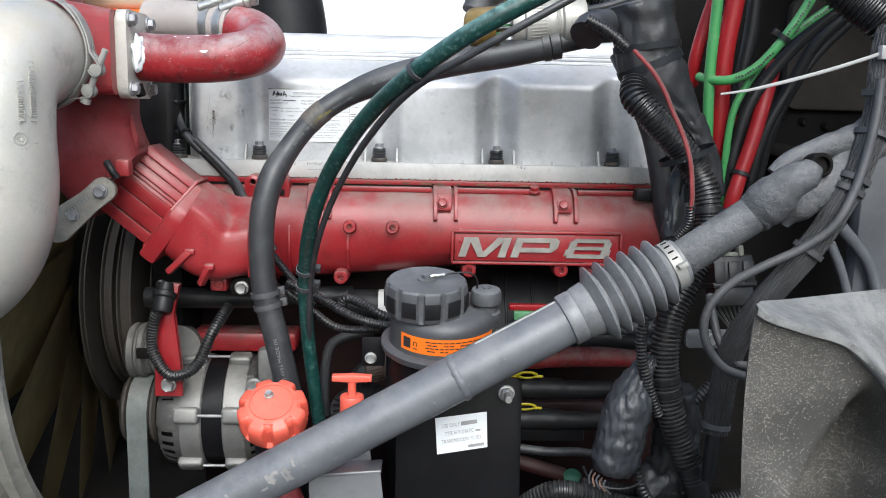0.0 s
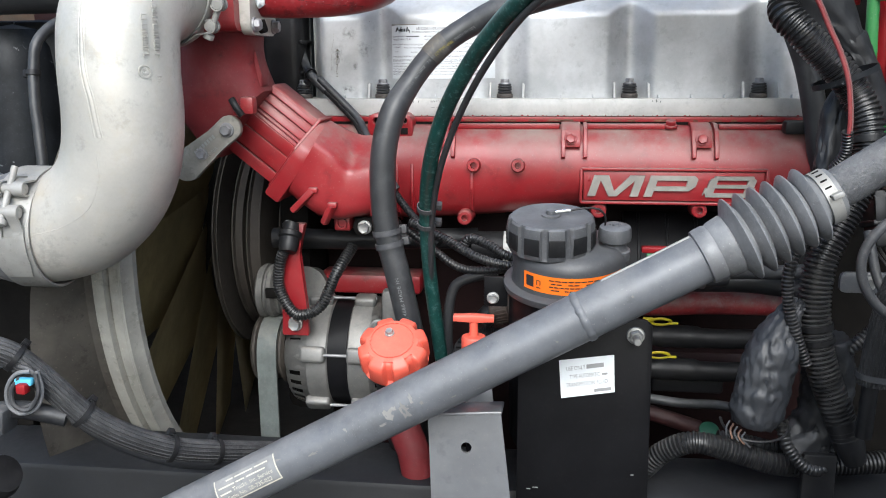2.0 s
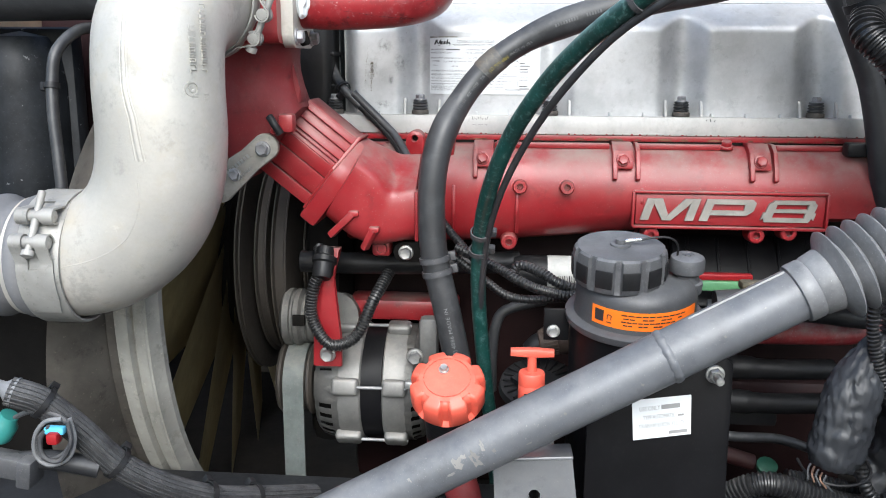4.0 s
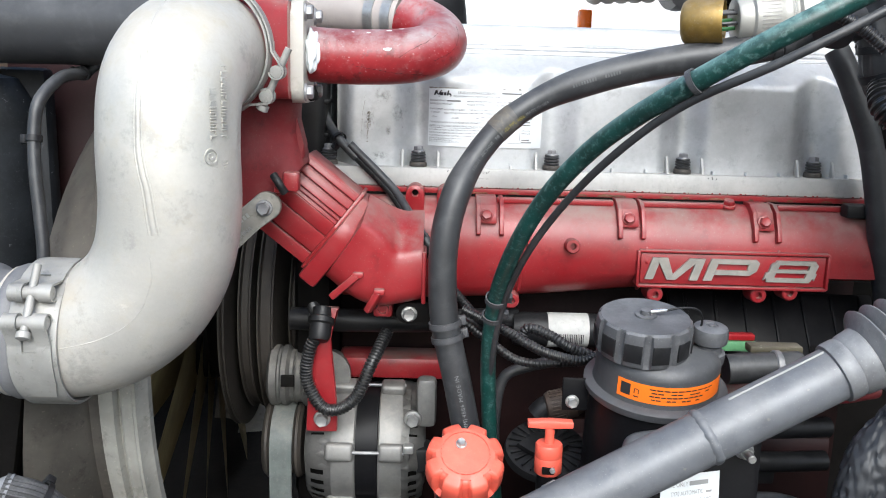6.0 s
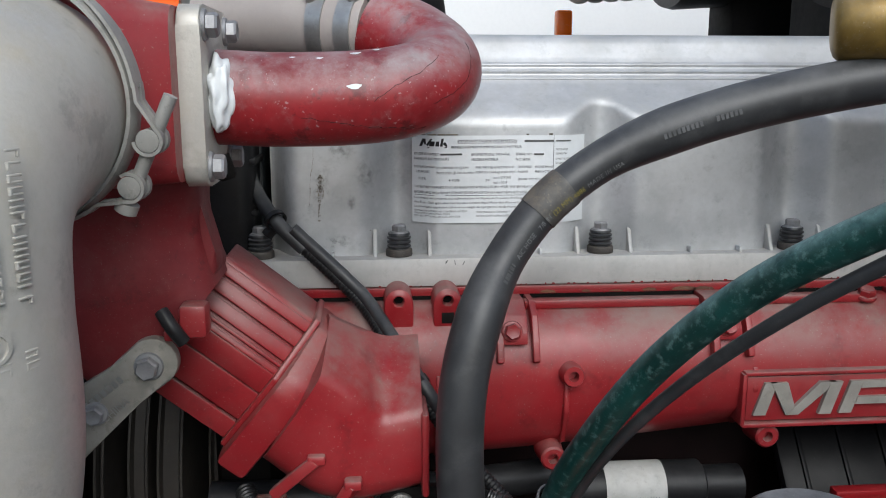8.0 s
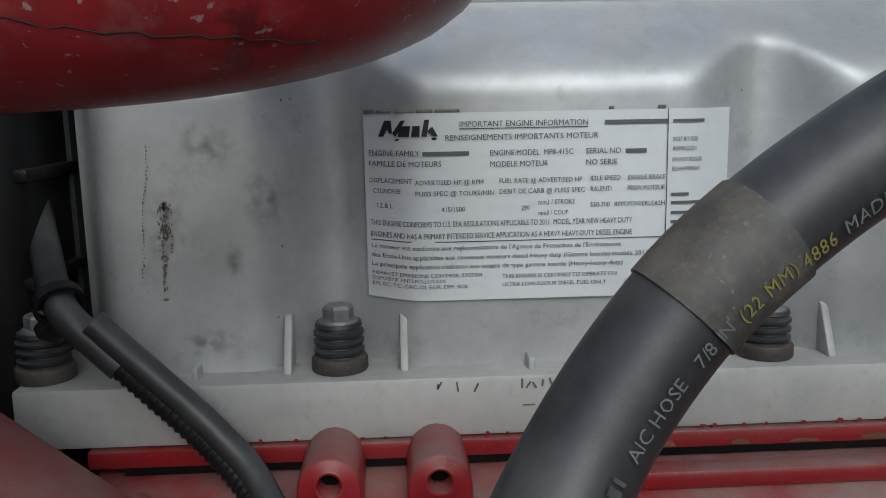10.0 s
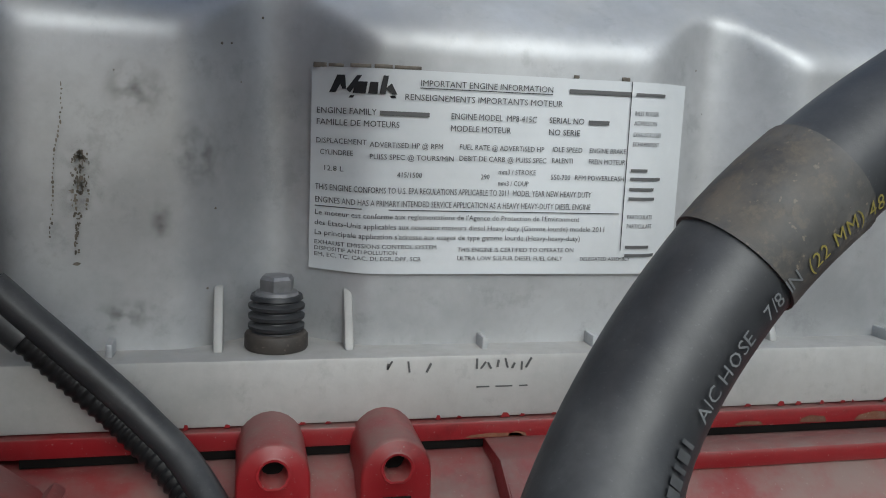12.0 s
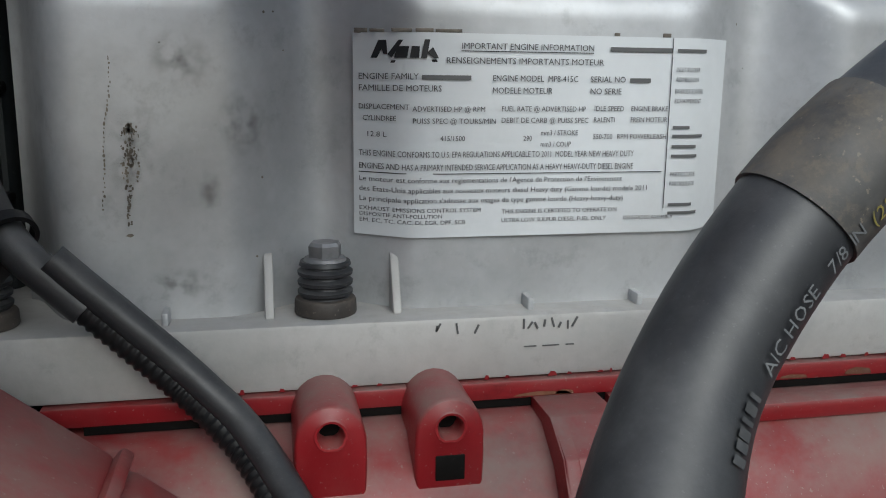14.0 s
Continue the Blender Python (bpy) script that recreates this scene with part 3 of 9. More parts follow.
H1, H2 = 0.0029, 0.0025
LINES = (
    ("IMPORTANT ENGINE INFORMATION", 0.268, 0.118, H1, 0.36), ("RENSEIGNEMENTS IMPORTANTS MOTEUR", 0.228, 0.188, H1, 0.43),
    ("ENGINE FAMILY", 0.012, 0.268, H1, 0.145), ("FAMILLE DE MOTEURS", 0.012, 0.325, H1, 0.205),
    ("ENGINE MODEL  MP8-415C", 0.352, 0.272, H1, 0.235), ("MODELE MOTEUR", 0.352, 0.332, H1, 0.165),
    ("SERIAL NO", 0.622, 0.272, H1, 0.10), ("NO SERIE", 0.622, 0.332, H1, 0.09),
    ("DISPLACEMENT", 0.012, 0.415, H2, 0.122), ("ADVERTISED HP @ RPM", 0.142, 0.423, H2, 0.192), ("CYLINDREE", 0.022, 0.472, H2, 0.08),
    ("PUISS SPEC @ TOURS/MIN", 0.142, 0.482, H2, 0.222), ("FUEL RATE @ ADVERTISED HP", 0.378, 0.420, H2, 0.235),
    ("DEBIT DE CARB @ PUISS SPEC", 0.378, 0.477, H2, 0.243), ("IDLE SPEED", 0.636, 0.417, H2, 0.086), ("RALENTI", 0.636, 0.474, H2, 0.06),
    ("ENGINE BRAKE", 0.742, 0.417, H2, 0.108), ("FREIN MOTEUR", 0.742, 0.474, H2, 0.108),
    ("12.8 L", 0.03, 0.552, H2, 0.05), ("415/1500", 0.215, 0.568, H2, 0.066), ("290", 0.44, 0.568, H2, 0.024), ("mm3 / STROKE", 0.488, 0.540, H2, 0.105),
    ("mm3 / COUP", 0.488, 0.598, H2, 0.086), ("550-700", 0.636, 0.560, H2, 0.056), ("RPM POWERLEASH", 0.705, 0.560, H2, 0.145),
    ("THIS ENGINE CONFORMS TO U.S. EPA REGULATIONS APPLICABLE TO 2011  MODEL YEAR NEW HEAVY DUTY", 0.012, 0.650, H1, 0.745),
    ("ENGINES AND HAS A PRIMARY INTENDED SERVICE APPLICATION AS A HEAVY HEAVY-DUTY DIESEL ENGINE", 0.012, 0.715, H1, 0.745),
    ("Le moteur est conforme aux reglementations de l'Agence de Protection de l'Environment", 0.012, 0.778, H2, 0.715),
    ("des Etats-Unis applicables aux nouveaux moteurs diesel Heavy duty (Gamme lourde) modele 2011", 0.012, 0.830, H2, 0.79),
    ("La principale application s'adresse aux usages de type gamme lourde (Heavy-heavy-duty)", 0.012, 0.880, H2, 0.72),
    ("EXHAUST EMISSIONS CONTROL SYSTEM", 0.012, 0.928, 0.0020, 0.315), ("DISPOSITIF ANTI-POLLUTION", 0.012, 0.958, 0.0019, 0.21),
    ("EM, EC, TC, CAC, DI, EGR, DPF, SCR", 0.012, 0.990, 0.0020, 0.275), ("THIS ENGINE IS CERTIFIED TO OPERATE ON", 0.385, 0.940, 0.0021, 0.33),
    ("INLET ROCKER", 0.868, 0.215, 0.0022, 0.075), ("ADMISSION", 0.868, 0.265, 0.0022, 0.07), ("EXHAUST ROCKER", 0.868, 0.325, 0.0022, 0.09), ("ECHAPPEMENT", 0.868, 0.375, 0.0022, 0.085),
    ("PARTICULATE", 0.868, 0.760, 0.0022, 0.08), ("PARTICULATE", 0.868, 0.810, 0.0022, 0.08),
    ("ULTRA LOW SULFUR DIESEL FUEL ONLY", 0.385, 0.985, 0.0021, 0.30), ("DELEGATED ASSEMBLY", 0.735, 0.985, 0.0019, 0.15),
)
for text, px, py, size, wide in LINES:
    data = letters(text, size)
    w = max(v.x for v in data[0])
    k = 0.94 * wide * (LX1 - LX0) / w
    for v in data[0]:
        v.x *= k
    bm = lay(bmesh.new(), data, on_cover(px, py))
    part("print_line", bm, INK_SOFT, sticker)


def print_bar(px, py, w, h, material=INK):
    bm = bmesh.new()
    f = on_cover(px, py)
    n = 8
    low = [bm.verts.new(f(0.94 * w * (LX1 - LX0) * i / n, 0)) for i in range(n + 1)]
    high = [bm.verts.new(f(0.94 * w * (LX1 - LX0) * i / n, h)) for i in range(n + 1)]
    for i in range(n):
        bm.faces.new((low[i], low[i + 1], high[i + 1], high[i]))
    return part("print_bar", bm, material, sticker)


print_bar(0.268, 0.130, 0.36, 0.0003)
print_bar(0.012, 0.735, 0.83, 0.0003)
print_bar(0.165, 0.268, 0.13, 0.0015, INK_GREY)
print_bar(0.735, 0.272, 0.06, 0.0015, INK_GREY)
print_bar(0.675, 0.118, 0.18, 0.0015, INK_GREY)
for py in (0.115, 0.51, 0.555, 0.61, 0.66, 0.92, 0.965):
    print_bar(0.868, py, 0.05 + 0.05 * abs(math.sin(py * 37)), 0.0011, INK_GREY)
bm = bmesh.new()
f = on_cover(0.853, 0.93)
vs = [bm.verts.new(f(dx, dz)) for dz in np.linspace(0, 0.060, 12) for dx in (0, 0.0003)]
for i in range(11):
    bm.faces.new((vs[2 * i], vs[2 * i + 1], vs[2 * i + 3], vs[2 * i + 2]))
part("print_bar", bm, INK, sticker)
# the maker's mark, drawn as plain strokes
for pts in (((0.0, 0.0), (0.002, 0.0), (0.0048, 0.0058), (0.0024, 0.0058)), ((0.0024, 0.0058), (0.0048, 0.0058), (0.0052, 0.0012), (0.0040, 0.0012)), ((0.0052, 0.0012), (0.0085, 0.0058), (0.0100, 0.0058), (0.0064, 0.0)),
            ((0.0072, 0.0), (0.0112, 0.0), (0.0118, 0.0038), (0.0080, 0.0038)), ((0.0120, 0.0), (0.0150, 0.0), (0.0152, 0.0038), (0.0126, 0.0038)), ((0.0156, 0.0), (0.0176, 0.0), (0.0186, 0.006), (0.0168, 0.006)), ((0.0176, 0.0018), (0.0200, 0.0), (0.0216, 0.0), (0.0196, 0.0036)),
            ((0.0060, -0.0016), (0.0212, -0.0012), (0.0208, -0.0004), (0.0064, -0.0008))):
    bm = bmesh.new()
    f = on_cover(0.042, 0.165)
    bm.faces.new([bm.verts.new(f(*p)) for p in pts])
    part("mark_stroke", bm, INK, sticker)
for x0, w in ((-0.2385, 0.005), (-0.2338, 0.006), (-0.2272, 0.007), (-0.2195, 0.006), (-0.2128, 0.009), (-0.150, 0.002), (-0.132, 0.003)):
    bm = bmesh.new()
    box(bm, (x0 + w / 2, cover_y(x0 + w / 2, LZ1 + 0.0007) - 0.0012, LZ1 + 0.0007), (w, 0.0006, 0.0010 + 0.0008 * abs(math.sin(x0 * 900))), 0.0002)
    part("torn_edge", bm, PITS, sticker)

# ---- red intake manifold ----
def manifold_z0(x):
    return 1.448 + 0.034 * ramp01(-0.26, 0.25, x)


bm = bmesh.new()
cols = []
for x in np.linspace(-0.338, 0.318, 66):
    z0 = manifold_z0(x)
    prof = [(0.045, 1.5725), (0.006, 1.5725), (-0.006, 1.5715), (-0.020, 1.562), (-0.031, 1.546), (-0.0365, 1.528), (-0.0375, 1.51), (-0.0355, 1.492), (-0.030, z0 + 0.020), (-0.018, z0 + 0.006), (0.0, z0), (0.045, z0)]
    cols.append([bm.verts.new((x, y, z)) for y, z in prof])
for a, b in zip(cols, cols[1:]):
    for j in range(len(a)):
        bm.faces.new((a[j], b[j], b[(j + 1) % len(a)], a[(j + 1) % len(a)]))
for c in (cols[0], cols[-1]):
    bm.faces.new(c)
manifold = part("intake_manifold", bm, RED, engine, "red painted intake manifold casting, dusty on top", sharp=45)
bm = bmesh.new()
box(bm, (-0.01, 0.0375, 1.5793), (0.66, 0.066, 0.0066), 0.0008)
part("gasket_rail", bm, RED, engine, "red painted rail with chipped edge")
# dark recessed strip put in as the shade of the gap under the rail
bm = bmesh.new()
box(bm, (0.0, 0.0385, 1.5745), (0.655, 0.066, 0.0030))
part("gap_strip", bm, DARK, engine, "near-black strip for the gap under the red rail")
bm = bmesh.new()
for i in range(60):
    x = -0.30 + 0.59 * (i + rng.uniform(0, 0.8)) / 60
    w, h = rng.uniform(0.0008, 0.0040), rng.uniform(0.0005, 0.0013)
    z = 1.5838 + h / 2
    bm.faces.new([bm.verts.new(q) for q in ((x, 0.0056, z - h), (x + w, 0.0056, z - h * 0.9), (x + w * 0.8, 0.0056, z + h * 0.4), (x + w * 0.3, 0.0056, z + h * 0.6))])
tagged(part("overspray", bm, RED, engine, "ragged red paint edge along the flange"), kind="stuff")
for i in range(18):
    bm = bmesh.new()
    x = -0.20 + 0.47 * (i + rng.uniform(0, 0.8)) / 18
    w, h = rng.uniform(0.006, 0.022), rng.uniform(0.0012, 0.0034)
    bm.faces.new([bm.verts.new(q) for q in ((x, 0.0041, 1.5770), (x + w, 0.0041, 1.5768), (x + w * 0.9, 0.0041, 1.5770 + h * 0.7), (x + w * 0.4, 0.0041, 1.5770 + h), (x + w * 0.1, 0.0041, 1.5770 + h * 0.6))])
    part("rust_patch", bm, RUST, engine, "rusty bare patch on the red rail")
# raised edge strip along the top of the manifold
for x0, x1 in ((-0.155, -0.016), (0.016, 0.13), (0.18, 0.30)):
    bm = bmesh.new()
    box(bm, ((x0 + x1) / 2, -0.008, 1.5715), (x1 - x0, 0.010, 0.007), 0.0015)
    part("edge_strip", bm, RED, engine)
# bolt bridges
for bx in (-0.168, -0.002, 0.157):
    bm = bmesh.new()
    for side in (-0.0135, 0.0135):
        mm = Matrix.Translation((bx + side + 0.002, 0, 0)) @ Matrix.Rotation(radians(90), 4, "Z") @ Matrix.Rotation(radians(90), 4, "X")
        slab(bm, [(0.01, 1.5760), (-0.015, 1.5760), (-0.029, 1.568), (-0.0385, 1.550), (-0.0435, 1.536), (-0.038, 1.533), (0.01, 1.54)], 0.0050, mm, 0.0008)
    mm = Matrix.Translation((bx - 0.012, 0, 0)) @ Matrix.Rotation(radians(90), 4, "Z") @ Matrix.Rotation(radians(90), 4, "X")
    slab(bm, [(0.01, 1.5765), (-0.014, 1.5765), (-0.028, 1.568), (-0.0355, 1.556), (-0.0375, 1.5475), (0.0, 1.5475)], 0.024, mm, 0.0008)
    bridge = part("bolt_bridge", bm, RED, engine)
    hexbolt(bridge, (bx, -0.0345, 1.5575), (0, -1, 0.25), 0.0115, RED)
hexbolt(manifold, (0.122, -0.010, 1.572), (0, -0.3, 1), 0.012, RED)
for bx in (-0.123, -0.067):
    bm = bmesh.new()
    lathe(bm, [(0.0095, -0.004), (0.0085, 0.010), (0.0075, 0.0125), (0.0040, 0.0125), (0.0036, 0.004), (0.0, 0.004)], axis_frame((bx, -0.036, 1.524), (0, -1, 0.1)), 24)
    part("boss", bm, RED, engine)
for bx, bz in ((-0.135, 1.46), (0.035, 1.472), (0.158, 1.474), (0.195, 1.478)):
    bm = bmesh.new()
    lathe(bm, [(0.011, -0.010), (0.0095, 0.012), (0.008, 0.0135), (0.0042, 0.0135), (0.0038, 0.006), (0, 0.006)], axis_frame((bx, -0.026, bz - 0.004), (0, -1, 0.0)), 20)
    part("boss", bm, RED, engine)
for bx in (-0.128, -0.205, -0.225, 0.02, 0.175):
    bm = bmesh.new()
    mm = Matrix.Translation((bx, 0, 0)) @ Matrix.Rotation(radians(90), 4, "Z") @ Matrix.Rotation(radians(90), 4, "X")
    z0 = manifold_z0(bx)
    slab(bm, [(0.0, z0 - 0.004), (-0.030, z0 + 0.012), (-0.041, z0 + 0.04), (-0.038, 1.525), (0.0, 1.52)], 0.004, mm, 0.001)
    part("rib", bm, RED, engine)
# two upright lugs at the front of the manifold's top, drilled through
for bx in (-0.2520, -0.2150):
    bm = bmesh.new()
    outline = [(0.0108, -0.018), (0.0112, -0.004), (0.0110, 0.004)] + [(0.0108 * math.cos(radians(a)), 0.004 + 0.0115 * math.sin(radians(a))) for a in range(15, 180, 15)] + [(-0.0110, 0.004), (-0.0112, -0.004), (-0.0108, -0.018)]
    turn = [math.atan2(v - 0.0058, u) for u, v in outline]

    def hoop(y, k, r=None):
        return [bm.verts.new((bx + (r * math.cos(a) if r else u * k), y, 1.573 + (0.0058 + r * math.sin(a) if r else 0.0058 + (v - 0.0058) * k))) for (u, v), a in zip(outline, turn)]

    hoops = [hoop(0.010, 1), hoop(-0.0200, 1), hoop(-0.0214, 0.965), hoop(-0.0220, 0.90), hoop(-0.0220, 0, 0.0056), hoop(-0.0226, 0, 0.0050), hoop(-0.0225, 0, 0.0043), hoop(-0.0212, 0, 0.0038), hoop(-0.0120, 0, 0.0037)]
    for a, b in zip(hoops, hoops[1:]):
        for q in range(len(a)):
            bm.faces.new((a[q], b[q], b[(q + 1) % len(a)], a[(q + 1) % len(a)]))
    lug = part("lug", bm, RED, engine, sharp=50)
    bm = bmesh.new()
    lathe(bm, [(0.0040, 0.0), (0.0, 0.0)], axis_frame((bx, -0.0135, 1.5788), (0, -1, 0)), 20, close=False)
    part("hole", bm, DARK, lug)
bm = bmesh.new()
box(bm, (-0.2150, -0.0214, 1.5655), (0.0095, 0.002, 0.0085), 0.0005)
part("slot", bm, DARK, engine)
# raised panel with the model lettering
PX0, PX1, PZ0, PZ1 = 0.012, 0.236, 1.479, 1.521
bm = bmesh.new()
box(bm, ((PX0 + PX1) / 2, -0.030, (PZ0 + PZ1) / 2), (PX1 - PX0 - 0.006, 0.020, PZ1 - PZ0 - 0.006), 0.001)
part("name_panel", bm, RED, engine)
for at, size in ((((PX0 + PX1) / 2, -0.032, PZ1), (PX1 - PX0, 0.022, 0.0035)), (((PX0 + PX1) / 2, -0.032, PZ0), (PX1 - PX0, 0.022, 0.0035)), ((PX0, -0.032, (PZ0 + PZ1) / 2), (0.0035, 0.022, PZ1 - PZ0)), ((PX1, -0.032, (PZ0 + PZ1) / 2), (0.0035, 0.022, PZ1 - PZ0))):
    bm = bmesh.new()
    box(bm, at, size, 0.001)
    part("panel_border", bm, RED, engine)
SLANT = 0.32
LET = mat("cream_grey_lettering", (0.28, 0.262, 0.235), 0.55, 0.2, dust=0.3, grain=160, bump=0.2, vary=0.2, blotch=40)


def raised(strokes, x0, wide, name):
    bm = bmesh.new()
    for k, pts in enumerate(strokes):
        out = [(x0 + wide * px + SLANT * (py - 0.5) * 0.026, 1.4875 + 0.026 * py) for px, py in pts]
        slab(bm, out, 0.0035 + 0.0003 * k, Matrix.Translation((0, -0.0395, 0)) @ Matrix.Rotation(radians(90), 4, "X"))
    part(name, bm, LET, engine, "raised cream-grey letter")


raised((((0, 0), (0.16, 0), (0.16, 1), (0, 1)), ((0.08, 1), (0.29, 1), (0.57, 0.0), (0.42, 0.0)), ((0.43, 0.0), (0.58, 0.0), (0.92, 1), (0.71, 1)), ((0.84, 0), (1, 0), (1, 1), (0.84, 1))), 0.024, 0.062, "letter")
raised((((0, 0), (0.18, 0), (0.18, 1), (0, 1)), ((0.18, 0.78), (0.82, 0.78), (0.95, 1), (0.18, 1)), ((0.82, 0.78), (0.95, 1), (1.04, 0.86), (1.04, 0.5), (0.84, 0.5)), ((0.18, 0.28), (0.92, 0.28), (1.04, 0.5), (0.18, 0.5))), 0.093, 0.056, "letter")
raised((((0.08, 0.0), (0.92, 0.0), (0.96, 0.2), (0.04, 0.2)), ((0.0, 0.08), (0.04, 0.2), (0.2, 0.2), (0.2, 0.44), (0.0, 0.44)), ((0.8, 0.2), (0.96, 0.2), (1.0, 0.1), (1.0, 0.44), (0.8, 0.44)), ((0.04, 0.44), (0.96, 0.44), (0.96, 0.6), (0.04, 0.6)), ((0.04, 0.6), (0.2, 0.6), (0.2, 0.82), (0.08, 0.9), (0.04, 0.82)), ((0.8, 0.6), (0.96, 0.6), (0.96, 0.82), (0.92, 0.9), (0.8, 0.82)), ((0.08, 0.82), (0.92, 0.82), (0.88, 1.0), (0.12, 1.0))), 0.163, 0.060, "letter")

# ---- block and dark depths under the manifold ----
# block colour taken almost to black for the deep shade under the manifold
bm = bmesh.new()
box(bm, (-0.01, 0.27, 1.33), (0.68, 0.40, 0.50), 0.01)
part("engine_block", bm, mat("near_black_block_paint", (0.011, 0.004, 0.004), 0.6, 0, spec=0.15, dust=0.2, dust_col=(0.05, 0.035, 0.03), grain=60, bump=0.5, vary=0.5), engine, "near-black maroon engine block, darkened for its recess")
# the lower rail's red is darkened to maroon for shade
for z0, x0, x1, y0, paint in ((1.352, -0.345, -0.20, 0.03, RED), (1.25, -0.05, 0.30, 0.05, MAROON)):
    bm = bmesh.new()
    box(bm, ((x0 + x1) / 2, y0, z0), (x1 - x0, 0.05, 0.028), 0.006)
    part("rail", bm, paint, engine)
bm = tube([(-0.40, -0.01, 1.419), (-0.33, -0.012, 1.419), (-0.23, -0.012, 1.421), (-0.12, 0.01, 1.42)], 0.014, seg=18)
single("coolant_pipe", bm, PLASTIC, (-0.30, -0.01, 1.42), "black plastic pipe under the red manifold", "pipe")
for pts, r in (([(0.08, 0.02, 1.351), (0.2, 0.0, 1.350), (0.28, -0.01, 1.354)], 0.013),):
    bm = tube(pts, r, seg=16)
    single("red_pipe", bm, RED_DARK, pts[0], "dusty red pipe beside the engine block", "pipe")

# dark timing housing closing the engine's front end
bm = bmesh.new()
box(bm, (-0.379, 0.27, 1.58), (0.040, 0.40, 0.40), 0.006)
housing = part("timing_housing", bm, mat("dark_slate_casting", (0.020, 0.024, 0.026), 0.5, 0, spec=0.3, dust=0.25, dust_col=(0.10, 0.10, 0.095), grain=120, bump=0.4, vary=0.3, blotch=20), engine, "dark slate timing housing")
# black side cover with fins, low behind the reservoir
bm = bmesh.new()
mm = Matrix.Translation((0.20, 0.005, 1.415)) @ Matrix.Rotation(radians(-38), 4, "X")
box(bm, (0.0, 0, 0), (0.26, 0.012, 0.10), 0.004, mm)
side_cover = single("engine_side_cover", bm, BLACK_METAL, (0.20, 0.01, 1.38), "black moulded plastic side cover under the manifold", "engine cover")
for i in range(7):
    bm = bmesh.new()
    box(bm, (-0.11 + 0.037 * i, -0.0065, 0.0), (0.004, 0.004, 0.09), 0.001, mm)
    part("rib", bm, BLACK_METAL, side_cover)
for i in range(4):
    bm = bmesh.new()
    box(bm, (0.02 + 0.022 * i, -0.0075, -0.03), (0.012, 0.002, 0.016), 0.0005, mm)
    part("slot", bm, DARK, side_cover)
bm = bmesh.new()
box(bm, (0.122, -0.045, 1.421), (0.066, 0.012, 0.008), 0.002)
lab2 = single("warning_label", bm, RED_TUBE, (0.135, -0.045, 1.41), "red and green label on the black cover", "label")
bm = bmesh.new()
box(bm, (0.126, -0.050, 1.411), (0.062, 0.010, 0.012), 0.002)
part("green_field", bm, mat("label_green", (0.10, 0.26, 0.12), 0.5, vary=0.2, bump=0), lab2)


# ---- red crossover duct from the intake elbow to the manifold ----
duct = thing("crossover_duct", (-0.36, -0.09, 1.45), "red painted cast crossover duct with ribbed square section", "duct")
AX = Vector((0.78, 0.0, -0.626))       # along the duct, down towards the manifold
UPW = Vector((0.626, 0.0, 0.78))
# outlines across the duct: x up across, y to the viewer's side, z along
m = Matrix((UPW, Vector((0, -1, 0)), AX)).transposed().to_4x4()
m.translation = (-0.3617, -0.104, 1.5727)
LEAN_BACK = math.atan2(0.018, 0.041)


def plank(u0, u1, deep, thick, upper):
    """A rib along the duct, on its leaning upper face or on its upright face."""
    w = m @ (Matrix.Rotation(-LEAN_BACK, 4, "Z") if upper else Matrix.Rotation(0.10, 4, "Z"))
    bm = bmesh.new()
    box(bm, ((u0 + u1) / 2, deep + thick / 2, -0.0025), (u1 - u0, thick, 0.0700), 0.0011, w)
    part("rib", bm, RED, duct)


bm = bmesh.new()
slab(bm, [(0.000, -0.0045), (0.0400, -0.0220), (0.0400, -0.070), (-0.058, -0.070), (-0.058, -0.011)], 0.072, m @ Matrix.Translation((0, 0, -0.039)), 0.002)
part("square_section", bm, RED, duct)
for u0, u1, top_ in ((0.0005, 0.0045, 0.0), (0.0062, 0.0088, -0.0010), (0.0110, 0.0208, 0.0), (0.0228, 0.0325, 0.0), (0.0345, 0.0420, 0.0)):
    plank(u0, u1, -0.0050, 0.0050 + top_, True)
for u0, u1 in ((-0.0165, 0.0000), (-0.0405, -0.0173), (-0.0575, -0.0428)):
    plank(u0, u1, -0.0050, 0.0050, False)
bm = bmesh.new()
slab(bm, [(-0.001, 0.0035), (0.0435, -0.0155), (0.0435, -0.070), (-0.061, -0.070), (-0.061, -0.0035)], 0.0042, m @ Matrix.Translation((0, 0, 0.0325)), 0.0012)
part("end_flange", bm, RED, duct)
# stepped casting from the square section into the manifold
def rounded(poly, times=2):
    """Cuts the corners of a closed outline."""
    for _ in range(times):
        poly = [q for a, b in zip(poly, poly[1:] + poly[:1]) for q in (a.lerp(b, 0.22), a.lerp(b, 0.78))]
    return poly


def loft(outlines, between=4):
    """A skin over closed outlines that follow one another."""
    bm = bmesh.new()
    tracks = [glide_evenly([o[i] for o in outlines], between) for i in range(len(outlines[0]))]
    rings = [[bm.verts.new(tr[k]) for tr in tracks] for k in range(len(tracks[0]))]
    n = len(tracks)
    for a, b in zip(rings, rings[1:]):
        for j in range(n):
            bm.faces.new((a[j], a[(j + 1) % n], b[(j + 1) % n], b[j]))
    bm.faces.new(rings[0])
    bm.faces.new(rings[-1])
    return bm


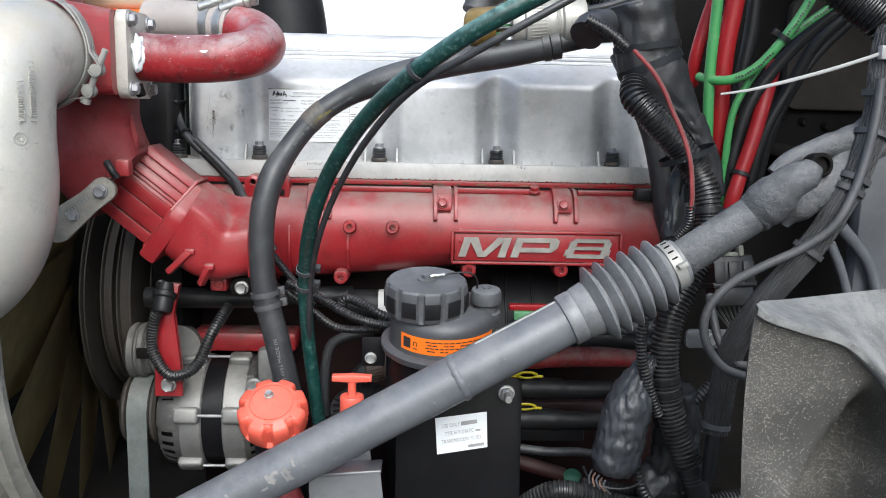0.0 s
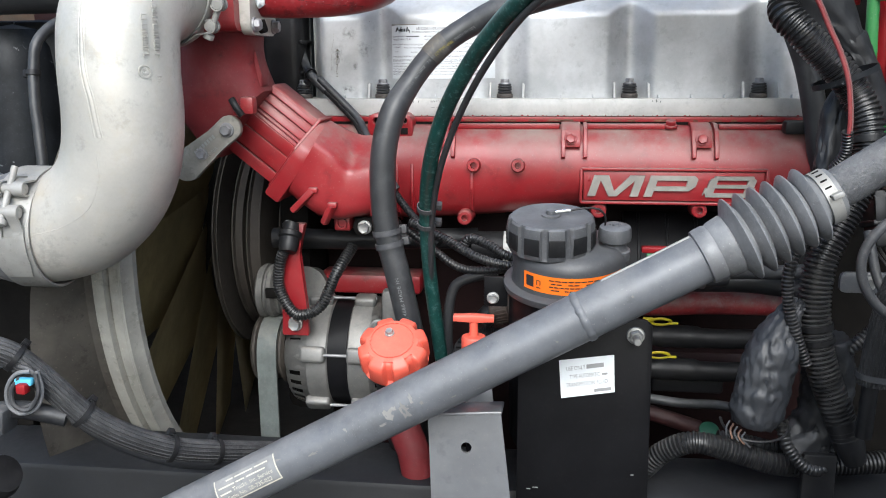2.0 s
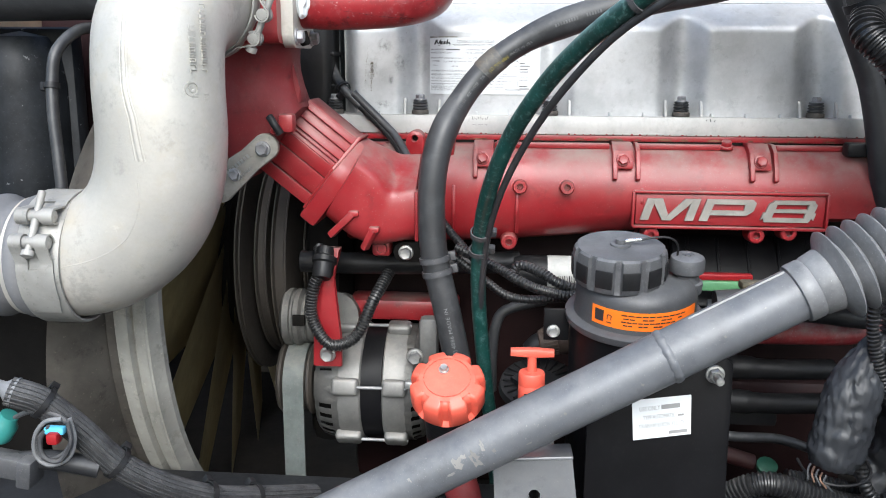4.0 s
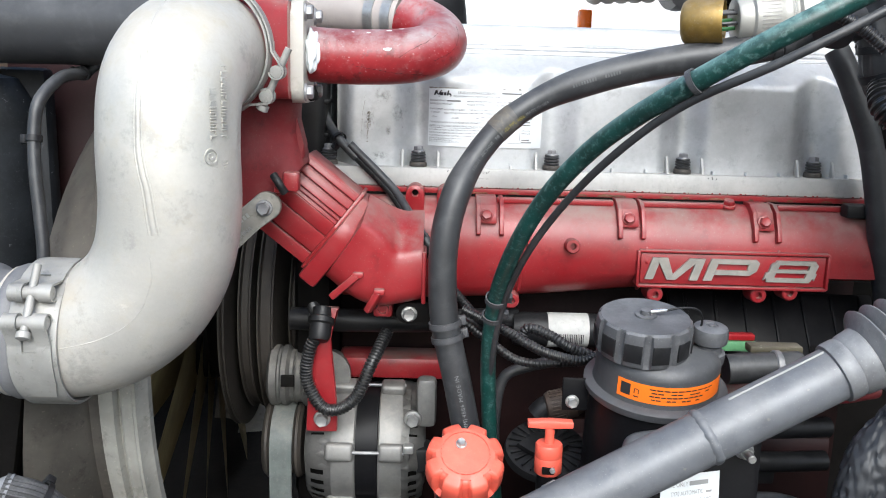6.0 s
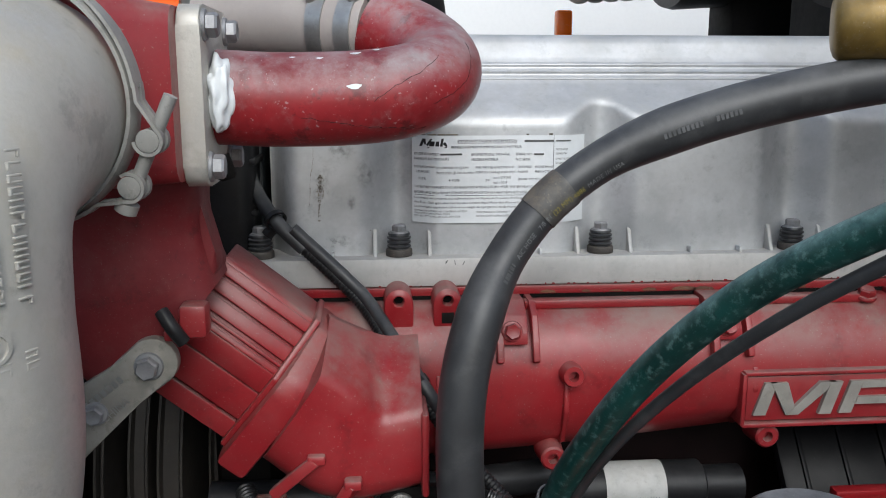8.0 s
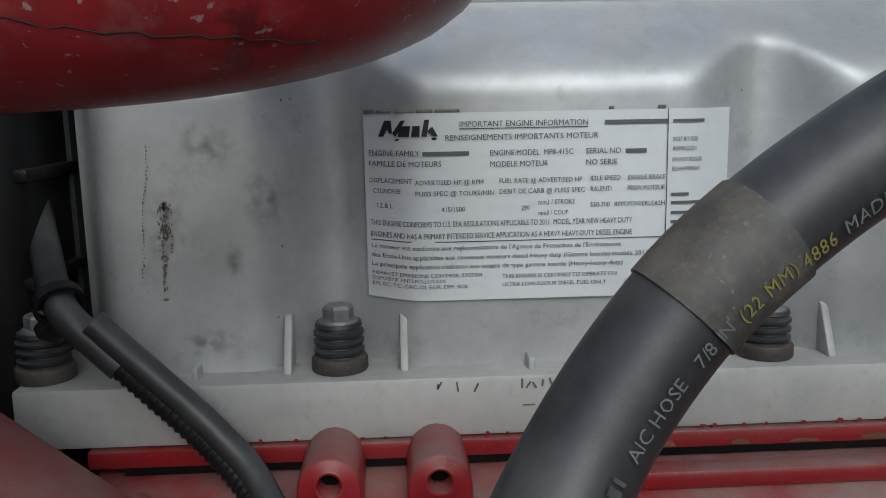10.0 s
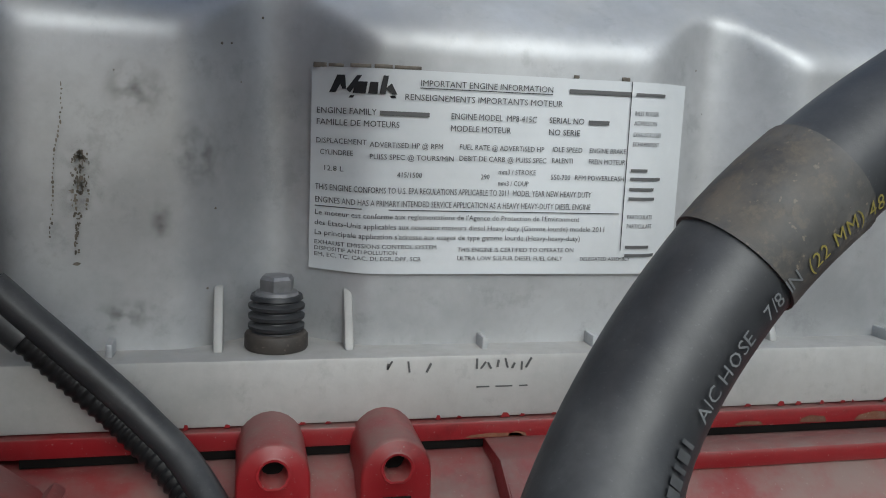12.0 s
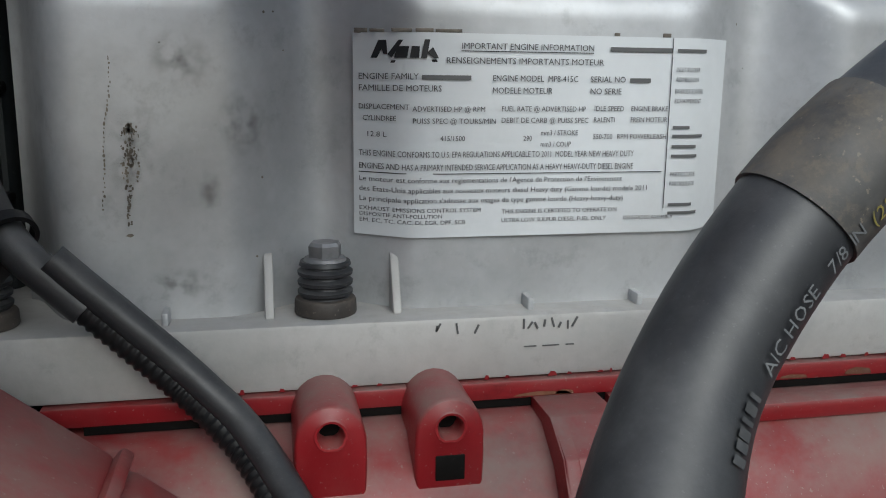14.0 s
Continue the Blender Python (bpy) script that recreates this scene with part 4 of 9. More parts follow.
def glide_evenly(points, between):
    p = [points[0] * 2 - points[1]] + points + [points[-1] * 2 - points[-2]]
    out = []
    for i in range(1, len(p) - 2):
        a, b, c, d = p[i - 1:i + 3]
        for j in range(between):
            t = j / between
            out.append(0.5 * (2 * b + (c - a) * t + (2 * a - 5 * b + 4 * c - d) * t * t + (3 * b - a - 3 * c + d) * t ** 3))
    return out + [points[-1]]


bm = bmesh.new()
slab(bm, [(-0.004, 0.016), (0.010, 0.013), (0.0405, -0.014), (0.0405, -0.070), (-0.068, -0.070), (-0.068, 0.010)], 0.022, m @ Matrix.Translation((0, 0, 0.0362)), 0.004)
part("step_flange", bm, RED, duct)
STEPS = [((-0.348, -0.118, 1.494), (-0.306, -0.130, 1.556), (-0.303, -0.120, 1.566), (-0.300, -0.045, 1.590), (-0.348, -0.045, 1.494)),
         ((-0.316, -0.125, 1.471), (-0.284, -0.125, 1.540), (-0.281, -0.114, 1.549), (-0.276, -0.045, 1.580), (-0.316, -0.045, 1.471)),
         ((-0.288, -0.121, 1.462), (-0.269, -0.120, 1.522), (-0.267, -0.110, 1.532), (-0.262, -0.045, 1.577), (-0.288, -0.045, 1.462)),
         ((-0.262, -0.120, 1.466), (-0.254, -0.119, 1.523), (-0.254, -0.109, 1.533), (-0.252, -0.045, 1.576), (-0.262, -0.045, 1.466)),
         ((-0.240, -0.119, 1.471), (-0.240, -0.118, 1.526), (-0.240, -0.108, 1.535), (-0.240, -0.045, 1.576), (-0.240, -0.045, 1.471))]
bm = loft([rounded([Vector(q) for q in o]) for o in STEPS])
part("flared_end", bm, RED, duct, sharp=50)
for x0, z0, x1, z1 in ((-0.338, 1.476, -0.309, 1.503), (-0.299, 1.461, -0.286, 1.485)):
    a, b = Vector((x0, -0.118, z0)), Vector((x1, -0.126, z1))
    mr = axis_frame((a + b) / 2, b - a)
    bm = bmesh.new()
    box(bm, (0, 0, 0), (0.010, 0.008, (b - a).length), 0.002, mr)
    part("rib", bm, RED, duct)
    bm = bmesh.new()
    box(bm, (x1, -0.125, z1), (0.012, 0.010, 0.007), 0.002)
    part("rib", bm, RED, duct)
bm = bmesh.new()
box(bm, (-0.284, -0.078, 1.457), (0.022, 0.026, 0.022), 0.004)
lug = part("lug", bm, RED, duct)
bm = bmesh.new()
lathe(bm, [(0.0075, 0.0), (0.0070, 0.004), (0.0045, 0.004), (0.004, 0.001), (0, 0.001)], axis_frame((-0.284, -0.091, 1.456), (0, -1, 0)), 20)
part("boss", bm, RED, lug)
bm = bmesh.new()
box(bm, (-0.2385, -0.100, 1.500), (0.005, 0.044, 0.058), 0.002)
part("joint_rib", bm, RED, duct)

# funnel from the mixer housing down to the square section
# coloured a darker red for the shade of housing and elbow
bm = bmesh.new()
secs = []
for i in range(11):
    t = i / 10
    c = Vector((-0.398, -0.112, 1.70)).lerp(Vector((-0.398, -0.095, 1.580)), t)
    c.x -= 0.022 * math.sin(t * math.pi) + 0.011 * (1 - t)
    ax = Vector((0, 0.15, -1)).lerp(AX, t).normalized()
    ac = ax.cross(Vector((0, -1, 0))).normalized()
    h = 0.040 + 0.012 * t + 0.012 * math.sin(t * math.pi)
    d = 0.048 - 0.004 * t
    up = ac.cross(ax).normalized()
    ring = []
    for j in range(28):
        a = 2 * math.pi * j / 28
        e = 0.75 - 0.3 * t
        cx, sx = math.cos(a), math.sin(a)
        swell = 1 + 0.22 * math.exp(-((t - 0.62) / 0.2) ** 2) * math.exp(-((cx - 0.25) / 0.5) ** 2) - 0.16 * math.exp(-((t - 0.55) / 0.3) ** 2) * math.exp(-((cx + 0.75) / 0.35) ** 2)
        ring.append(bm.verts.new(c + ac * (h * math.copysign(abs(cx) ** e, cx)) + up * (d * swell * math.copysign(abs(sx) ** e, sx))))
    secs.append(ring)
for a, b in zip(secs, secs[1:]):
    for j in range(28):
        bm.faces.new((a[j], a[(j + 1) % 28], b[(j + 1) % 28], b[j]))
bm.faces.new(secs[0])
bm.faces.new(secs[-1])
part("funnel", bm, RED_DARK, duct, "cast funnel, its red darkened for the shade under the housing", sharp=50)
bm = bmesh.new()
slab(bm, [(-0.378, 1.694), (-0.3745, 1.672), (-0.3665, 1.640), (-0.3655, 1.626), (-0.384, 1.612), (-0.402, 1.622), (-0.398, 1.690)], 0.026, Matrix.Translation((0, -0.098, 0)) @ Matrix.Rotation(radians(90), 4, "X"), 0.004)
part("fin", bm, RED_DARK, duct)
bm = bmesh.new()
box(bm, (-0.388, 0.048, 1.655), (0.036, 0.022, 0.20), 0.003)
part("front_plate", bm, mat("dark_blue_grey_plate", (0.020, 0.023, 0.029), 0.5, 0.2, dust=0.4, dust_col=(0.09, 0.092, 0.095), grain=120, bump=0.4, vary=0.4, blotch=22), engine, "dark blue-grey plate at the cover's end")
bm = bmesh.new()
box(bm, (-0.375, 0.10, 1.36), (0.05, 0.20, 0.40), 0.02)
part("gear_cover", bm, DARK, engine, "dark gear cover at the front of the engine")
bm = bmesh.new()
box(bm, (-0.375, -0.150, 1.605), (0.016, 0.016, 0.020), 0.003, None)
box(bm, (-0.386, -0.152, 1.597), (0.012, 0.012, 0.007), 0.002, None)
part("clip_block", bm, RED, duct)
bm = tube([(-0.392, -0.158, 1.612), (-0.386, -0.162, 1.604), (-0.380, -0.160, 1.594)], 0.0042, 0.003, 12)
part("sensor_plug", bm, PLASTIC, duct)

# mixer housing
housing = thing("mixer_housing", (-0.405, -0.16, 1.69), "red painted intake mixer housing bolted to a pale flange", "housing")
bm = bmesh.new()
secs = []
for x, h0, h1, y0, y1 in ((-0.470, 1.685, 1.786, -0.185, -0.10), (-0.450, 1.684, 1.787, -0.20, -0.10), (-0.415, 1.687, 1.786, -0.212, -0.088), (-0.372, 1.688, 1.780, -0.188, -0.076)):
    pts = round_rect(y1 - y0, h1 - h0, 0.012, 4, (y0 + y1) / 2, (h0 + h1) / 2)
    secs.append([bm.verts.new((x, y, z)) for y, z in pts])
for a, b in zip(secs, secs[1:]):
    for j in range(len(a)):
        bm.faces.new((a[j], a[(j + 1) % len(a)], b[(j + 1) % len(a)], b[j]))
bm.faces.new(secs[0])
bm.faces.new(secs[-1])
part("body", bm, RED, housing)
bm = bmesh.new()
box(bm, (-0.450, -0.135, 1.793), (0.050, 0.05, 0.018), 0.004)
part("boss", bm, RED, housing)
bm = bmesh.new()
slab(bm, round_rect(0.088, 0.098, 0.012, 6), 0.0125, Matrix.Translation((-0.372, -0.128, 1.733)) @ Matrix.Rotation(radians(90), 4, "Y") @ Matrix.Rotation(radians(90), 4, "Z"), 0.0015)
part("flange", bm, CAST, housing, "pale cast flange plate")
for dy, dz in ((-0.033, 0.038), (-0.033, -0.038), (0.033, 0.038), (0.033, -0.038)):
    hexbolt(housing, (-0.3595, -0.128 + dy, 1.733 + dz), (1, 0, 0), 0.0125, BOLT)
bm = bmesh.new()
lathe(bm, [(0.0055, 0), (0.0055, 0.012), (0.004, 0.014)], axis_frame((-0.356, -0.150, 1.700), (0.3, 0, -1)), 16)
part("stud", bm, DARK, housing)

# red pipe that turns back to a silver hose
PIPE = [(-0.360, -0.126, 1.732), (-0.325, -0.126, 1.7305), (-0.280, -0.127, 1.7315), (-0.249, -0.120, 1.7355), (-0.230, -0.099, 1.743), (-0.2275, -0.070, 1.754), (-0.242, -0.047, 1.767), (-0.266, -0.034, 1.777)]
bm = sweep(bmesh.new(), glide(PIPE, 0.006), 0.0275, 32)
PIPE_RED = mat("weathered_red_pipe", (0.235, 0.011, 0.015), 0.36, 0, stain=0.9, patchy=0.14, haze=0.03, settle=(0.0, 0.72), dust=0.95, dust_col=(0.30, 0.25, 0.252), grain=90, bump=0.3, vary=0.35, wear=0.08, wear_col=(0.75, 0.72, 0.68), blotch=18)
pipe = single("egr_pipe", bm, PIPE_RED, (-0.30, -0.15, 1.735), "weathered red steel pipe bend with chipped paint", "pipe", sharp=60)
for s, ang, w in ((0.080, 0.25, 0.0035), (0.062, 1.0, 0.0020), (0.082, 1.15, 0.0032), (0.046, 1.05, 0.0018), (0.095, 1.25, 0.0026)):
    path = glide(PIPE, 0.006)
    bm = bmesh.new()
    vs = [Vector((w * math.cos(a) * (1 + 0.3 * math.sin(3 * a)), 0.45 * w * math.sin(a), 0)) for a in np.linspace(0, 2 * math.pi, 13)[:-1]]
    on_tube(bm, (vs, [tuple(range(12))]), path, s, 0.0275, ang)
    part("paint_chip", bm, PAPER, pipe)
CRACK = mat("rusty_paint_crack", (0.018, 0.008, 0.007), 0.8, 0, vary=0.3, bump=0.2, blotch=60)
rng = random.Random(14)
for s_a, s_b, ang, lean in ((0.050, 0.112, -0.30, -0.25), (0.088, 0.125, -0.12, 0.5), (0.112, 0.150, -0.40, 0.3)):
    path = glide(PIPE, 0.004)
    line, a = [], ang
    for q in np.arange(s_a, s_b, 0.0022):
        i = min(len(path) - 2, int(q / 0.004))
        d = (path[i + 1] - path[i]).normalized()
        sd = d.cross(Vector((0, -1, 0))).normalized()
        u = sd.cross(d).normalized()
        a += lean * 0.0022 / 0.0275 + rng.uniform(-0.035, 0.035)
        line.append(path[i].lerp(path[i + 1], q / 0.004 - i) + (u * math.cos(a) - sd * math.sin(a)) * 0.02745)
    part("paint_crack", sweep(bmesh.new(), line, [0.00007 + 0.00012 * abs(math.sin(1.7 * k)) for k in range(len(line))], 6), CRACK, pipe)
bm = bmesh.new()
bmesh.ops.create_icosphere(bm, subdivisions=4, radius=1.0)
for v in bm.verts:
    q = 1 + 0.35 * noise.noise(v.co * 2.3)
    v.co = Vector((-0.354 + 0.008 * v.co.x * q, -0.150 + 0.010 * v.co.y * q, 1.734 + 0.020 * v.co.z * q))
part("sealant_blob", bm, PAPER, pipe, "smeared white sealant", sharp=80)
SLEEVE = [(-0.266, -0.034, 1.776), (-0.30, -0.015, 1.780), (-0.34, 0.003, 1.784), (-0.39, 0.022, 1.787)]
bm = tube(SLEEVE, 0.0262, seg=28)
sleeve = single("silver_hose", bm, mat("silver_grey_hose", (0.40, 0.355, 0.33), 0.55, 0.1, dust=0.4, grain=140, bump=0.3, vary=0.2), (-0.3, -0.03, 1.76), "silver-grey rubber hose sleeve clamped on the red pipe", "hose")
spath = glide(SLEEVE, 0.006)
for i in (2, 6):
    bm = bmesh.new()
    d = (spath[i + 1] - spath[i - 1]).normalized()
    lathe(bm, [(0.0264, -0.006), (0.0276, -0.006), (0.0276, 0.006), (0.0264, 0.006)], axis_frame(spath[i], d), 32, close=False)
    clamp = part("hose_clamp", bm, STEEL, sleeve, "worm-drive hose clamp")
    bm = bmesh.new()
    base = spath[i] + Vector((0.012 - 0.002 * i, -0.017, 0.0235))
    lathe(bm, [(0.0045, -0.018), (0.0065, -0.016), (0.0065, 0.014), (0.009, 0.016), (0.009, 0.020), (0.0075, 0.022), (0.009, 0.024), (0.009, 0.030), (0.005, 0.032)], axis_frame(base, (0.93, -0.05, 0.32)), 16)
    part("clamp_screw", bm, STEEL, clamp)

# ---- big silver intake elbow and its clamps ----
elbow = thing("intake_elbow", (-0.47, -0.29, 1.43), "large matt silver cast aluminium intake elbow with raised seams", "pipe elbow")
ELBOW = [(-0.590, -0.295, 1.486), (-0.545, -0.295, 1.4855), (-0.508, -0.295, 1.497), (-0.478, -0.295, 1.522), (-0.460, -0.295, 1.556), (-0.453, -0.295, 1.60), (-0.4535, -0.294, 1.65), (-0.4525, -0.287, 1.692), (-0.449, -0.264, 1.716), (-0.445, -0.225, 1.7275), (-0.442, -0.190, 1.7295)]
epath = glide(ELBOW, 0.006)
bm = sweep(bmesh.new(), epath, [0.0565 + 0.002 * math.sin(i / len(epath) * math.pi) for i in range(len(epath))], 48)
part("elbow", bm, CAST, elbow, sharp=60)
def on_elbow(x, z, lift=0.0):
    """A point on the open side of the elbow, near a place in its plane."""
    i = min(range(len(epath)), key=lambda q: (epath[q].x - x) ** 2 + (epath[q].z - z) ** 2)
    c, d = epath[i], (epath[min(i + 1, len(epath) - 1)] - epath[max(i - 1, 0)]).normalized()
    off = Vector((x, c.y, z)) - c
    off -= d * off.dot(d)
    r = 0.0565 + 0.002 * math.sin(i / len(epath) * math.pi) + lift
    front = d.cross(Vector((1, 0, 0))) if abs(d.x) < 0.7 else d.cross(Vector((0, 0, 1)))
    front = front.normalized() if front.y < 0 else -front.normalized()
    return c + off + front * math.sqrt(max(1e-6, r * r - off.length_squared))


RIDGE = [(-0.4485, 1.700), (-0.4500, 1.68), (-0.4500, 1.653), (-0.4475, 1.635), (-0.4445, 1.619), (-0.4415, 1.60), (-0.4400, 1.583)]
for shift, r in ((-0.0032, 0.0010), (0.0032, 0.0010)):
    pts = [tuple(on_elbow(x - 0.010 + shift * (0.8 + 0.4 * i / 6), z, -0.0005)) for i, (x, z) in enumerate(RIDGE)]
    part("casting_seam", sweep(bmesh.new(), glide(pts, 0.004), r, 8), CAST, elbow)
pts = [tuple(on_elbow(x - 0.010, z, -0.0024)) for x, z in RIDGE]
part("casting_seam", sweep(bmesh.new(), glide(pts, 0.004), [0.0032] * len(glide(pts, 0.004)), 10), CAST, elbow)
for line, r in (([(-0.4535, 1.566), (-0.4545, 1.545), (-0.462, 1.525), (-0.478, 1.508), (-0.50, 1.497), (-0.53, 1.489)], 0.0008),):
    pts = [tuple(on_elbow(x, z, -0.0006)) for x, z in line]
    part("casting_seam", sweep(bmesh.new(), glide(pts, 0.004), r, 8), CAST, elbow)
pts = []
for i in range(2, len(epath) - 2):
    if epath[i].z > 1.685 and epath[i].y < -0.222:
        d = (epath[i + 1] - epath[i - 1]).normalized()
        pts.append(epath[i] + Vector((-0.006, 0, 0)) + Vector((0, -d.z, d.y)).normalized() * 0.0566)
part("casting_seam", sweep(bmesh.new(), pts, 0.0013, 8), CAST, elbow)
# raised casting figures, unreadable: short bars
rng = random.Random(21)
for i in range(15):
    z = 1.716 - 0.0046 * i - 0.016 * (i > 12)
    for row in (0, 1):
        if row and i < 4:
            continue
        a = radians(65 - 12 * row)
        face = Matrix.Translation((-0.4535 + 0.0582 * math.sin(a), -0.2945 - 0.0582 * math.cos(a), z)) @ Matrix.Rotation(a, 4, "Z")
        bm = bmesh.new()
        box(bm, (0, 0, 0.0012), (0.0062, 0.0016, 0.0010), 0.0004, face)
        if rng.random() < 0.7:
            box(bm, (rng.choice((-0.0024, 0.0024)), 0, 0), (0.0011, 0.0016, 0.0030), 0.0004, face)
        if rng.random() < 0.6:
            box(bm, (0, 0, -0.0012), (0.0062, 0.0016, 0.0009), 0.0004, face)
        part("casting_mark", bm, CAST, elbow)
bm = bmesh.new()
a = radians(50)
lathe(bm, [(0.0066, 0), (0.0066, 0.0016), (0.0052, 0.0016), (0.0050, 0.0002), (0.0034, 0.0002), (0.003, 0.0016), (0.0012, 0.0016), (0, 0.0004)], axis_frame((-0.4535 + 0.0578 * math.sin(a), -0.2945 - 0.0578 * math.cos(a), 1.646), (math.sin(a), -math.cos(a), 0)), 20)
part("casting_mark", bm, CAST, elbow)


def band_clamp(at, axis, radius, width, bolt_dir):
    """A heavy band with two trunnions and a T-bolt."""
    c = thing("band_clamp", at, "wide stainless steel T-bolt band clamp round the intake pipe", "hose clamp", group="intake pipe clamps")
    bm = bmesh.new()
    m = axis_frame(at, axis)
    lathe(bm, [(radius, -width / 2), (radius + 0.0018, -width / 2), (radius + 0.0034, -width / 2 + 0.003), (radius + 0.0034, width / 2 - 0.003), (radius + 0.0018, width / 2), (radius, width / 2), (radius, -width / 2)], m, 56, close=False)
    part("band", bm, CLAMP, c)
    d = Vector(bolt_dir).normalized()
    ax = Vector(axis).normalized()
    tang = ax.cross(d).normalized()
    for k in (-1, 1):
        base = Vector(at) + d * (radius + 0.0105) + tang * (0.0125 * k)
        bm = bmesh.new()
        lathe(bm, [(0.0042, -width * 0.42), (0.0056, -width * 0.40), (0.0056, width * 0.40), (0.0042, width * 0.42)], axis_frame(base, ax), 18)
        part("trunnion", bm, CLAMP, c)
        for side in (-1, 1):
            # a tongue of the strap that lies on the band, lifts and wraps the trunnion
            turn = [base + (d * math.cos(q) + tang * k * math.sin(q)) * 0.0068 for q in np.linspace(radians(75), radians(-150), 12)]
            lie = [Vector(at) + (d * math.cos(q) + tang * k * math.sin(q)) * (radius + 0.0050) for q in np.linspace(0.034 / radius, 0.026 / radius, 4)]
            bm = bmesh.new()
            line = lie + turn
            rows_c = []
            for i, p in enumerate(line):
                step = (line[min(i + 1, len(line) - 1)] - line[max(i - 1, 0)]).normalized()
                out = ax.cross(step).normalized() * 0.0008
                mid = p + ax * (side * width * 0.29)
                half = ax * (width * 0.145)
                rows_c.append([bm.verts.new(q) for q in (mid - half - out, mid + half - out, mid + half + out, mid - half + out)])
            for p, q in zip(rows_c, rows_c[1:]):
                for j in range(4):
                    bm.faces.new((p[j], p[(j + 1) % 4], q[(j + 1) % 4], q[j]))
            bm.faces.new(rows_c[0][::-1])
            bm.faces.new(rows_c[-1])
            part("strap_loop", bm, CLAMP, c)
        bm = bmesh.new()
        arc = [Vector(at) + (d * math.cos(q) + tang * k * math.sin(q)) * (radius + 0.0046) for q in np.linspace(0.032 / radius, 0.075 / radius, 9)]
        rows_c = []
        for i, p in enumerate(arc):
            out = (p - Vector(at)).normalized() * 0.0008
            half = ax * (width * 0.435 * (1.0 if i < 6 else 1.0 - 0.08 * (i - 5)))
            rows_c.append([bm.verts.new(q) for q in (p - half - out, p + half - out, p + half + out, p - half + out)])
        for p, q in zip(rows_c, rows_c[1:]):
            for j in range(4):
                bm.faces.new((p[j], p[(j + 1) % 4], q[(j + 1) % 4], q[j]))
        bm.faces.new(rows_c[0][::-1])
        bm.faces.new(rows_c[-1])
        part("strap_end", bm, CLAMP, c)
    bm = bmesh.new()
    lathe(bm, [(0.0034, -0.036), (0.0034, 0.020), (0.0056, 0.021), (0.0056, 0.026), (0.0035, 0.027)], axis_frame(Vector(at) + d * (radius + 0.0115), tang), 14)
    part("t_bolt", bm, CLAMP, c)
    return c


band_clamp((-0.551, -0.295, 1.486), (1, 0, 0), 0.0592, 0.040, (0.0, -0.84, 0.54))
band_clamp((-0.4435, -0.212, 1.7325), (0.08, 0.99, 0.05), 0.0590, 0.014, (0.88, -0.1, -0.42))
bm = ribbed([(-0.90, -0.285, 1.482), (-0.74, -0.295, 1.486), (-0.562, -0.295, 1.486)], 0.0590, 0.034, 0.12, 40, (0.0, 0.2, 0.75, 1.0, 1.0, 0.75, 0.2, 0.0))
hose = single("silicone_hose", bm, mat("grey_silicone", (0.135, 0.137, 0.145), 0.55, 0, dust=0.35, dust_col=(0.26, 0.25, 0.24), grain=160, bump=0.25, vary=0.2), (-0.74, -0.29, 1.43), "grey convoluted silicone intake hose", "hose", sharp=70)
for x in (-0.640, -0.674, -0.708):
    bm = bmesh.new()
    lathe(bm, [(0.0595, -0.0012), (0.0605, 0.0), (0.0595, 0.0012)], axis_frame((x, -0.295, 1.486), (1, 0, 0)), 48, close=False)
    part("steel_ring", bm, CHROME, hose)
bm = tube([(-1.1, -0.08, 1.750), (-0.8, -0.09, 1.754), (-0.60, -0.10, 1.756), (-0.46, -0.115, 1.755)], 0.0415, 0.03, 36)
single("intake_hose", bm, RUBBER, (-0.7, -0.1, 1.71), "thick smooth black rubber intake hose", "hose")

# cast lever on the duct
lever = thing("lever_bracket", (-0.425, -0.150, 1.55), "small pale cast bracket arm with two bolts", "bracket")
bm = bmesh.new()
dx, dz = Vector((0.087, 0, 0.070)).normalized(), None
mm = Matrix((Vector((dx.x, 0, dx.z)), Vector((-dx.z, 0, dx.x)), Vector((0, -1, 0)))).transposed().to_4x4()
mm.translation = (-0.428, -0.140, 1.557)
arm = [(0.034 + 0.0150 * math.cos(radians(a)), 0.0150 * math.sin(radians(a))) for a in range(-85, 86, 17)] + [(0.012, 0.0135), (-0.016, 0.0165)] + [(-0.036 + 0.020 * math.cos(radians(a)), 0.019 * math.sin(radians(a))) for a in range(95, 266, 17)] + [(-0.016, -0.0165), (0.012, -0.0140)]
slab(bm, arm, 0.009, mm, 0.0015)
part("arm", bm, mat("stained_cast_arm", (0.27, 0.255, 0.225), 0.55, 0.3, stain=0.6, dust=0.4, grain=180, bump=0.5, vary=0.25, blotch=40), lever)
hexbolt(lever, (-0.4035, -0.149, 1.5765), (0, -1, 0), 0.0125, BOLT)
hexbolt(lever, (-0.436, -0.149, 1.548), (0, -1, 0), 0.0105, BOLT)
for i in range(2):
    data = letters("CHINA", 0.0065, "CENTER") if i == 0 else ([Vector((x, y, 0)) for x0 in np.arange(-0.016, 0.016, 0.0042) for x, y in ((x0, 0), (x0 + 0.0028, 0), (x0 + 0.0028, 0.0045), (x0, 0.0045))], [(4 * q, 4 * q + 1, 4 * q + 2, 4 * q + 3) for q in range(8)])
    bm = lay(bmesh.new(), data, lambda x, y: mm @ Vector((x - 0.002, y + (-0.010 if i == 0 else 0.002), 0.0094)))
    part("cast_mark", bm, STEEL, lever)

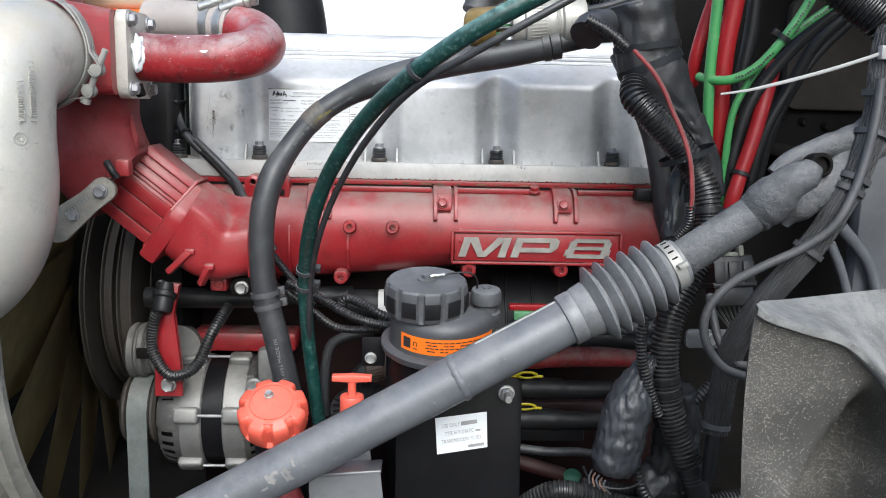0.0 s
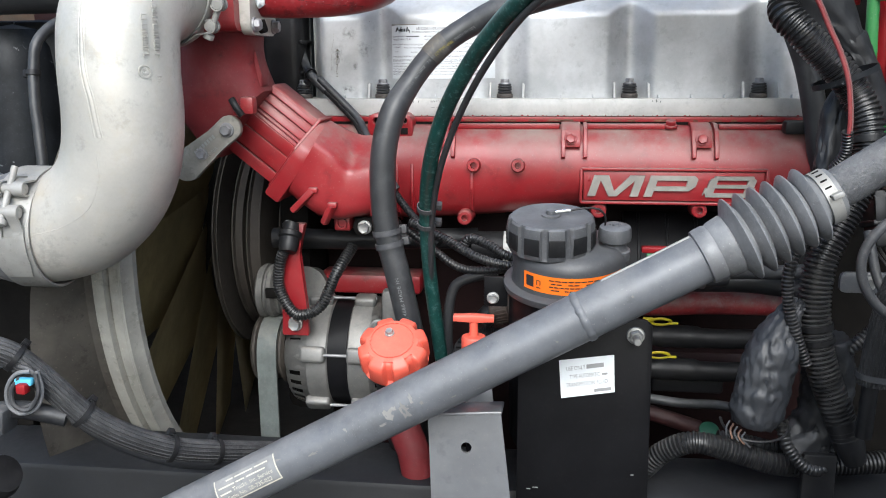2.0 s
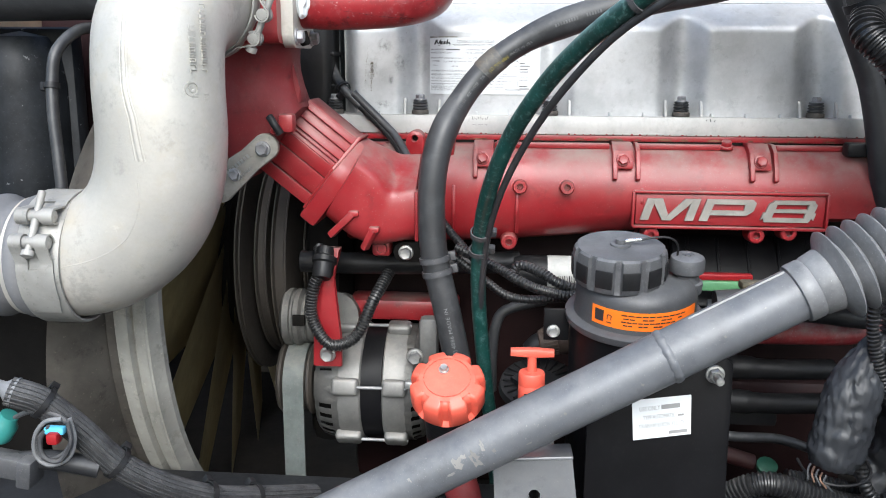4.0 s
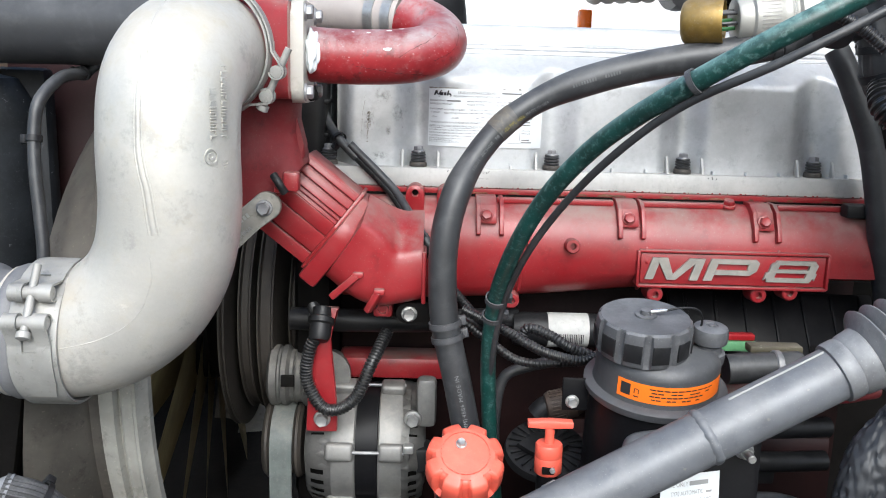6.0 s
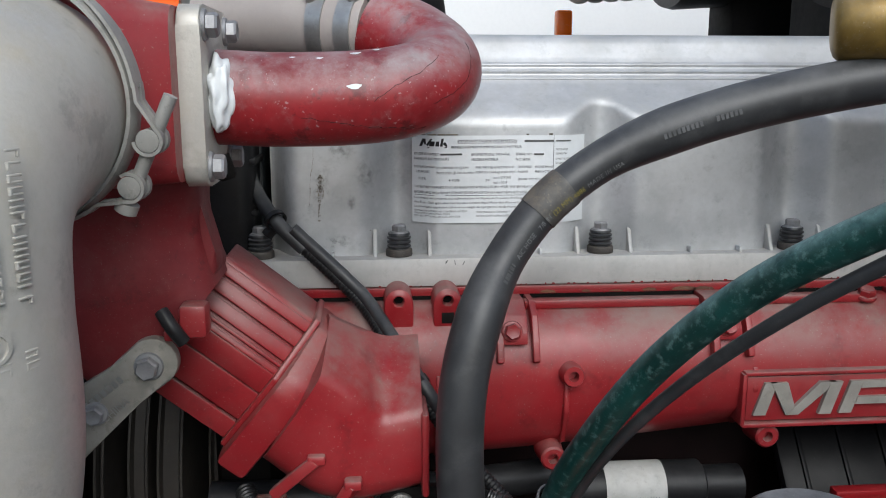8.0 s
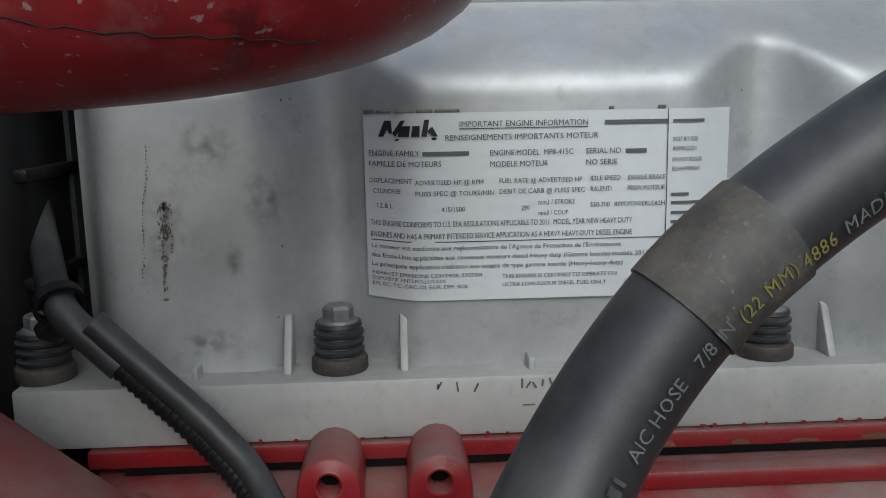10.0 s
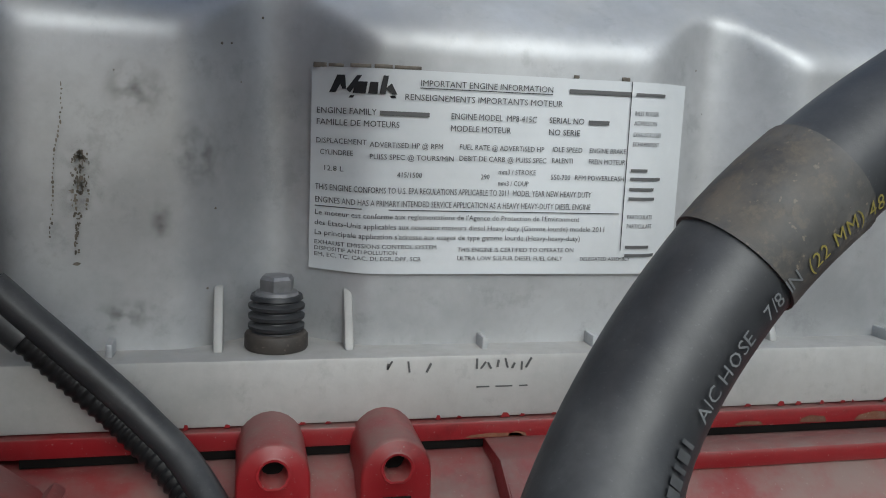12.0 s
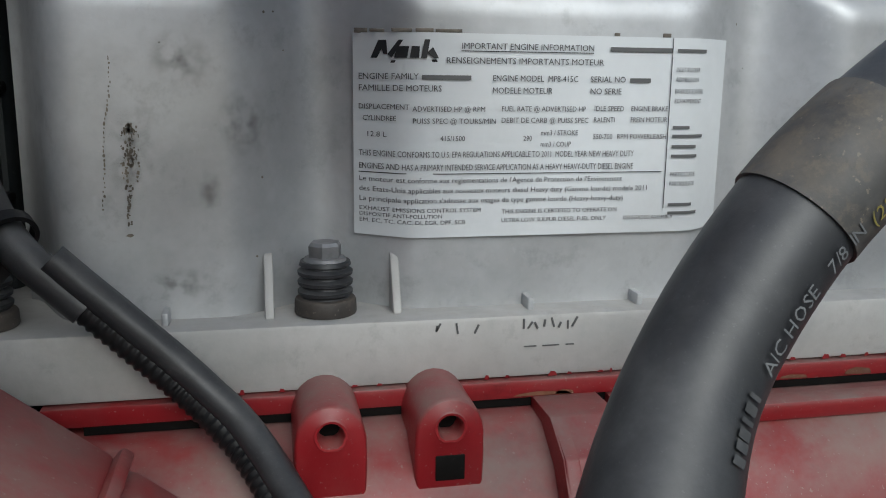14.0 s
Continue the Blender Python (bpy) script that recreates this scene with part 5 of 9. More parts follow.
# ---- fan, shroud, radiator side ----
shroud = thing("fan_shroud", (-0.55, 0.12, 1.07), "grey grimy fan shroud ring with pale worn edge", "fan shroud")
bm = bmesh.new()
lathe(bm, [(0.398, -0.026), (0.406, -0.026), (0.4075, -0.022), (0.4075, -0.011), (0.400, -0.008), (0.4005, -0.006), (0.406, -0.003), (0.407, 0.008), (0.4085, 0.0095), (0.4085, 0.0125), (0.402, 0.0145), (0.394, 0.021), (0.386, 0.022), (0.380, -0.026)], axis_frame((-0.541, 0.215, 1.405), (1, 0, 0)), 96, close=False)
part("ring", bm, mat("pale_worn_shroud", (0.30, 0.29, 0.26), 0.55, 0, stain=0.55, dust=0.5, dust_col=(0.36, 0.33, 0.27), grain=60, bump=0.3, vary=0.25, blotch=14), shroud, "pale worn ring edge", sharp=30)
bm = bmesh.new()
hoops = []
for x, y, z, r in ((-0.5675, 0.215, 1.405, 0.404), (-0.577, 0.213, 1.401, 0.404), (-0.578, 0.213, 1.400, 0.399), (-0.595, 0.190, 1.355, 0.395), (-0.625, 0.150, 1.290, 0.388)):
    hoops.append([bm.verts.new((x, y - r * math.cos(2 * math.pi * j / 96), z + r * math.sin(2 * math.pi * j / 96))) for j in range(96)])
for p, q in zip(hoops, hoops[1:]):
    for j in range(96):
        bm.faces.new((p[j], p[(j + 1) % 96], q[(j + 1) % 96], q[j]))
bmesh.ops.solidify(bm, geom=bm.faces[:], thickness=0.006)
part("skirt", bm, SHROUD, shroud, sharp=60)
fan = thing("cooling_fan", (-0.56, 0.12, 1.12), "dark olive-brown cooling fan at rest behind the shroud", "fan")
for i in range(16):
    bm = bmesh.new()
    rows = []
    for r in np.linspace(0.11, 0.368, 9):
        tw = radians(80 - 20 * (r - 0.11))
        rows.append([bm.verts.new(Matrix.Translation((-0.548, 0.215, 1.405)) @ Matrix.Rotation(radians(i * 360 / 16 + 8), 4, "X") @ Vector((w * math.cos(tw), w * math.sin(tw) + 0.03 * (r - 0.1), r))) for w in np.linspace(-0.085, 0.085, 6)])
    for a, b in zip(rows, rows[1:]):
        for j in range(5):
            bm.faces.new((a[j], a[j + 1], b[j + 1], b[j]))
    bmesh.ops.solidify(bm, geom=bm.faces[:], thickness=0.004)
    part("blade", bm, FAN, fan)
bm = bmesh.new()
lathe(bm, [(0, 0.06), (0.10, 0.06), (0.13, 0.03), (0.13, -0.05), (0, -0.05)], axis_frame((-0.560, 0.215, 1.395), (1, 0, 0)), 48)
part("hub", bm, DARK, fan)
PULLEY = mat("dusty_pulley_steel", (0.036, 0.030, 0.025), 0.6, 0.1, dust=0.5, dust_col=(0.085, 0.070, 0.055), grain=120, bump=0.3, vary=0.3, blotch=12)
pulley = thing("fan_pulley", (-0.45, 0.2, 1.25), "dark grooved belt pulley stack in front of the engine", "pulley")
for x, r, w in ((-0.487, 0.175, 0.012), (-0.464, 0.150, 0.020), (-0.435, 0.165, 0.024), (-0.40, 0.12, 0.03)):
    bm = bmesh.new()
    lathe(bm, [(0, -w / 2), (r - 0.012, -w / 2), (r, -w / 2 + 0.002), (r, -w / 2 + 0.004), (r - 0.005, -w / 2 + 0.006), (r - 0.005, w / 2 - 0.006), (r, w / 2 - 0.004), (r, w / 2 - 0.002), (r - 0.012, w / 2), (0, w / 2)], axis_frame((x, 0.165, 1.395), (1, 0, 0)), 72)
    part("disc", bm, PULLEY, pulley)
radiator = thing("plastic_shield", (-0.82, 0.05, 1.0), "black plastic radiator side panel with a rounded bulge", "panel")
bm = bmesh.new()
box(bm, (-0.820, -0.02, 1.38), (0.30, 0.03, 0.66), 0.008)
part("panel", bm, SCRATCHED, radiator)
bm = bmesh.new()
lathe(bm, [(0.050, -0.24), (0.055, 0.18), (0.050, 0.215), (0.035, 0.238), (0, 0.245)], axis_frame((-0.735, -0.035, 1.46), (0, 0, 1)), 32)
part("bulge", bm, SCRATCHED, radiator)
for x, z in ((-0.80, 1.655), (-0.775, 1.28)):
    hexbolt(radiator, (x, -0.036, z), (0, -1, 0), 0.014, STEEL)
bm = bmesh.new()
box(bm, (-0.90, 0.75, 1.35), (0.08, 1.70, 1.05), 0.01)
single("radiator_core", bm, mat("dusty_brown_core", (0.10, 0.082, 0.058), 0.8, 0, dust=0.4, dust_col=(0.16, 0.13, 0.09), grain=120, bump=0.6, vary=0.35, blotch=10), (-0.86, 0.33, 0.95), "dark grimy radiator core behind the fan", "radiator")
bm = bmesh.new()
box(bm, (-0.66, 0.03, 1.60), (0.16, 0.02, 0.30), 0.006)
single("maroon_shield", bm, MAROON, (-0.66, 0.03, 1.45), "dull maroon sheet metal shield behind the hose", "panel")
VENT = [(-0.600, 0.01, 1.780), (-0.598, -0.03, 1.735), (-0.600, -0.09, 1.7085), (-0.606, -0.14, 1.702), (-0.615, -0.172, 1.680), (-0.6185, -0.180, 1.652), (-0.6165, -0.188, 1.615), (-0.612, -0.194, 1.575), (-0.608, -0.200, 1.535), (-0.609, -0.205, 1.49), (-0.612, -0.21, 1.42)]
bm = tube(VENT, 0.0062, seg=16)
vent = single("vent_hose", bm, RUBBER, VENT[-1], "thin dark rubber hose held by cable ties", "hose")
vpath = glide(VENT, 0.008)
for i in (17, 32):
    tie(vent, vpath, i, 0.0064)

# ---- alternator and belt ----
alt = thing("alternator", (-0.315, 0.0, 1.17), "cast aluminium alternator with cooling slots and a dark centre band", "alternator")
ac_ = Vector((-0.315, 0.004, 1.256))
def around(a, x, r):
    """A place on the alternator: angle a from the top towards the open side."""
    return Vector((x, ac_.y - r * math.sin(a), ac_.z + r * math.cos(a)))


bm = bmesh.new()
lathe(bm, [(0, -0.060), (0.058, -0.060), (0.064, -0.045), (0.064, 0.070), (0.058, 0.078), (0, 0.078)], axis_frame(ac_, (1, 0, 0)), 40)
part("core", bm, DARK, alt, "dark windings inside the slots")
for ring_x, end_x, k in ((-0.316, -0.379, -1), (-0.289, -0.232, 1)):
    bm = bmesh.new()
    w = 0.030
    lathe(bm, [(0.066, 0), (0.0755, 0), (0.0775, 0.002), (0.0775, w - 0.004), (0.0755, w), (0.066, w)], axis_frame((ring_x, ac_.y, ac_.z), (k, 0, 0)), 56, close=False)
    shell = part("end_shell", bm, ALU, alt)
    bm = bmesh.new()
    lathe(bm, [(0, 0), (0.050, 0), (0.057, -0.003), (0.057, -0.012), (0, -0.012)], axis_frame((end_x, ac_.y, ac_.z), (k, 0, 0)), 48)
    part("end_plate", bm, ALU, shell)
    for i in range(20):
        a = radians(-24 + 11.5 * i)
        line = ((ring_x + k * (w - 0.004), 0.0765), (ring_x + k * (w + 0.008), 0.0765), (end_x - k * 0.018, 0.0752), (end_x - k * 0.009, 0.0722), (end_x - k * 0.003, 0.066), (end_x - k * 0.001, 0.052))
        bm = bmesh.new()
        rows = [[bm.verts.new(around(a + radians(q), x, r_ - 0.0008 * abs(q) / 3.4)) for x, r_ in line] for q in (-3.4, -2.6, 0.0, 2.6, 3.4)]
        for p, q in zip(rows, rows[1:]):
            for c in range(len(line) - 1):
                bm.faces.new((p[c], p[c + 1], q[c + 1], q[c]))
        bmesh.ops.solidify(bm, geom=bm.faces[:], thickness=0.006)
        part("vane", bm, ALU, shell)
    for near_, far_ in (((ring_x + k * (w - 0.003), 0.0760), (ring_x + k * (w + 0.007), 0.0758)), ((end_x - k * 0.010, 0.0712), (end_x - k * 0.003, 0.0650))):
        bm = bmesh.new()
        rows = [[bm.verts.new(around(radians(q), x, r_)) for x, r_ in (near_, far_)] for q in np.linspace(-30, 205, 60)]
        for p, q in zip(rows, rows[1:]):
            bm.faces.new((p[0], p[1], q[1], q[0]))
        bmesh.ops.solidify(bm, geom=bm.faces[:], thickness=0.004)
        part("rim", bm, ALU, shell)
    bm = bmesh.new()
    for a0, a1 in ((-40, 34), (62, 90)):
        rows = [[bm.verts.new(around(radians(a), x, r)) for x, r in ((ring_x + k * (w - 0.002), 0.0768), (end_x - k * 0.012, 0.0742), (end_x - k * 0.002, 0.066))] for a in np.linspace(a0, a1, 12)]
        for p, q in zip(rows, rows[1:]):
            for c in range(2):
                bm.faces.new((p[c], p[c + 1], q[c + 1], q[c]))
    bmesh.ops.solidify(bm, geom=bm.faces[:], thickness=0.003)
    part("cover_web", bm, ALU, shell)
bm = bmesh.new()
lathe(bm, [(0.070, -0.0025), (0.0745, -0.002), (0.0745, 0.025), (0.070, 0.0255)], axis_frame(ac_, (1, 0, 0)), 48, close=False)
part("centre_band", bm, BLACK_METAL, alt, "dark laminated centre band")
for a in (0.22, 1.33, 2.35):
    mb = Matrix.Translation((0, ac_.y, ac_.z)) @ Matrix.Rotation(a, 4, "X")
    bm = bmesh.new()
    lathe(bm, [(0.0022, -0.045), (0.0022, 0.045)], mb @ Matrix.Translation((-0.3025, 0, 0.0835)) @ Matrix.Rotation(radians(90), 4, "Y"), 10)
    part("through_bolt", bm, BOLT, alt)
    for x, w in ((-0.334, 0.034), (-0.273, 0.030)):
        bm = bmesh.new()
        box(bm, (x, 0, 0.0805), (w, 0.022, 0.014), 0.005, mb, 3)
        part("bolt_lug", bm, ALU, alt)
bm = bmesh.new()
box(bm, (-0.232, -0.045, 1.330), (0.024, 0.022, 0.062), 0.007, None)
ear = part("mounting_ear", bm, ALU, alt)
hexbolt(ear, (-0.248, -0.057, 1.312), (0, -1, 0), 0.015, STEEL)
bm = bmesh.new()
box(bm, (-0.236, -0.05, 1.262), (0.02, 0.035, 0.03), 0.004)
part("terminal_cover", bm, PLASTIC, alt)
bm = bmesh.new()
box(bm, (-0.252, -0.078, 1.283), (0.012, 0.012, 0.010), 0.002)
part("terminal", bm, STEEL, alt)
bm = bmesh.new()
slab(bm, [(-0.020, -0.07), (0.016, -0.07), (0.016, -0.045), (0.006, 0.04), (0.018, 0.08), (-0.004, 0.08), (-0.016, 0.03)], 0.010, Matrix.Translation((-0.352, -0.070, 1.373)) @ Matrix.Rotation(radians(90), 4, "X"), 0.002)
brk = single("alternator_bracket", bm, RED, (-0.352, -0.07, 1.305), "red painted bracket bolted to the alternator", "bracket")
hexbolt(brk, (-0.353, -0.0805, 1.3195), (0, -1, 0), 0.0145, STEEL)
TENS = mat("grimy_tensioner_casting", (0.12, 0.118, 0.112), 0.55, 0.35, stain=0.6, dust=0.4, grain=160, bump=0.4, vary=0.25, blotch=30)
tens = thing("belt_tensioner", (-0.405, 0.01, 1.31), "cast aluminium belt tensioner over the alternator belt", "tensioner")
bm = bmesh.new()
lathe(bm, [(0.0, -0.028), (0.032, -0.028), (0.038, -0.024), (0.038, -0.016), (0.0355, -0.0145), (0.0355, -0.012), (0.038, -0.010), (0.038, -0.004), (0.033, 0.0), (0.033, 0.004), (0.035, 0.006), (0.033, 0.008), (0.033, 0.014), (0.038, 0.018), (0.036, 0.026), (0.0, 0.026)], axis_frame((-0.402, 0.012, 1.338), (1, 0, 0)), 40)
part("body", bm, TENS, tens)
bm = bmesh.new()
box(bm, (-0.402, -0.028, 1.345), (0.016, 0.006, 0.014), 0.001)
part("window", bm, DARK, tens)
bm = bmesh.new()
lathe(bm, [(0, -0.018), (0.03, -0.018), (0.032, 0.018), (0, 0.018)], axis_frame((-0.358, 0.0, 1.345), (0, -1, 0.2)), 28)
part("arm", bm, TENS, tens)
apul = thing("alternator_pulley", (-0.41, 0.0, 1.20), "dark steel alternator pulley", "pulley")
bm = bmesh.new()
lathe(bm, [(0, -0.024), (0.044, -0.024), (0.048, -0.020), (0.048, -0.017), (0.043, -0.014), (0.043, 0.014), (0.048, 0.017), (0.048, 0.020), (0.044, 0.024), (0, 0.024)], axis_frame((-0.409, 0.004, 1.256), (1, 0, 0)), 40)
part("wheel", bm, PULLEY, apul)
belt = thing("drive_belt", (-0.41, -0.05, 1.05), "worn grey-green ribbed drive belt", "belt")
bm = bmesh.new()
line = [Vector((-0.409, 0.004 - 0.0455 * math.cos(radians(a)), 1.256 + 0.0455 * math.sin(radians(a)))) for a in range(150, -1, -10)]
line += [Vector((-0.409, -0.0415, z)) for z in (1.22, 1.15, 1.05, 0.9)]
prev = None
for p in line:
    i = line.index(p)
    d = (line[min(i + 1, len(line) - 1)] - line[max(0, i - 1)]).normalized()
    nrm = Vector((1, 0, 0)).cross(d).normalized()
    ring = [bm.verts.new(p + Vector((sx, 0, 0)) + nrm * sn) for sx, sn in ((-0.0135, -0.002), (0.0135, -0.002), (0.0135, 0.002), (-0.0135, 0.002))]
    if prev:
        for j in range(4):
            bm.faces.new((prev[j], prev[(j + 1) % 4], ring[(j + 1) % 4], ring[j]))
    prev = ring
part("band", bm, mat("belt_rubber", (0.10, 0.115, 0.11), 0.6, 0, dust=0.3, grain=200, bump=0.3, vary=0.2, blotch=30), belt)
CABLE = [(-0.367, -0.05, 1.445), (-0.354, -0.085, 1.434), (-0.366, -0.09, 1.406), (-0.369, -0.09, 1.369), (-0.347, -0.095, 1.337), (-0.316, -0.09, 1.347), (-0.296, -0.08, 1.389), (-0.28, -0.05, 1.419)]
bm = ribbed(CABLE, 0.0076, 0.0038, 0.16, 16)
ac_cable = single("alternator_cable", bm, LOOM, CABLE[4], "ribbed black cable loop plugged in over the alternator", "cable")
bm = bmesh.new()
lathe(bm, [(0.010, -0.018), (0.0125, -0.012), (0.0125, 0.0), (0.015, 0.002), (0.015, 0.008), (0.011, 0.010), (0.011, 0.02)], axis_frame(CABLE[1], (0.05, 0.5, 0.85)), 24)
part("plug", bm, PLASTIC, ac_cable)


# ---- thick grey-black coolant hose over the engine ----
HOSE = [(-0.1854, -0.1534, 1.3266), (-0.2003, -0.1514, 1.3966), (-0.2149, -0.1494, 1.4587), (-0.219, -0.1487, 1.5132), (-0.2162, -0.1464, 1.5602), (-0.2062, -0.1384, 1.598), (-0.1914, -0.1228, 1.6259), (-0.1728, -0.1157, 1.6517), (-0.1519, -0.1131, 1.673), (-0.1193, -0.109, 1.6944), (-0.0799, -0.1098, 1.7114), (-0.0325, -0.1118, 1.7258), (0.0191, -0.1149, 1.7371), (0.0718, -0.119, 1.7464), (0.1245, -0.1235, 1.7583)]
HR = 0.0131
hpath = glide(HOSE, 0.005)
big_hose = thing("air_conditioning_hose", HOSE[0], "thick black rubber air-conditioning hose with pale printing, dusty", "hose")
hrun = [0.0]
for a, b in zip(hpath, hpath[1:]):
    hrun.append(hrun[-1] + (b - a).length)


def hose_at(z):
    """Run along the hose at which it first reaches a height."""
    return next(r for r, p in zip(hrun, hpath) if p.z >= z)


s0, s1 = hose_at(1.6600), hose_at(1.6785)
i0, i1 = int(s0 / 0.005), int(s1 / 0.005)


def girth(run):
    """Radius along the hose: a little slimmer where it is bent hardest."""
    return HR + 0.0020 * (1 - ramp01(s0 - 0.085, s0 - 0.035, run)) + 0.0028 * ramp01(s1 + 0.015, s1 + 0.075, run)


bm = sweep(bmesh.new(), hpath, [girth(q) for q in hrun], 32)
part("hose", bm, RUBBER, big_hose, sharp=70)
bm = sweep(bmesh.new(), hpath[i0:i1 + 1], HR + 0.0007, 32)
part("worn_band", bm, BAND, big_hose, "worn grey tape band")


def hose_print(text, at, size, material, angle, long):
    """Writing along the hose: starts at a run, is that long."""
    data = letters(text, size, spacing=1.1)
    k = long / max(v.x for v in data[0])
    for v in data[0]:
        v.x *= k
    part("print", on_tube(bmesh.new(), data, hpath, at, girth(at + long / 2) + 0.0006, angle), material, big_hose)


hose_print("A/C HOSE", s0 - 0.0385, 0.0048, WHITE_INK, -0.38, 0.0205)
hose_print("7/8 IN", s0 - 0.0135, 0.0048, WHITE_INK, -0.41, 0.0115)
hose_print("(22 MM)", s0 + 0.0005, 0.0052, YELLOW_INK, -0.48, 0.0155)
hose_print("4886", s1 - 0.0075, 0.0052, YELLOW_INK, -0.52, 0.0085)
hose_print("MADE IN USA", s1 + 0.0035, 0.0048, WHITE_INK, -0.50, 0.0290)
hose_print("4886 MADE IN", hose_at(1.36), 0.0060, WHITE_INK, -0.2, 0.046)
hose_print("(22 MM)", hose_at(1.332), 0.0060, WHITE_INK, -0.2, 0.023)
for k, at in ((6, s0 - 0.0600), (9, s1 + 0.062), (6, s1 + 0.096)):
    for j in range(k):
        bm = on_tube(bmesh.new(), ([Vector(q) for q in ((0, 0, 0), (0.0019, 0, 0), (0.0019, 0.0034, 0), (0, 0.0034, 0))], [(0, 1, 2, 3)]), hpath, at + 0.0029 * j, girth(at + 0.0029 * j) + 0.0003, -0.38 if at < s0 else -0.10)
        part("print_bar", bm, FAINT_INK, big_hose)
for z in (1.447, 1.462):
    bm = bmesh.new()
    i = int(hose_at(z) / 0.005)
    tie(big_hose, hpath, i, HR + 0.0025, BOOT, 0.0065, (1.0, -0.35))
bm = bmesh.new()
lathe(bm, [(0.0152, -0.016), (0.0178, -0.016), (0.0178, -0.008), (0.016, -0.007), (0.0178, -0.006), (0.0178, 0.004), (0.012, 0.006), (0.012, 0.05), (0.010, 0.052)], axis_frame(HOSE[-1], Vector(HOSE[-1]) - Vector(HOSE[-2])), 28)
part("end_ferrule", bm, RUBBER, big_hose)
# clamp bracket that holds the hose to the manifold
bm = bmesh.new()
slab(bm, round_rect(0.062, 0.024, 0.0115, 6), 0.006, Matrix.Translation((-0.238, -0.088, 1.453)) @ Matrix.Rotation(radians(90), 4, "X"), 0.001)
hb = single("hose_bracket", bm, DARK, (-0.238, -0.09, 1.44), "small dark steel bracket bolted beside the hose", "bracket")
hexbolt(hb, (-0.254, -0.0945, 1.4525), (0, -1, 0), 0.013, STEEL)

# ---- green hose and the thin cable tied to it ----
GH = [(-0.142, -0.088, 1.14), (-0.150, -0.100, 1.235), (-0.1565, -0.108, 1.285), (-0.1609, -0.1179, 1.3311), (-0.167, -0.1398, 1.4172), (-0.1644, -0.1715, 1.4897), (-0.1532, -0.2128, 1.5493), (-0.1325, -0.2503, 1.6041), (-0.105, -0.2866, 1.6492), (-0.0766, -0.3259, 1.6828), (-0.0408, -0.3685, 1.7142), (0.009, -0.3999, 1.7485), (0.0731, -0.406, 1.7845), (0.1445, -0.3922, 1.823), (0.2205, -0.371, 1.8634)]
bm = sweep(bmesh.new(), glide(GH, 0.006), 0.0084, 20)
green = thing("green_hose", GH[0], "dark green rubber hose curving over the engine, scuffed", "hose")
part("hose", bm, GREEN_HOSE, green, sharp=70)
gpath = glide(GH, 0.006)
BC = [(-0.156, -0.102, 1.25), (-0.165, -0.118, 1.345), (-0.1635, -0.1471, 1.4183), (-0.1575, -0.1742, 1.4832), (-0.1419, -0.2139, 1.5444), (-0.116, -0.2612, 1.6026), (-0.0829, -0.3121, 1.6548), (-0.0436, -0.3622, 1.698), (0.0104, -0.4047, 1.731), (0.0746, -0.4158, 1.7677), (0.1457, -0.4036, 1.8078), (0.2217, -0.3826, 1.8499)]
bm = sweep(bmesh.new(), glide(BC, 0.006), 0.0035, 14)
single("black_cable", bm, RUBBER, BC[0], "thin black cable tied along the green hose", "cable", sharp=70)


def near_i(path, q):
    return min(range(len(path)), key=lambda i: (path[i] - Vector(q)).length)


tie(green, gpath, near_i(gpath, GH[10]), 0.0088, BOOT, 0.0045, (0.8, -0.9))
for q in [(-0.165, -0.18, 1.487), (-0.171, -0.18, 1.462)]:
    tie(green, gpath, near_i(gpath, q), 0.0095, BOOT, 0.0055, (1, -0.4))
# sloping black cable in front of the cover's end
SL = [(-0.368, 0.05, 1.668), (-0.36, 0.035, 1.653)] + [(-0.343, 0.002, 1.637), (-0.329, -0.002, 1.623), (-0.314, -0.004, 1.609), (-0.292, -0.008, 1.588), (-0.2745, -0.022, 1.571), (-0.243, -0.076, 1.533)] + [(-0.215, -0.085, 1.492), (-0.178, -0.1, 1.452), (-0.149, -0.12, 1.43)]
slope = thing("sensor_cable", SL[2], "black sensor cable in a ribbed sleeve, sloping past the cover", "cable")
sp = glide([(-0.378, 0.056, 1.745), (-0.376, 0.055, 1.715), (-0.373, 0.054, 1.690)] + SL, 0.004)
cut = near_i(sp, SL[3])
bm = sweep(bmesh.new(), sp[:cut + 3], 0.0056, 18)
part("cable", bm, RUBBER, slope)
bm = ribbed([tuple(p) for p in sp[cut::6]], 0.0050, 0.0030, 0.11, 14)
part("ribbed_sleeve", bm, PLASTIC, slope)
bm = bmesh.new()
lathe(bm, [(0.0056, -0.012), (0.0078, -0.010), (0.0082, 0.0), (0.0096, 0.002), (0.0096, 0.020), (0.0070, 0.022)], axis_frame((-0.3745, 0.0545, 1.703), (-0.06, 0.03, 1)), 20)
part("connector", bm, PLASTIC, slope)
bm = sweep(bmesh.new(), [p + Vector((0.003, -0.002, 0.005)) for p in sp[cut - 2:near_i(sp, SL[8])]], 0.0048, 14)
part("cable", bm, RUBBER, slope)
tie(slope, sp, near_i(sp, SL[2]), 0.0070, PLASTIC, 0.004)
tie(slope, sp, near_i(sp, SL[7]), 0.0090, PLASTIC, 0.005)

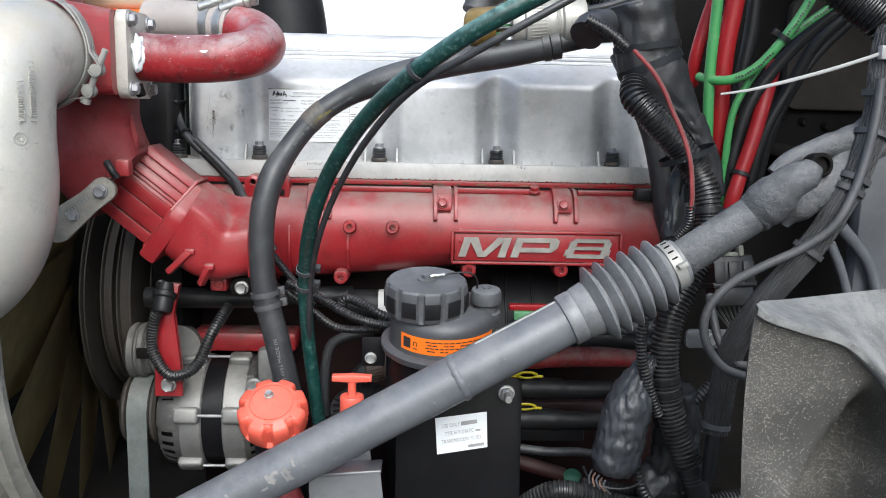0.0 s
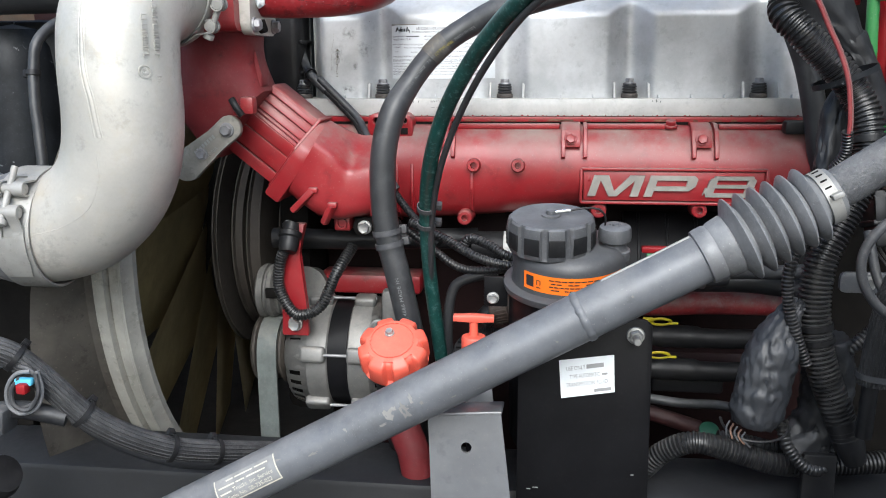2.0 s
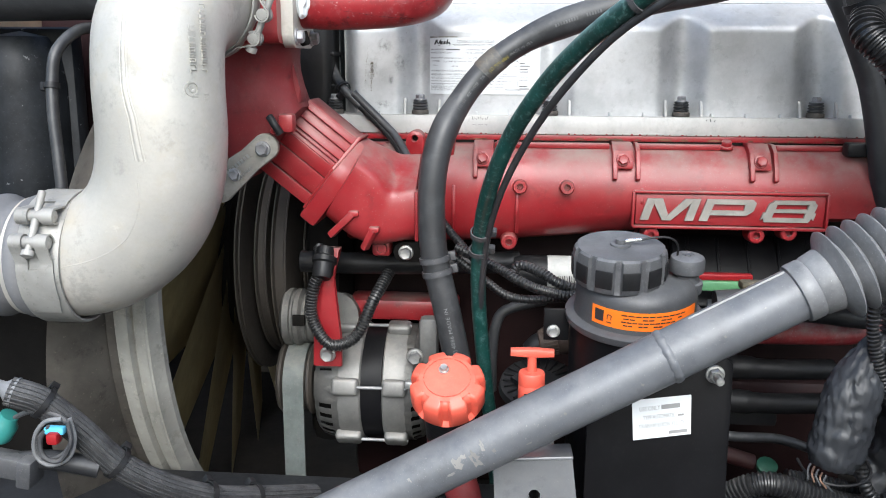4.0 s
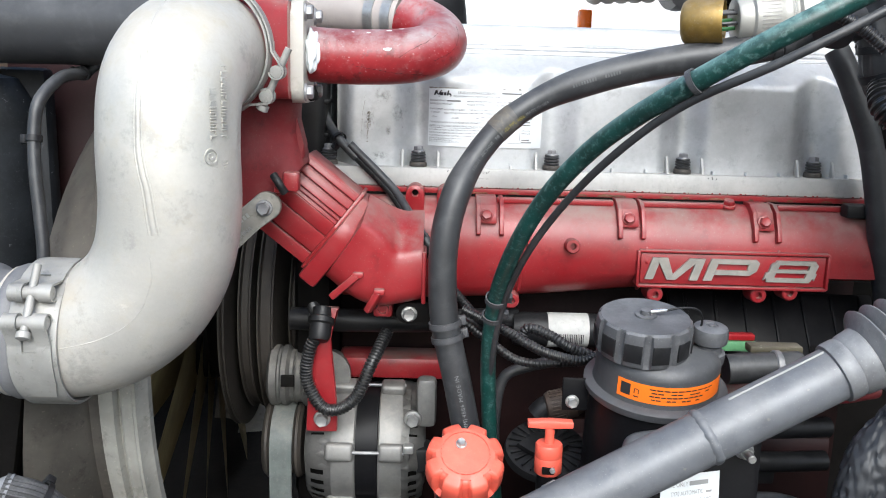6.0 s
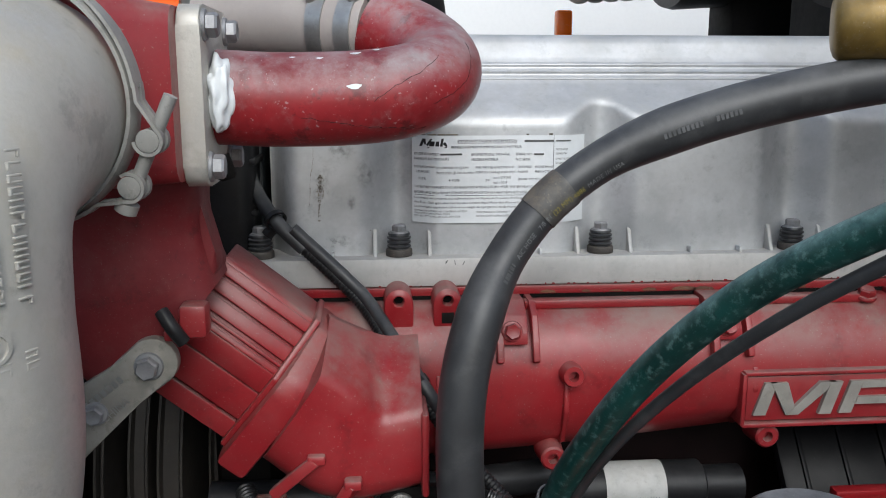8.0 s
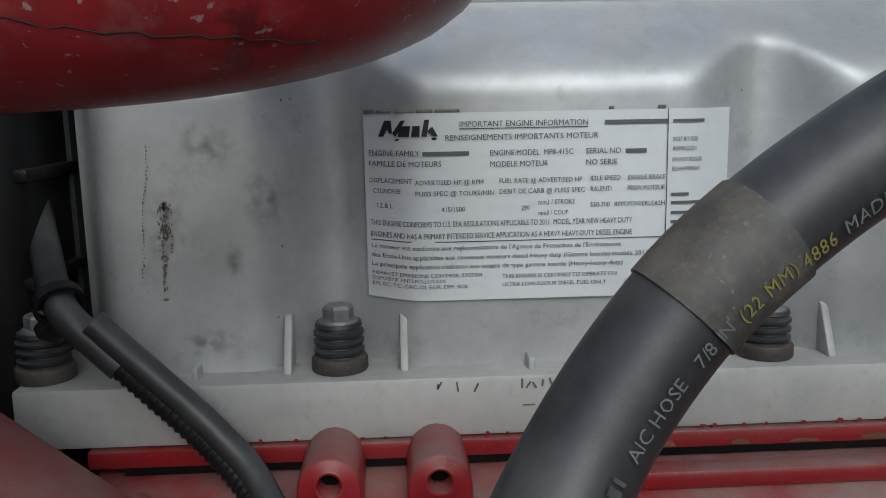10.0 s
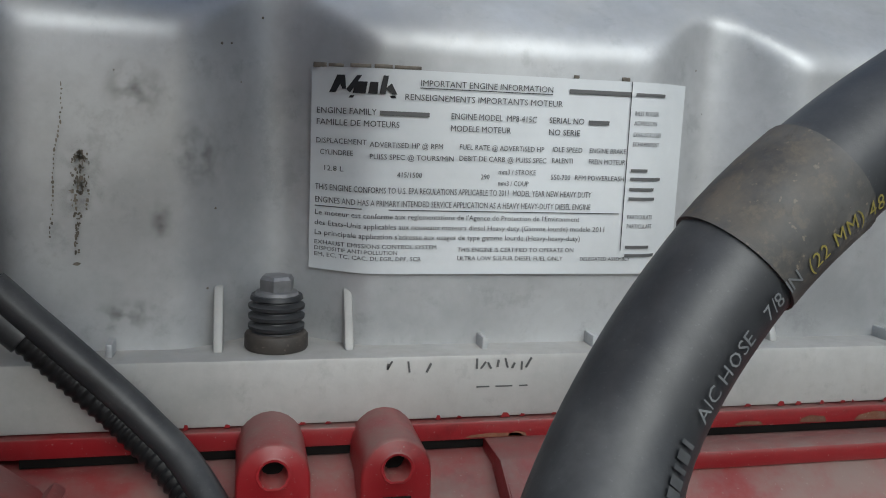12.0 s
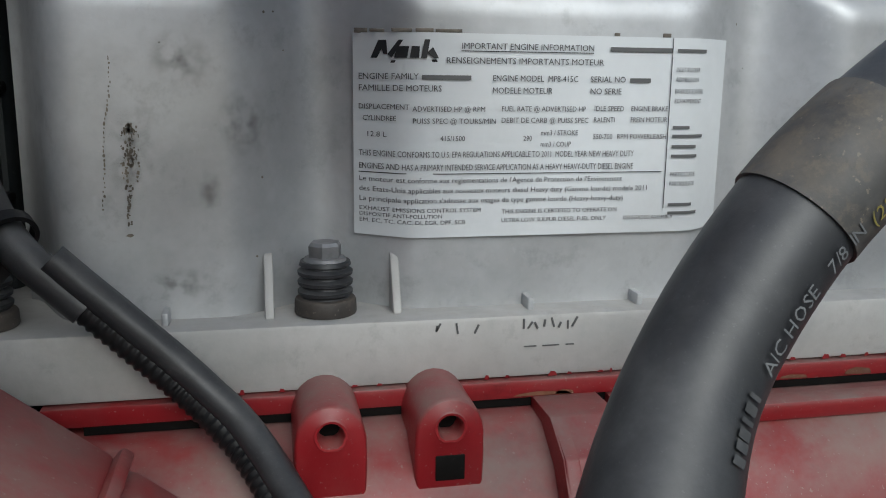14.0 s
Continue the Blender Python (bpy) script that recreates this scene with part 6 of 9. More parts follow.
# ---- steering fluid reservoir with its plate ----
res = thing("fluid_reservoir", (-0.005, -0.205, 1.20), "black plastic fluid reservoir with a ribbed cap and orange sticker", "reservoir")
LEAN = Matrix.Translation((-0.004, -0.205, 1.42)) @ Matrix.Rotation(radians(9), 4, "X")
bm = bmesh.new()
lathe(bm, [(0, -0.20), (0.060, -0.20), (0.064, -0.19), (0.065, 0.0)], LEAN, 56)
part("can", bm, BLACK_METAL, res)
bm = bmesh.new()
lathe(bm, [(0.060, -0.006), (0.0695, -0.006), (0.0705, -0.003), (0.0705, 0.001), (0.068, 0.003), (0.062, 0.004), (0.0605, 0.010), (0.0605, 0.030), (0.058, 0.038), (0.050, 0.044), (0.0, 0.047)], LEAN, 64)
part("shoulder", bm, mat("grey_black_plastic", (0.042, 0.043, 0.046), 0.45, 0, dust=0.35, dust_col=(0.15, 0.15, 0.155), grain=160, bump=0.15, vary=0.2), res, "dark grey moulded shoulder", sharp=40)
CAPM = LEAN @ Matrix.Translation((-0.020, -0.010, 0.046))
bm = bmesh.new()
seg = 160
prof = [(0.044, -0.004), (0.046, 0.0), (0.046, 0.024), (0.0445, 0.029), (0.042, 0.0310), (0.041, 0.0305), (0.0, 0.0315)]
rings = []
for r, h in prof[:-1]:
    ring = []
    for j in range(seg):
        a = 2 * math.pi * j / seg
        notch = ramp01(0.55, 0.75, math.cos(11 * a)) * 0.0036 if 0.0 <= h <= 0.0245 else (ramp01(0.55, 0.75, math.cos(11 * a)) * 0.0018 if h < 0.0295 and h > 0 else 0)
        ring.append(bm.verts.new(CAPM @ Vector(((r - notch) * math.cos(a), (r - notch) * math.sin(a), h))))
    rings.append(ring)
top = bm.verts.new(CAPM @ Vector((0, 0, 0.0315)))
for a, b in zip(rings, rings[1:]):
    for j in range(seg):
        bm.faces.new((a[j], a[(j + 1) % seg], b[(j + 1) % seg], b[j]))
for j in range(seg):
    bm.faces.new((rings[-1][j], rings[-1][(j + 1) % seg], top))
CAPMAT = mat("grey_black_cap", (0.060, 0.061, 0.065), 0.45, 0, dust=0.7, settle=(0.3, 0.9), dust_col=(0.165, 0.168, 0.178), grain=200, bump=0.2, vary=0.2, blotch=20)
cap = part("cap", bm, CAPMAT, res, "ribbed screw cap", sharp=30)
for j in range(11):
    a = 2 * math.pi * (j + 0.5) / 11
    bm = bmesh.new()
    box(bm, (0.0458, 0, 0.011), (0.0022, 0.017, 0.018), 0.0008, CAPM @ Matrix.Rotation(a, 4, "Z"))
    part("grip_pad", bm, PLASTIC, cap)
bm = bmesh.new()
lathe(bm, [(0.0105, 0.0312), (0.0100, 0.0330), (0.0055, 0.0332), (0.0050, 0.0375), (0.0, 0.038)], CAPM, 24)
part("knob", bm, CAPMAT, cap)
bm = bmesh.new()
lathe(bm, [(0.0022, 0.0), (0.0022, 0.016), (0.0014, 0.018)], axis_frame(CAPM @ Vector((0.003, -0.001, 0.0355)), (1, 0.1, 0.12)), 10)
part("key_barrel", bm, CHROME, cap)
strap = [CAPM @ Vector(q) for q in ((0.018, 0, 0.0365), (0.032, 0.002, 0.039), (0.048, 0.004, 0.038), (0.056, 0.004, 0.030), (0.056, 0.004, 0.012))]
bm = sweep(bmesh.new(), glide(strap, 0.004), 0.0011, 8)
part("keeper_strap", bm, PLASTIC, cap)
SCM = LEAN @ Matrix.Translation((0.047, -0.004, 0.034))
bm = bmesh.new()
lathe(bm, [(0.0165, -0.006), (0.0172, 0.002), (0.0166, 0.0045), (0.0140, 0.0055), (0.0128, 0.0085), (0.0126, 0.0125), (0.0150, 0.0145), (0.0172, 0.0160), (0.0176, 0.0190), (0.0172, 0.0270), (0.0160, 0.0300), (0.010, 0.0325), (0.006, 0.0325), (0.0052, 0.0315), (0.0035, 0.0315), (0.003, 0.0328), (0.0, 0.0328)], SCM, 36)
part("breather_cap", bm, CAPMAT, res, "small grey breather cap")
bm = bmesh.new()
n = 40
low, high = [], []
for i in range(n + 1):
    a = radians(-140 + 110 * i / n)
    low.append(bm.verts.new(LEAN @ Vector((0.0611 * math.cos(a), 0.0611 * math.sin(a), 0.0085))))
    high.append(bm.verts.new(LEAN @ Vector((0.0611 * math.cos(a), 0.0611 * math.sin(a), 0.0275))))
for i in range(n):
    bm.faces.new((low[i], low[i + 1], high[i + 1], high[i]))
ol = part("sticker", bm, ORANGE_LABEL, res, "orange warning sticker")


def on_can(x, y):
    a = radians(-138) + x / 0.0611
    return LEAN @ Vector((0.0615 * math.cos(a), 0.0615 * math.sin(a), 0.0085 + y))


for x0, y0, w, h in [(0.002, 0.004, 0.010, 0.012), (0.0155, 0.004, 0.005, 0.0012), (0.0155, 0.0075, 0.001, 0.005), (0.0195, 0.0075, 0.001, 0.005), (0.0165, 0.012, 0.003, 0.001)] + [(0.030 + 0.002 * (i % 2), 0.0145 - 0.0035 * i, 0.066 - 0.006 * i, 0.0013) for i in range(4)]:
    bm = bmesh.new()
    q = 10
    for i in range(q):
        if y0 > 0.002 and w > 0.03 and i % 3 == 2 and x0 > 0.031:
            continue
        xa, xb = x0 + w * i / q, x0 + w * (i + 0.86) / q if w > 0.03 else x0 + w * (i + 1) / q
        bm.faces.new([bm.verts.new(on_can(x, y)) for x, y in ((xa, y0), (xb, y0), (xb, y0 + h), (xa, y0 + h))])
    part("print_bar", bm, INK, ol)
# side strap of the reservoir
bm = bmesh.new()
box(bm, (-0.083, -0.205, 1.405), (0.026, 0.004, 0.034), 0.001)
ear = part("strap_ear", bm, BLACK_METAL, res)
hexbolt(ear, (-0.086, -0.2075, 1.398), (0, -1, 0), 0.010, STEEL)
STRAP = [(-0.044, -0.27, 1.354), (-0.044, -0.27, 1.378), (-0.037, -0.27, 1.388), (-0.013, -0.27, 1.393), (0.028, -0.27, 1.4)]
bm = sweep(bmesh.new(), glide(STRAP, 0.004), 0.0030, 10, flat=2.5)
part("bracket_strap", bm, GREY_PLATE, res, "grey folded steel strap round the can")
bm = bmesh.new()
slab(bm, round_rect(0.060, 0.030, 0.006, 4), 0.002, Matrix.Translation((0.020, -0.2665, 1.352)) @ Matrix.Rotation(radians(90), 4, "X"), 0.0006)
part("bracket_face", bm, BLACK_METAL, res)

plate = thing("mounting_plate", (0.012, -0.28, 1.17), "flat black painted steel plate carrying the reservoir", "plate")
bm = bmesh.new()
mp = Matrix.Translation((0.0125, -0.276, 1.29)) @ Matrix.Rotation(radians(90), 4, "X")
slab(bm, [(-0.068, -0.13), (0.070, -0.13), (0.0665, 0.104), (0.060, 0.110), (0.030, 0.112), (-0.067, 0.055)], 0.005, mp, 0.001)
part("sheet", bm, BLACK_METAL, plate)
hexbolt(plate, (0.0625, -0.2815, 1.384), (0, -1, 0), 0.013, STEEL)
bm = bmesh.new()
lathe(bm, [(0.004, 0), (0.004, 0.018), (0.003, 0.019)], axis_frame((0.0625, -0.285, 1.384), (0, -1, 0)), 12)
part("stud", bm, STEEL, plate)
ST = [(-0.013, -0.282, 1.355), (0.042, -0.282, 1.363), (0.044, -0.282, 1.323), (-0.01, -0.282, 1.314)]
bm = bmesh.new()
bm.faces.new([bm.verts.new(Vector(p)) for p in ST])
fs = part("sticker", bm, PAPER, plate, "white fluid sticker with grey print")
O, UX, UY = Vector(ST[3]), (Vector(ST[2]) - Vector(ST[3])), (Vector(ST[0]) - Vector(ST[3]))
for text, px, py, w in (("USE ONLY", 0.12, 0.70, 0.36), ("TYPE AUTOMATIC", 0.18, 0.48, 0.56), ("TRANSMISSION FLUID", 0.10, 0.27, 0.78)):
    data = letters(text, 1.0)
    wide = max(v.x for v in data[0])
    bm = lay(bmesh.new(), data, lambda x, y: O + UX * (px + x / wide * w) + UY * (py + y * 0.155) + Vector((0, -0.0006, 0)))
    part("print", bm, PRINT_GREY, fs)
for px, py, w, h in ((0.50, 0.70, 0.32, 0.11), (0.78, 0.49, 0.1, 0.05), (0.62, 0.07, 0.32, 0.08)):
    bm = bmesh.new()
    bm.faces.new([bm.verts.new(O + UX * x + UY * y + Vector((0, -0.0006, 0))) for x, y in ((px, py), (px + w, py), (px + w, py + h), (px, py + h))])
    part("print_bar", bm, PRINT_GREY, fs)
for x, z, w in ((-0.035, 1.212, 0.006), (-0.042, 1.21, 0.004), (0.02, 1.20, 0.003), (0.065, 1.232, 0.003), (0.05, 1.19, 0.004)):
    bm = bmesh.new()
    box(bm, (x, -0.2815, z), (w, 0.0006, 0.0012), 0.0002, None)
    part("scratch", bm, STEEL, plate)

# ---- red filler cap on its neck, and the T-handle ----
fill = thing("filler_neck", (-0.19, -0.228, 1.16), "orange-red ribbed filler cap on a dark neck", "filler cap")
FM = Matrix.Translation((-0.193, -0.228, 1.330)) @ Matrix.Rotation(radians(33), 4, "X")
bm = bmesh.new()
seg = 144
rings = []
for r, h in ((0.033, -0.004), (0.0375, 0.0), (0.0390, 0.004), (0.0390, 0.020), (0.0378, 0.0265), (0.0345, 0.0295), (0.0300, 0.0305), (0.0285, 0.0320), (0.022, 0.0328)):
    ring = []
    for j in range(seg):
        a = 2 * math.pi * j / seg
        n_ = 0.0062 * ramp01(0.30, 0.80, math.cos(8 * a)) if 0.0 < h < 0.0315 else 0.0
        ring.append(bm.verts.new(FM @ Vector(((r - n_) * math.cos(a), (r - n_) * math.sin(a), h))))
    rings.append(ring)
for a, b in zip(rings, rings[1:]):
    for j in range(seg):
        bm.faces.new((a[j], a[(j + 1) % seg], b[(j + 1) % seg], b[j]))
bm.faces.new(rings[-1])
c2 = part("cap", bm, ORANGE, fill, "orange-red ribbed cap", sharp=40)
hexbolt(c2, FM @ Vector((-0.004, 0.010, 0.0330)), FM.to_3x3() @ Vector((0, 0, 1)), 0.008, STEEL)
for j in range(26):
    a = 2 * math.pi * j / 26
    bm = bmesh.new()
    box(bm, (0.0235, 0, 0.0342), (0.0009, 0.0042, 0.0009), 0, FM @ Matrix.Rotation(a, 4, "Z"))
    part("embossed_dash", bm, ORANGE, c2)
bm = bmesh.new()
lathe(bm, [(0.027, -0.20), (0.027, -0.012), (0.031, -0.010), (0.031, 0.002)], FM, 36)
part("neck", bm, PLASTIC, fill)
bm = tube([(-0.205, -0.19, 1.30), (-0.195, -0.20, 1.25), (-0.175, -0.21, 1.20), (-0.165, -0.21, 1.10)], 0.019, seg=24)
single("red_filler_tube", bm, RED_DARK, (-0.165, -0.21, 1.10), "dark red painted tube below the filler cap", "pipe")
dip = thing("t_handle", (-0.107, -0.21, 1.28), "orange-red dipstick T-handle on a black tube", "dipstick")
bm = bmesh.new()
for x0, x1 in ((-1, 0), (0, 1)):
    # two tapering halves of the bar, thickest over the stem
    a, b = [], []
    for q, ring in ((x0, a), (x1, b)):
        half = 0.0046 - 0.0012 * abs(q)
        for y, z in round_rect(0.011, 2 * half, 0.0016, 3):
            ring.append(bm.verts.new((-0.107 + 0.0225 * q, -0.21 + y, 1.3750 + z)))
    for j in range(len(a)):
        bm.faces.new((a[j], a[(j + 1) % len(a)], b[(j + 1) % len(a)], b[j]))
    bm.faces.new(a if x0 else b)
bmesh.ops.remove_doubles(bm, verts=bm.verts[:], dist=0.0001)
part("grip", bm, ORANGE, dip)
bm = bmesh.new()
box(bm, (-0.1085, -0.2232, 1.3300), (0.0125, 0.004, 0.0075), 0.001)
part("slot", bm, DARK, dip)
bm = bmesh.new()
lathe(bm, [(0.0030, -0.004), (0.0030, 0.002), (0.002, 0.003), (0, 0.003)], axis_frame((-0.1045, -0.2245, 1.3310), (0, -1, 0.1)), 14)
part("pin", bm, BOLT, dip)
hold = thing("dipstick_bracket", (-0.100, -0.225, 1.28), "dark grey bent bracket holding the dipstick tube", "bracket")
bm = bmesh.new()
slab(bm, [(-0.014, -0.036), (0.020, -0.036), (0.014, 0.012), (-0.002, 0.017), (-0.014, 0.010)], 0.003, Matrix.Translation((-0.101, -0.2275, 1.305)) @ Matrix.Rotation(radians(78), 4, "X"), 0.0008)
part("plate", bm, GREY_PLATE, hold)
hexbolt(hold, (-0.099, -0.2305, 1.307), (0, -1, 0.2), 0.0075, BOLT)
bm = bmesh.new()
lathe(bm, [(0.0050, 0.0), (0.0048, -0.010), (0.0052, -0.0165), (0.0128, -0.0170), (0.0138, -0.0185), (0.0140, -0.0300), (0.0136, -0.0308), (0.0140, -0.0316), (0.0140, -0.0470), (0.0125, -0.0490), (0.010, -0.050)], axis_frame((-0.107, -0.21, 1.371), (0, 0, 1)), 24)
part("stem", bm, ORANGE, dip)
bm = bmesh.new()
lathe(bm, [(0.0115, -0.048), (0.0115, -0.09), (0.009, -0.10), (0.009, -0.20)], axis_frame((-0.107, -0.21, 1.371), (0, 0, 1)), 20)
part("tube", bm, BLACK_METAL, dip)
bm = bmesh.new()
lathe(bm, [(0.0, 0.004), (0.02, 0.004), (0.046, 0.0), (0.048, -0.008), (0, -0.01)], axis_frame((-0.095, -0.115, 1.305), (0, -0.35, 1)), 48)
disc = single("ribbed_disc", bm, PLASTIC, (-0.095, -0.115, 1.30), "black ribbed plastic cover disc below the hoses", "cover")
for j in range(24):
    bm = bmesh.new()
    box(bm, (0.032, 0, 0.003), (0.022, 0.0022, 0.003), 0.0005, axis_frame((-0.095, -0.115, 1.305), (0, -0.35, 1)) @ Matrix.Rotation(2 * math.pi * j / 24, 4, "Z"))
    part("rib", bm, PLASTIC, disc)
bm = slab(bmesh.new(), [(0.030 * math.cos(radians(q)) * (1.0 if q % 180 == 0 else 0.62), 0.020 * math.sin(radians(q))) for q in range(0, 360, 30)], 0.006, axis_frame((-0.100, -0.122, 1.3085), (0, -0.35, 1)), 0.001)
part("centre_flange", bm, PLASTIC, disc)
EB = [(-0.106, -0.1, 1.338), (-0.097, -0.1, 1.348), (-0.078, -0.1, 1.354), (-0.054, -0.09, 1.35), (-0.02, -0.06, 1.337)]
bm = tube(EB, 0.0125, 0.004, 20)
eb = single("elbow_fitting", bm, PLASTIC, EB[1], "black elbow hose fitting with a knurled ring", "fitting")
bm = bmesh.new()
lathe(bm, [(0.0135, -0.008), (0.0158, -0.007), (0.0158, 0.007), (0.0135, 0.008)], axis_frame(EB[3], (1, 0.3, 0)), 28)
part("ring", bm, MAROON, eb)
bm = tube([EB[3], EB[4], (0.02, -0.02, EB[4][2])], 0.011, 0.006, 18)
part("stub", bm, MAROON, eb)

# bracket plate with one hole, on the chassis rail
hp = thing("hole_bracket", (-0.10, -0.31, 1.18), "grey painted folded steel bracket with one hole", "bracket")
hm = Matrix.Translation((-0.104, -0.318, 1.268)) @ Matrix.Rotation(radians(-8), 4, "X") @ Matrix.Rotation(radians(90), 4, "X") @ Matrix.Rotation(radians(4), 4, "Z")
bm = bmesh.new()
outer = [(-0.039, -0.060), (0.042, -0.060), (0.037, 0.037), (-0.037, 0.037)]
hole = [(0.0055 * math.cos(2 * math.pi * i / 16), 0.004 + 0.0055 * math.sin(2 * math.pi * i / 16)) for i in range(16)]
for z in (0.0, 0.004):
    ov = [bm.verts.new(hm @ Vector((x, y, z))) for x, y in outer]
    hv = [bm.verts.new(hm @ Vector((x, y, z))) for x, y in hole]
    geo = [bm.edges.new((ov[i], ov[(i + 1) % 4])) for i in range(4)] + [bm.edges.new((hv[i], hv[(i + 1) % 16])) for i in range(16)]
    bmesh.ops.triangle_fill(bm, use_beauty=True, use_dissolve=False, edges=geo)
    if z == 0.0:
        o0, h0 = ov, hv
for a, b, n in ((o0, ov, 4), (h0, hv, 16)):
    for i in range(n):
        bm.faces.new((a[i], a[(i + 1) % n], b[(i + 1) % n], b[i]))
part("sheet", bm, GREY_PLATE, hp)
bm = bmesh.new()
box(bm, (0, 0.038, -0.018), (0.076, 0.004, 0.042), 0.0015, hm)
part("folded_edge", bm, GREY_PLATE, hp)

# ---- steering shaft with boot and joint ----
steer = thing("steering_shaft", (-0.30, -0.36, 1.2), "grey painted steering shaft running up to a universal joint", "steering shaft")
SA, SB = Vector((-0.44, -0.365, 1.178)), Vector((0.008, -0.334, 1.4185))
SDIR = (SB - SA).normalized()


def along(t):
    """A point on the shaft's line, t metres up from the weld."""
    return SB + SDIR * t


bm = sweep(bmesh.new(), [along(t) for t in np.linspace(-0.5, 0.128, 40)], 0.0235, 40)
part("tube", bm, SHAFT, steer, sharp=60)
bm = bmesh.new()
seg = 56
rings = []
for r, h in ((0.0233, -0.0042), (0.0246, -0.0026), (0.0250, 0.0), (0.0245, 0.0024), (0.0233, 0.0040)):
    rings.append([bm.verts.new(axis_frame(SB, SDIR) @ Vector(((r + 0.0004 * math.sin(5 * j)) * math.cos(2 * math.pi * j / seg), (r + 0.0004 * math.sin(5 * j)) * math.sin(2 * math.pi * j / seg), h + 0.0004 * math.sin(2.1 * j)))) for j in range(seg)])
for p, q in zip(rings, rings[1:]):
    for j in range(seg):
        bm.faces.new((p[j], p[(j + 1) % seg], q[(j + 1) % seg], q[j]))
part("weld_bead", bm, SHAFT, steer, "rough weld bead")
bm = bmesh.new()
lathe(bm, [(0.0235, 0.120), (0.0262, 0.121), (0.0268, 0.124), (0.0268, 0.133), (0.0258, 0.135), (0.0272, 0.138), (0.0285, 0.150), (0.026, 0.152)], axis_frame(SB, SDIR), 48)
part("boot_collar", bm, BELLOWS, steer)
prof = [(0.0265, 0.150)]
for i in range(6):
    h = 0.152 + i * 0.0135
    prof += [(0.0285, h), (0.0395 - 0.0009 * i, h + 0.0056), (0.0408 - 0.0010 * i, h + 0.0070), (0.0400 - 0.0010 * i, h + 0.0084), (0.0285 - 0.0008 * i, h + 0.0130)]
prof += [(0.024, 0.234), (0.024, 0.250), (0.02, 0.252)]
bm = bmesh.new()
lathe(bm, prof, axis_frame(SB, SDIR), 56)
part("bellows_boot", bm, BELLOWS, steer, "grey ribbed rubber bellows boot", sharp=50)
bm = bmesh.new()
lathe(bm, [(0.0245, 0.235), (0.0260, 0.235), (0.0260, 0.246), (0.0245, 0.246)], axis_frame(SB, SDIR), 48, close=False)
clip = part("boot_clamp", bm, CLAMP, steer, "worn steel band clamp with perforations")
for i in range(9):
    a = radians(-60 + 17 * i)
    bm = bmesh.new()
    box(bm, (0, 0, 0), (0.0016, 0.0008, 0.006), 0, axis_frame(SB, SDIR, a) @ Matrix.Translation((0.0, 0.0261, 0.2405)))
    part("slit", bm, DARK, clip)
bm = bmesh.new()
bp = along(0.2405) + Vector((0.002, -0.026, 0.006))
box(bm, (0, 0, 0), (0.010, 0.005, 0.010), 0.001, axis_frame(bp, SDIR))
part("clamp_tab", bm, CLAMP, clip)
TOP = Vector((0.300, -0.320, 1.5880))
UDIR = (TOP - along(0.236)).normalized()
bm = sweep(bmesh.new(), [along(0.236).lerp(TOP, k / 14) for k in range(15)], 0.0188, 36)
part("upper_shaft", bm, SHAFT_ROUGH, steer, sharp=60)
bm = bmesh.new()
lathe(bm, [(0.0185, -0.006), (0.0205, -0.004), (0.0212, 0.0), (0.0203, 0.003), (0.0198, 0.006), (0.0212, 0.010), (0.0200, 0.016), (0.012, 0.019), (0, 0.020)], axis_frame(TOP, UDIR), 40)
part("yoke", bm, SHAFT_ROUGH, steer, "rough forged yoke hub", sharp=60)
def lump(line, radii, name, flat=1.0):
    """A forged arm along a line, its thickness eased between the radii."""
    path = glide(line, 0.004)
    k = (len(radii) - 1) / (len(path) - 1)
    rr = []
    for i in range(len(path)):
        a = min(len(radii) - 2, int(i * k))
        t = i * k - a
        t = t * t * (3 - 2 * t)
        rr.append(radii[a] * (1 - t) + radii[a + 1] * t)
    return part(name, sweep(bmesh.new(), path, rr, 28, flat=flat), SHAFT_ROUGH, steer, sharp=60)


# fork arm towards the viewer's side, broad where it leaves the hub, rounded at its end
lump([(0.299, -0.320, 1.588), (0.307, -0.325, 1.597), (0.315, -0.332, 1.608), (0.324, -0.337, 1.6195), (0.335, -0.340, 1.626), (0.344, -0.341, 1.630), (0.351, -0.341, 1.632)], [0.0200, 0.0232, 0.0222, 0.0182, 0.0165, 0.0145, 0.003], "yoke_arm")
lump([(0.331, -0.284, 1.622), (0.344, -0.284, 1.637), (0.369, -0.282, 1.648), (0.385, -0.280, 1.653), (0.402, -0.278, 1.656), (0.424, -0.275, 1.660), (0.455, -0.27, 1.672)], [0.010, 0.0095, 0.0105, 0.0130, 0.0180, 0.0230, 0.0240], "yoke_arm")
lump([(0.345, -0.286, 1.570), (0.350, -0.288, 1.580), (0.360, -0.289, 1.593), (0.377, -0.288, 1.609), (0.397, -0.285, 1.628), (0.424, -0.280, 1.650), (0.446, -0.275, 1.664)], [0.004, 0.0150, 0.0185, 0.0175, 0.0160, 0.0165, 0.018], "yoke_arm")
# near-black cup stands in for the shaded hole between the yoke arms
bm = bmesh.new()
lathe(bm, [(0.0125, -0.012), (0.0125, 0.006), (0.0105, 0.008), (0.0085, 0.008), (0.0080, 0.003), (0, 0.003)], axis_frame((0.366, -0.302, 1.634), (0.1, -1, 0.1)), 28)
part("yoke_hole", bm, DARK, steer)
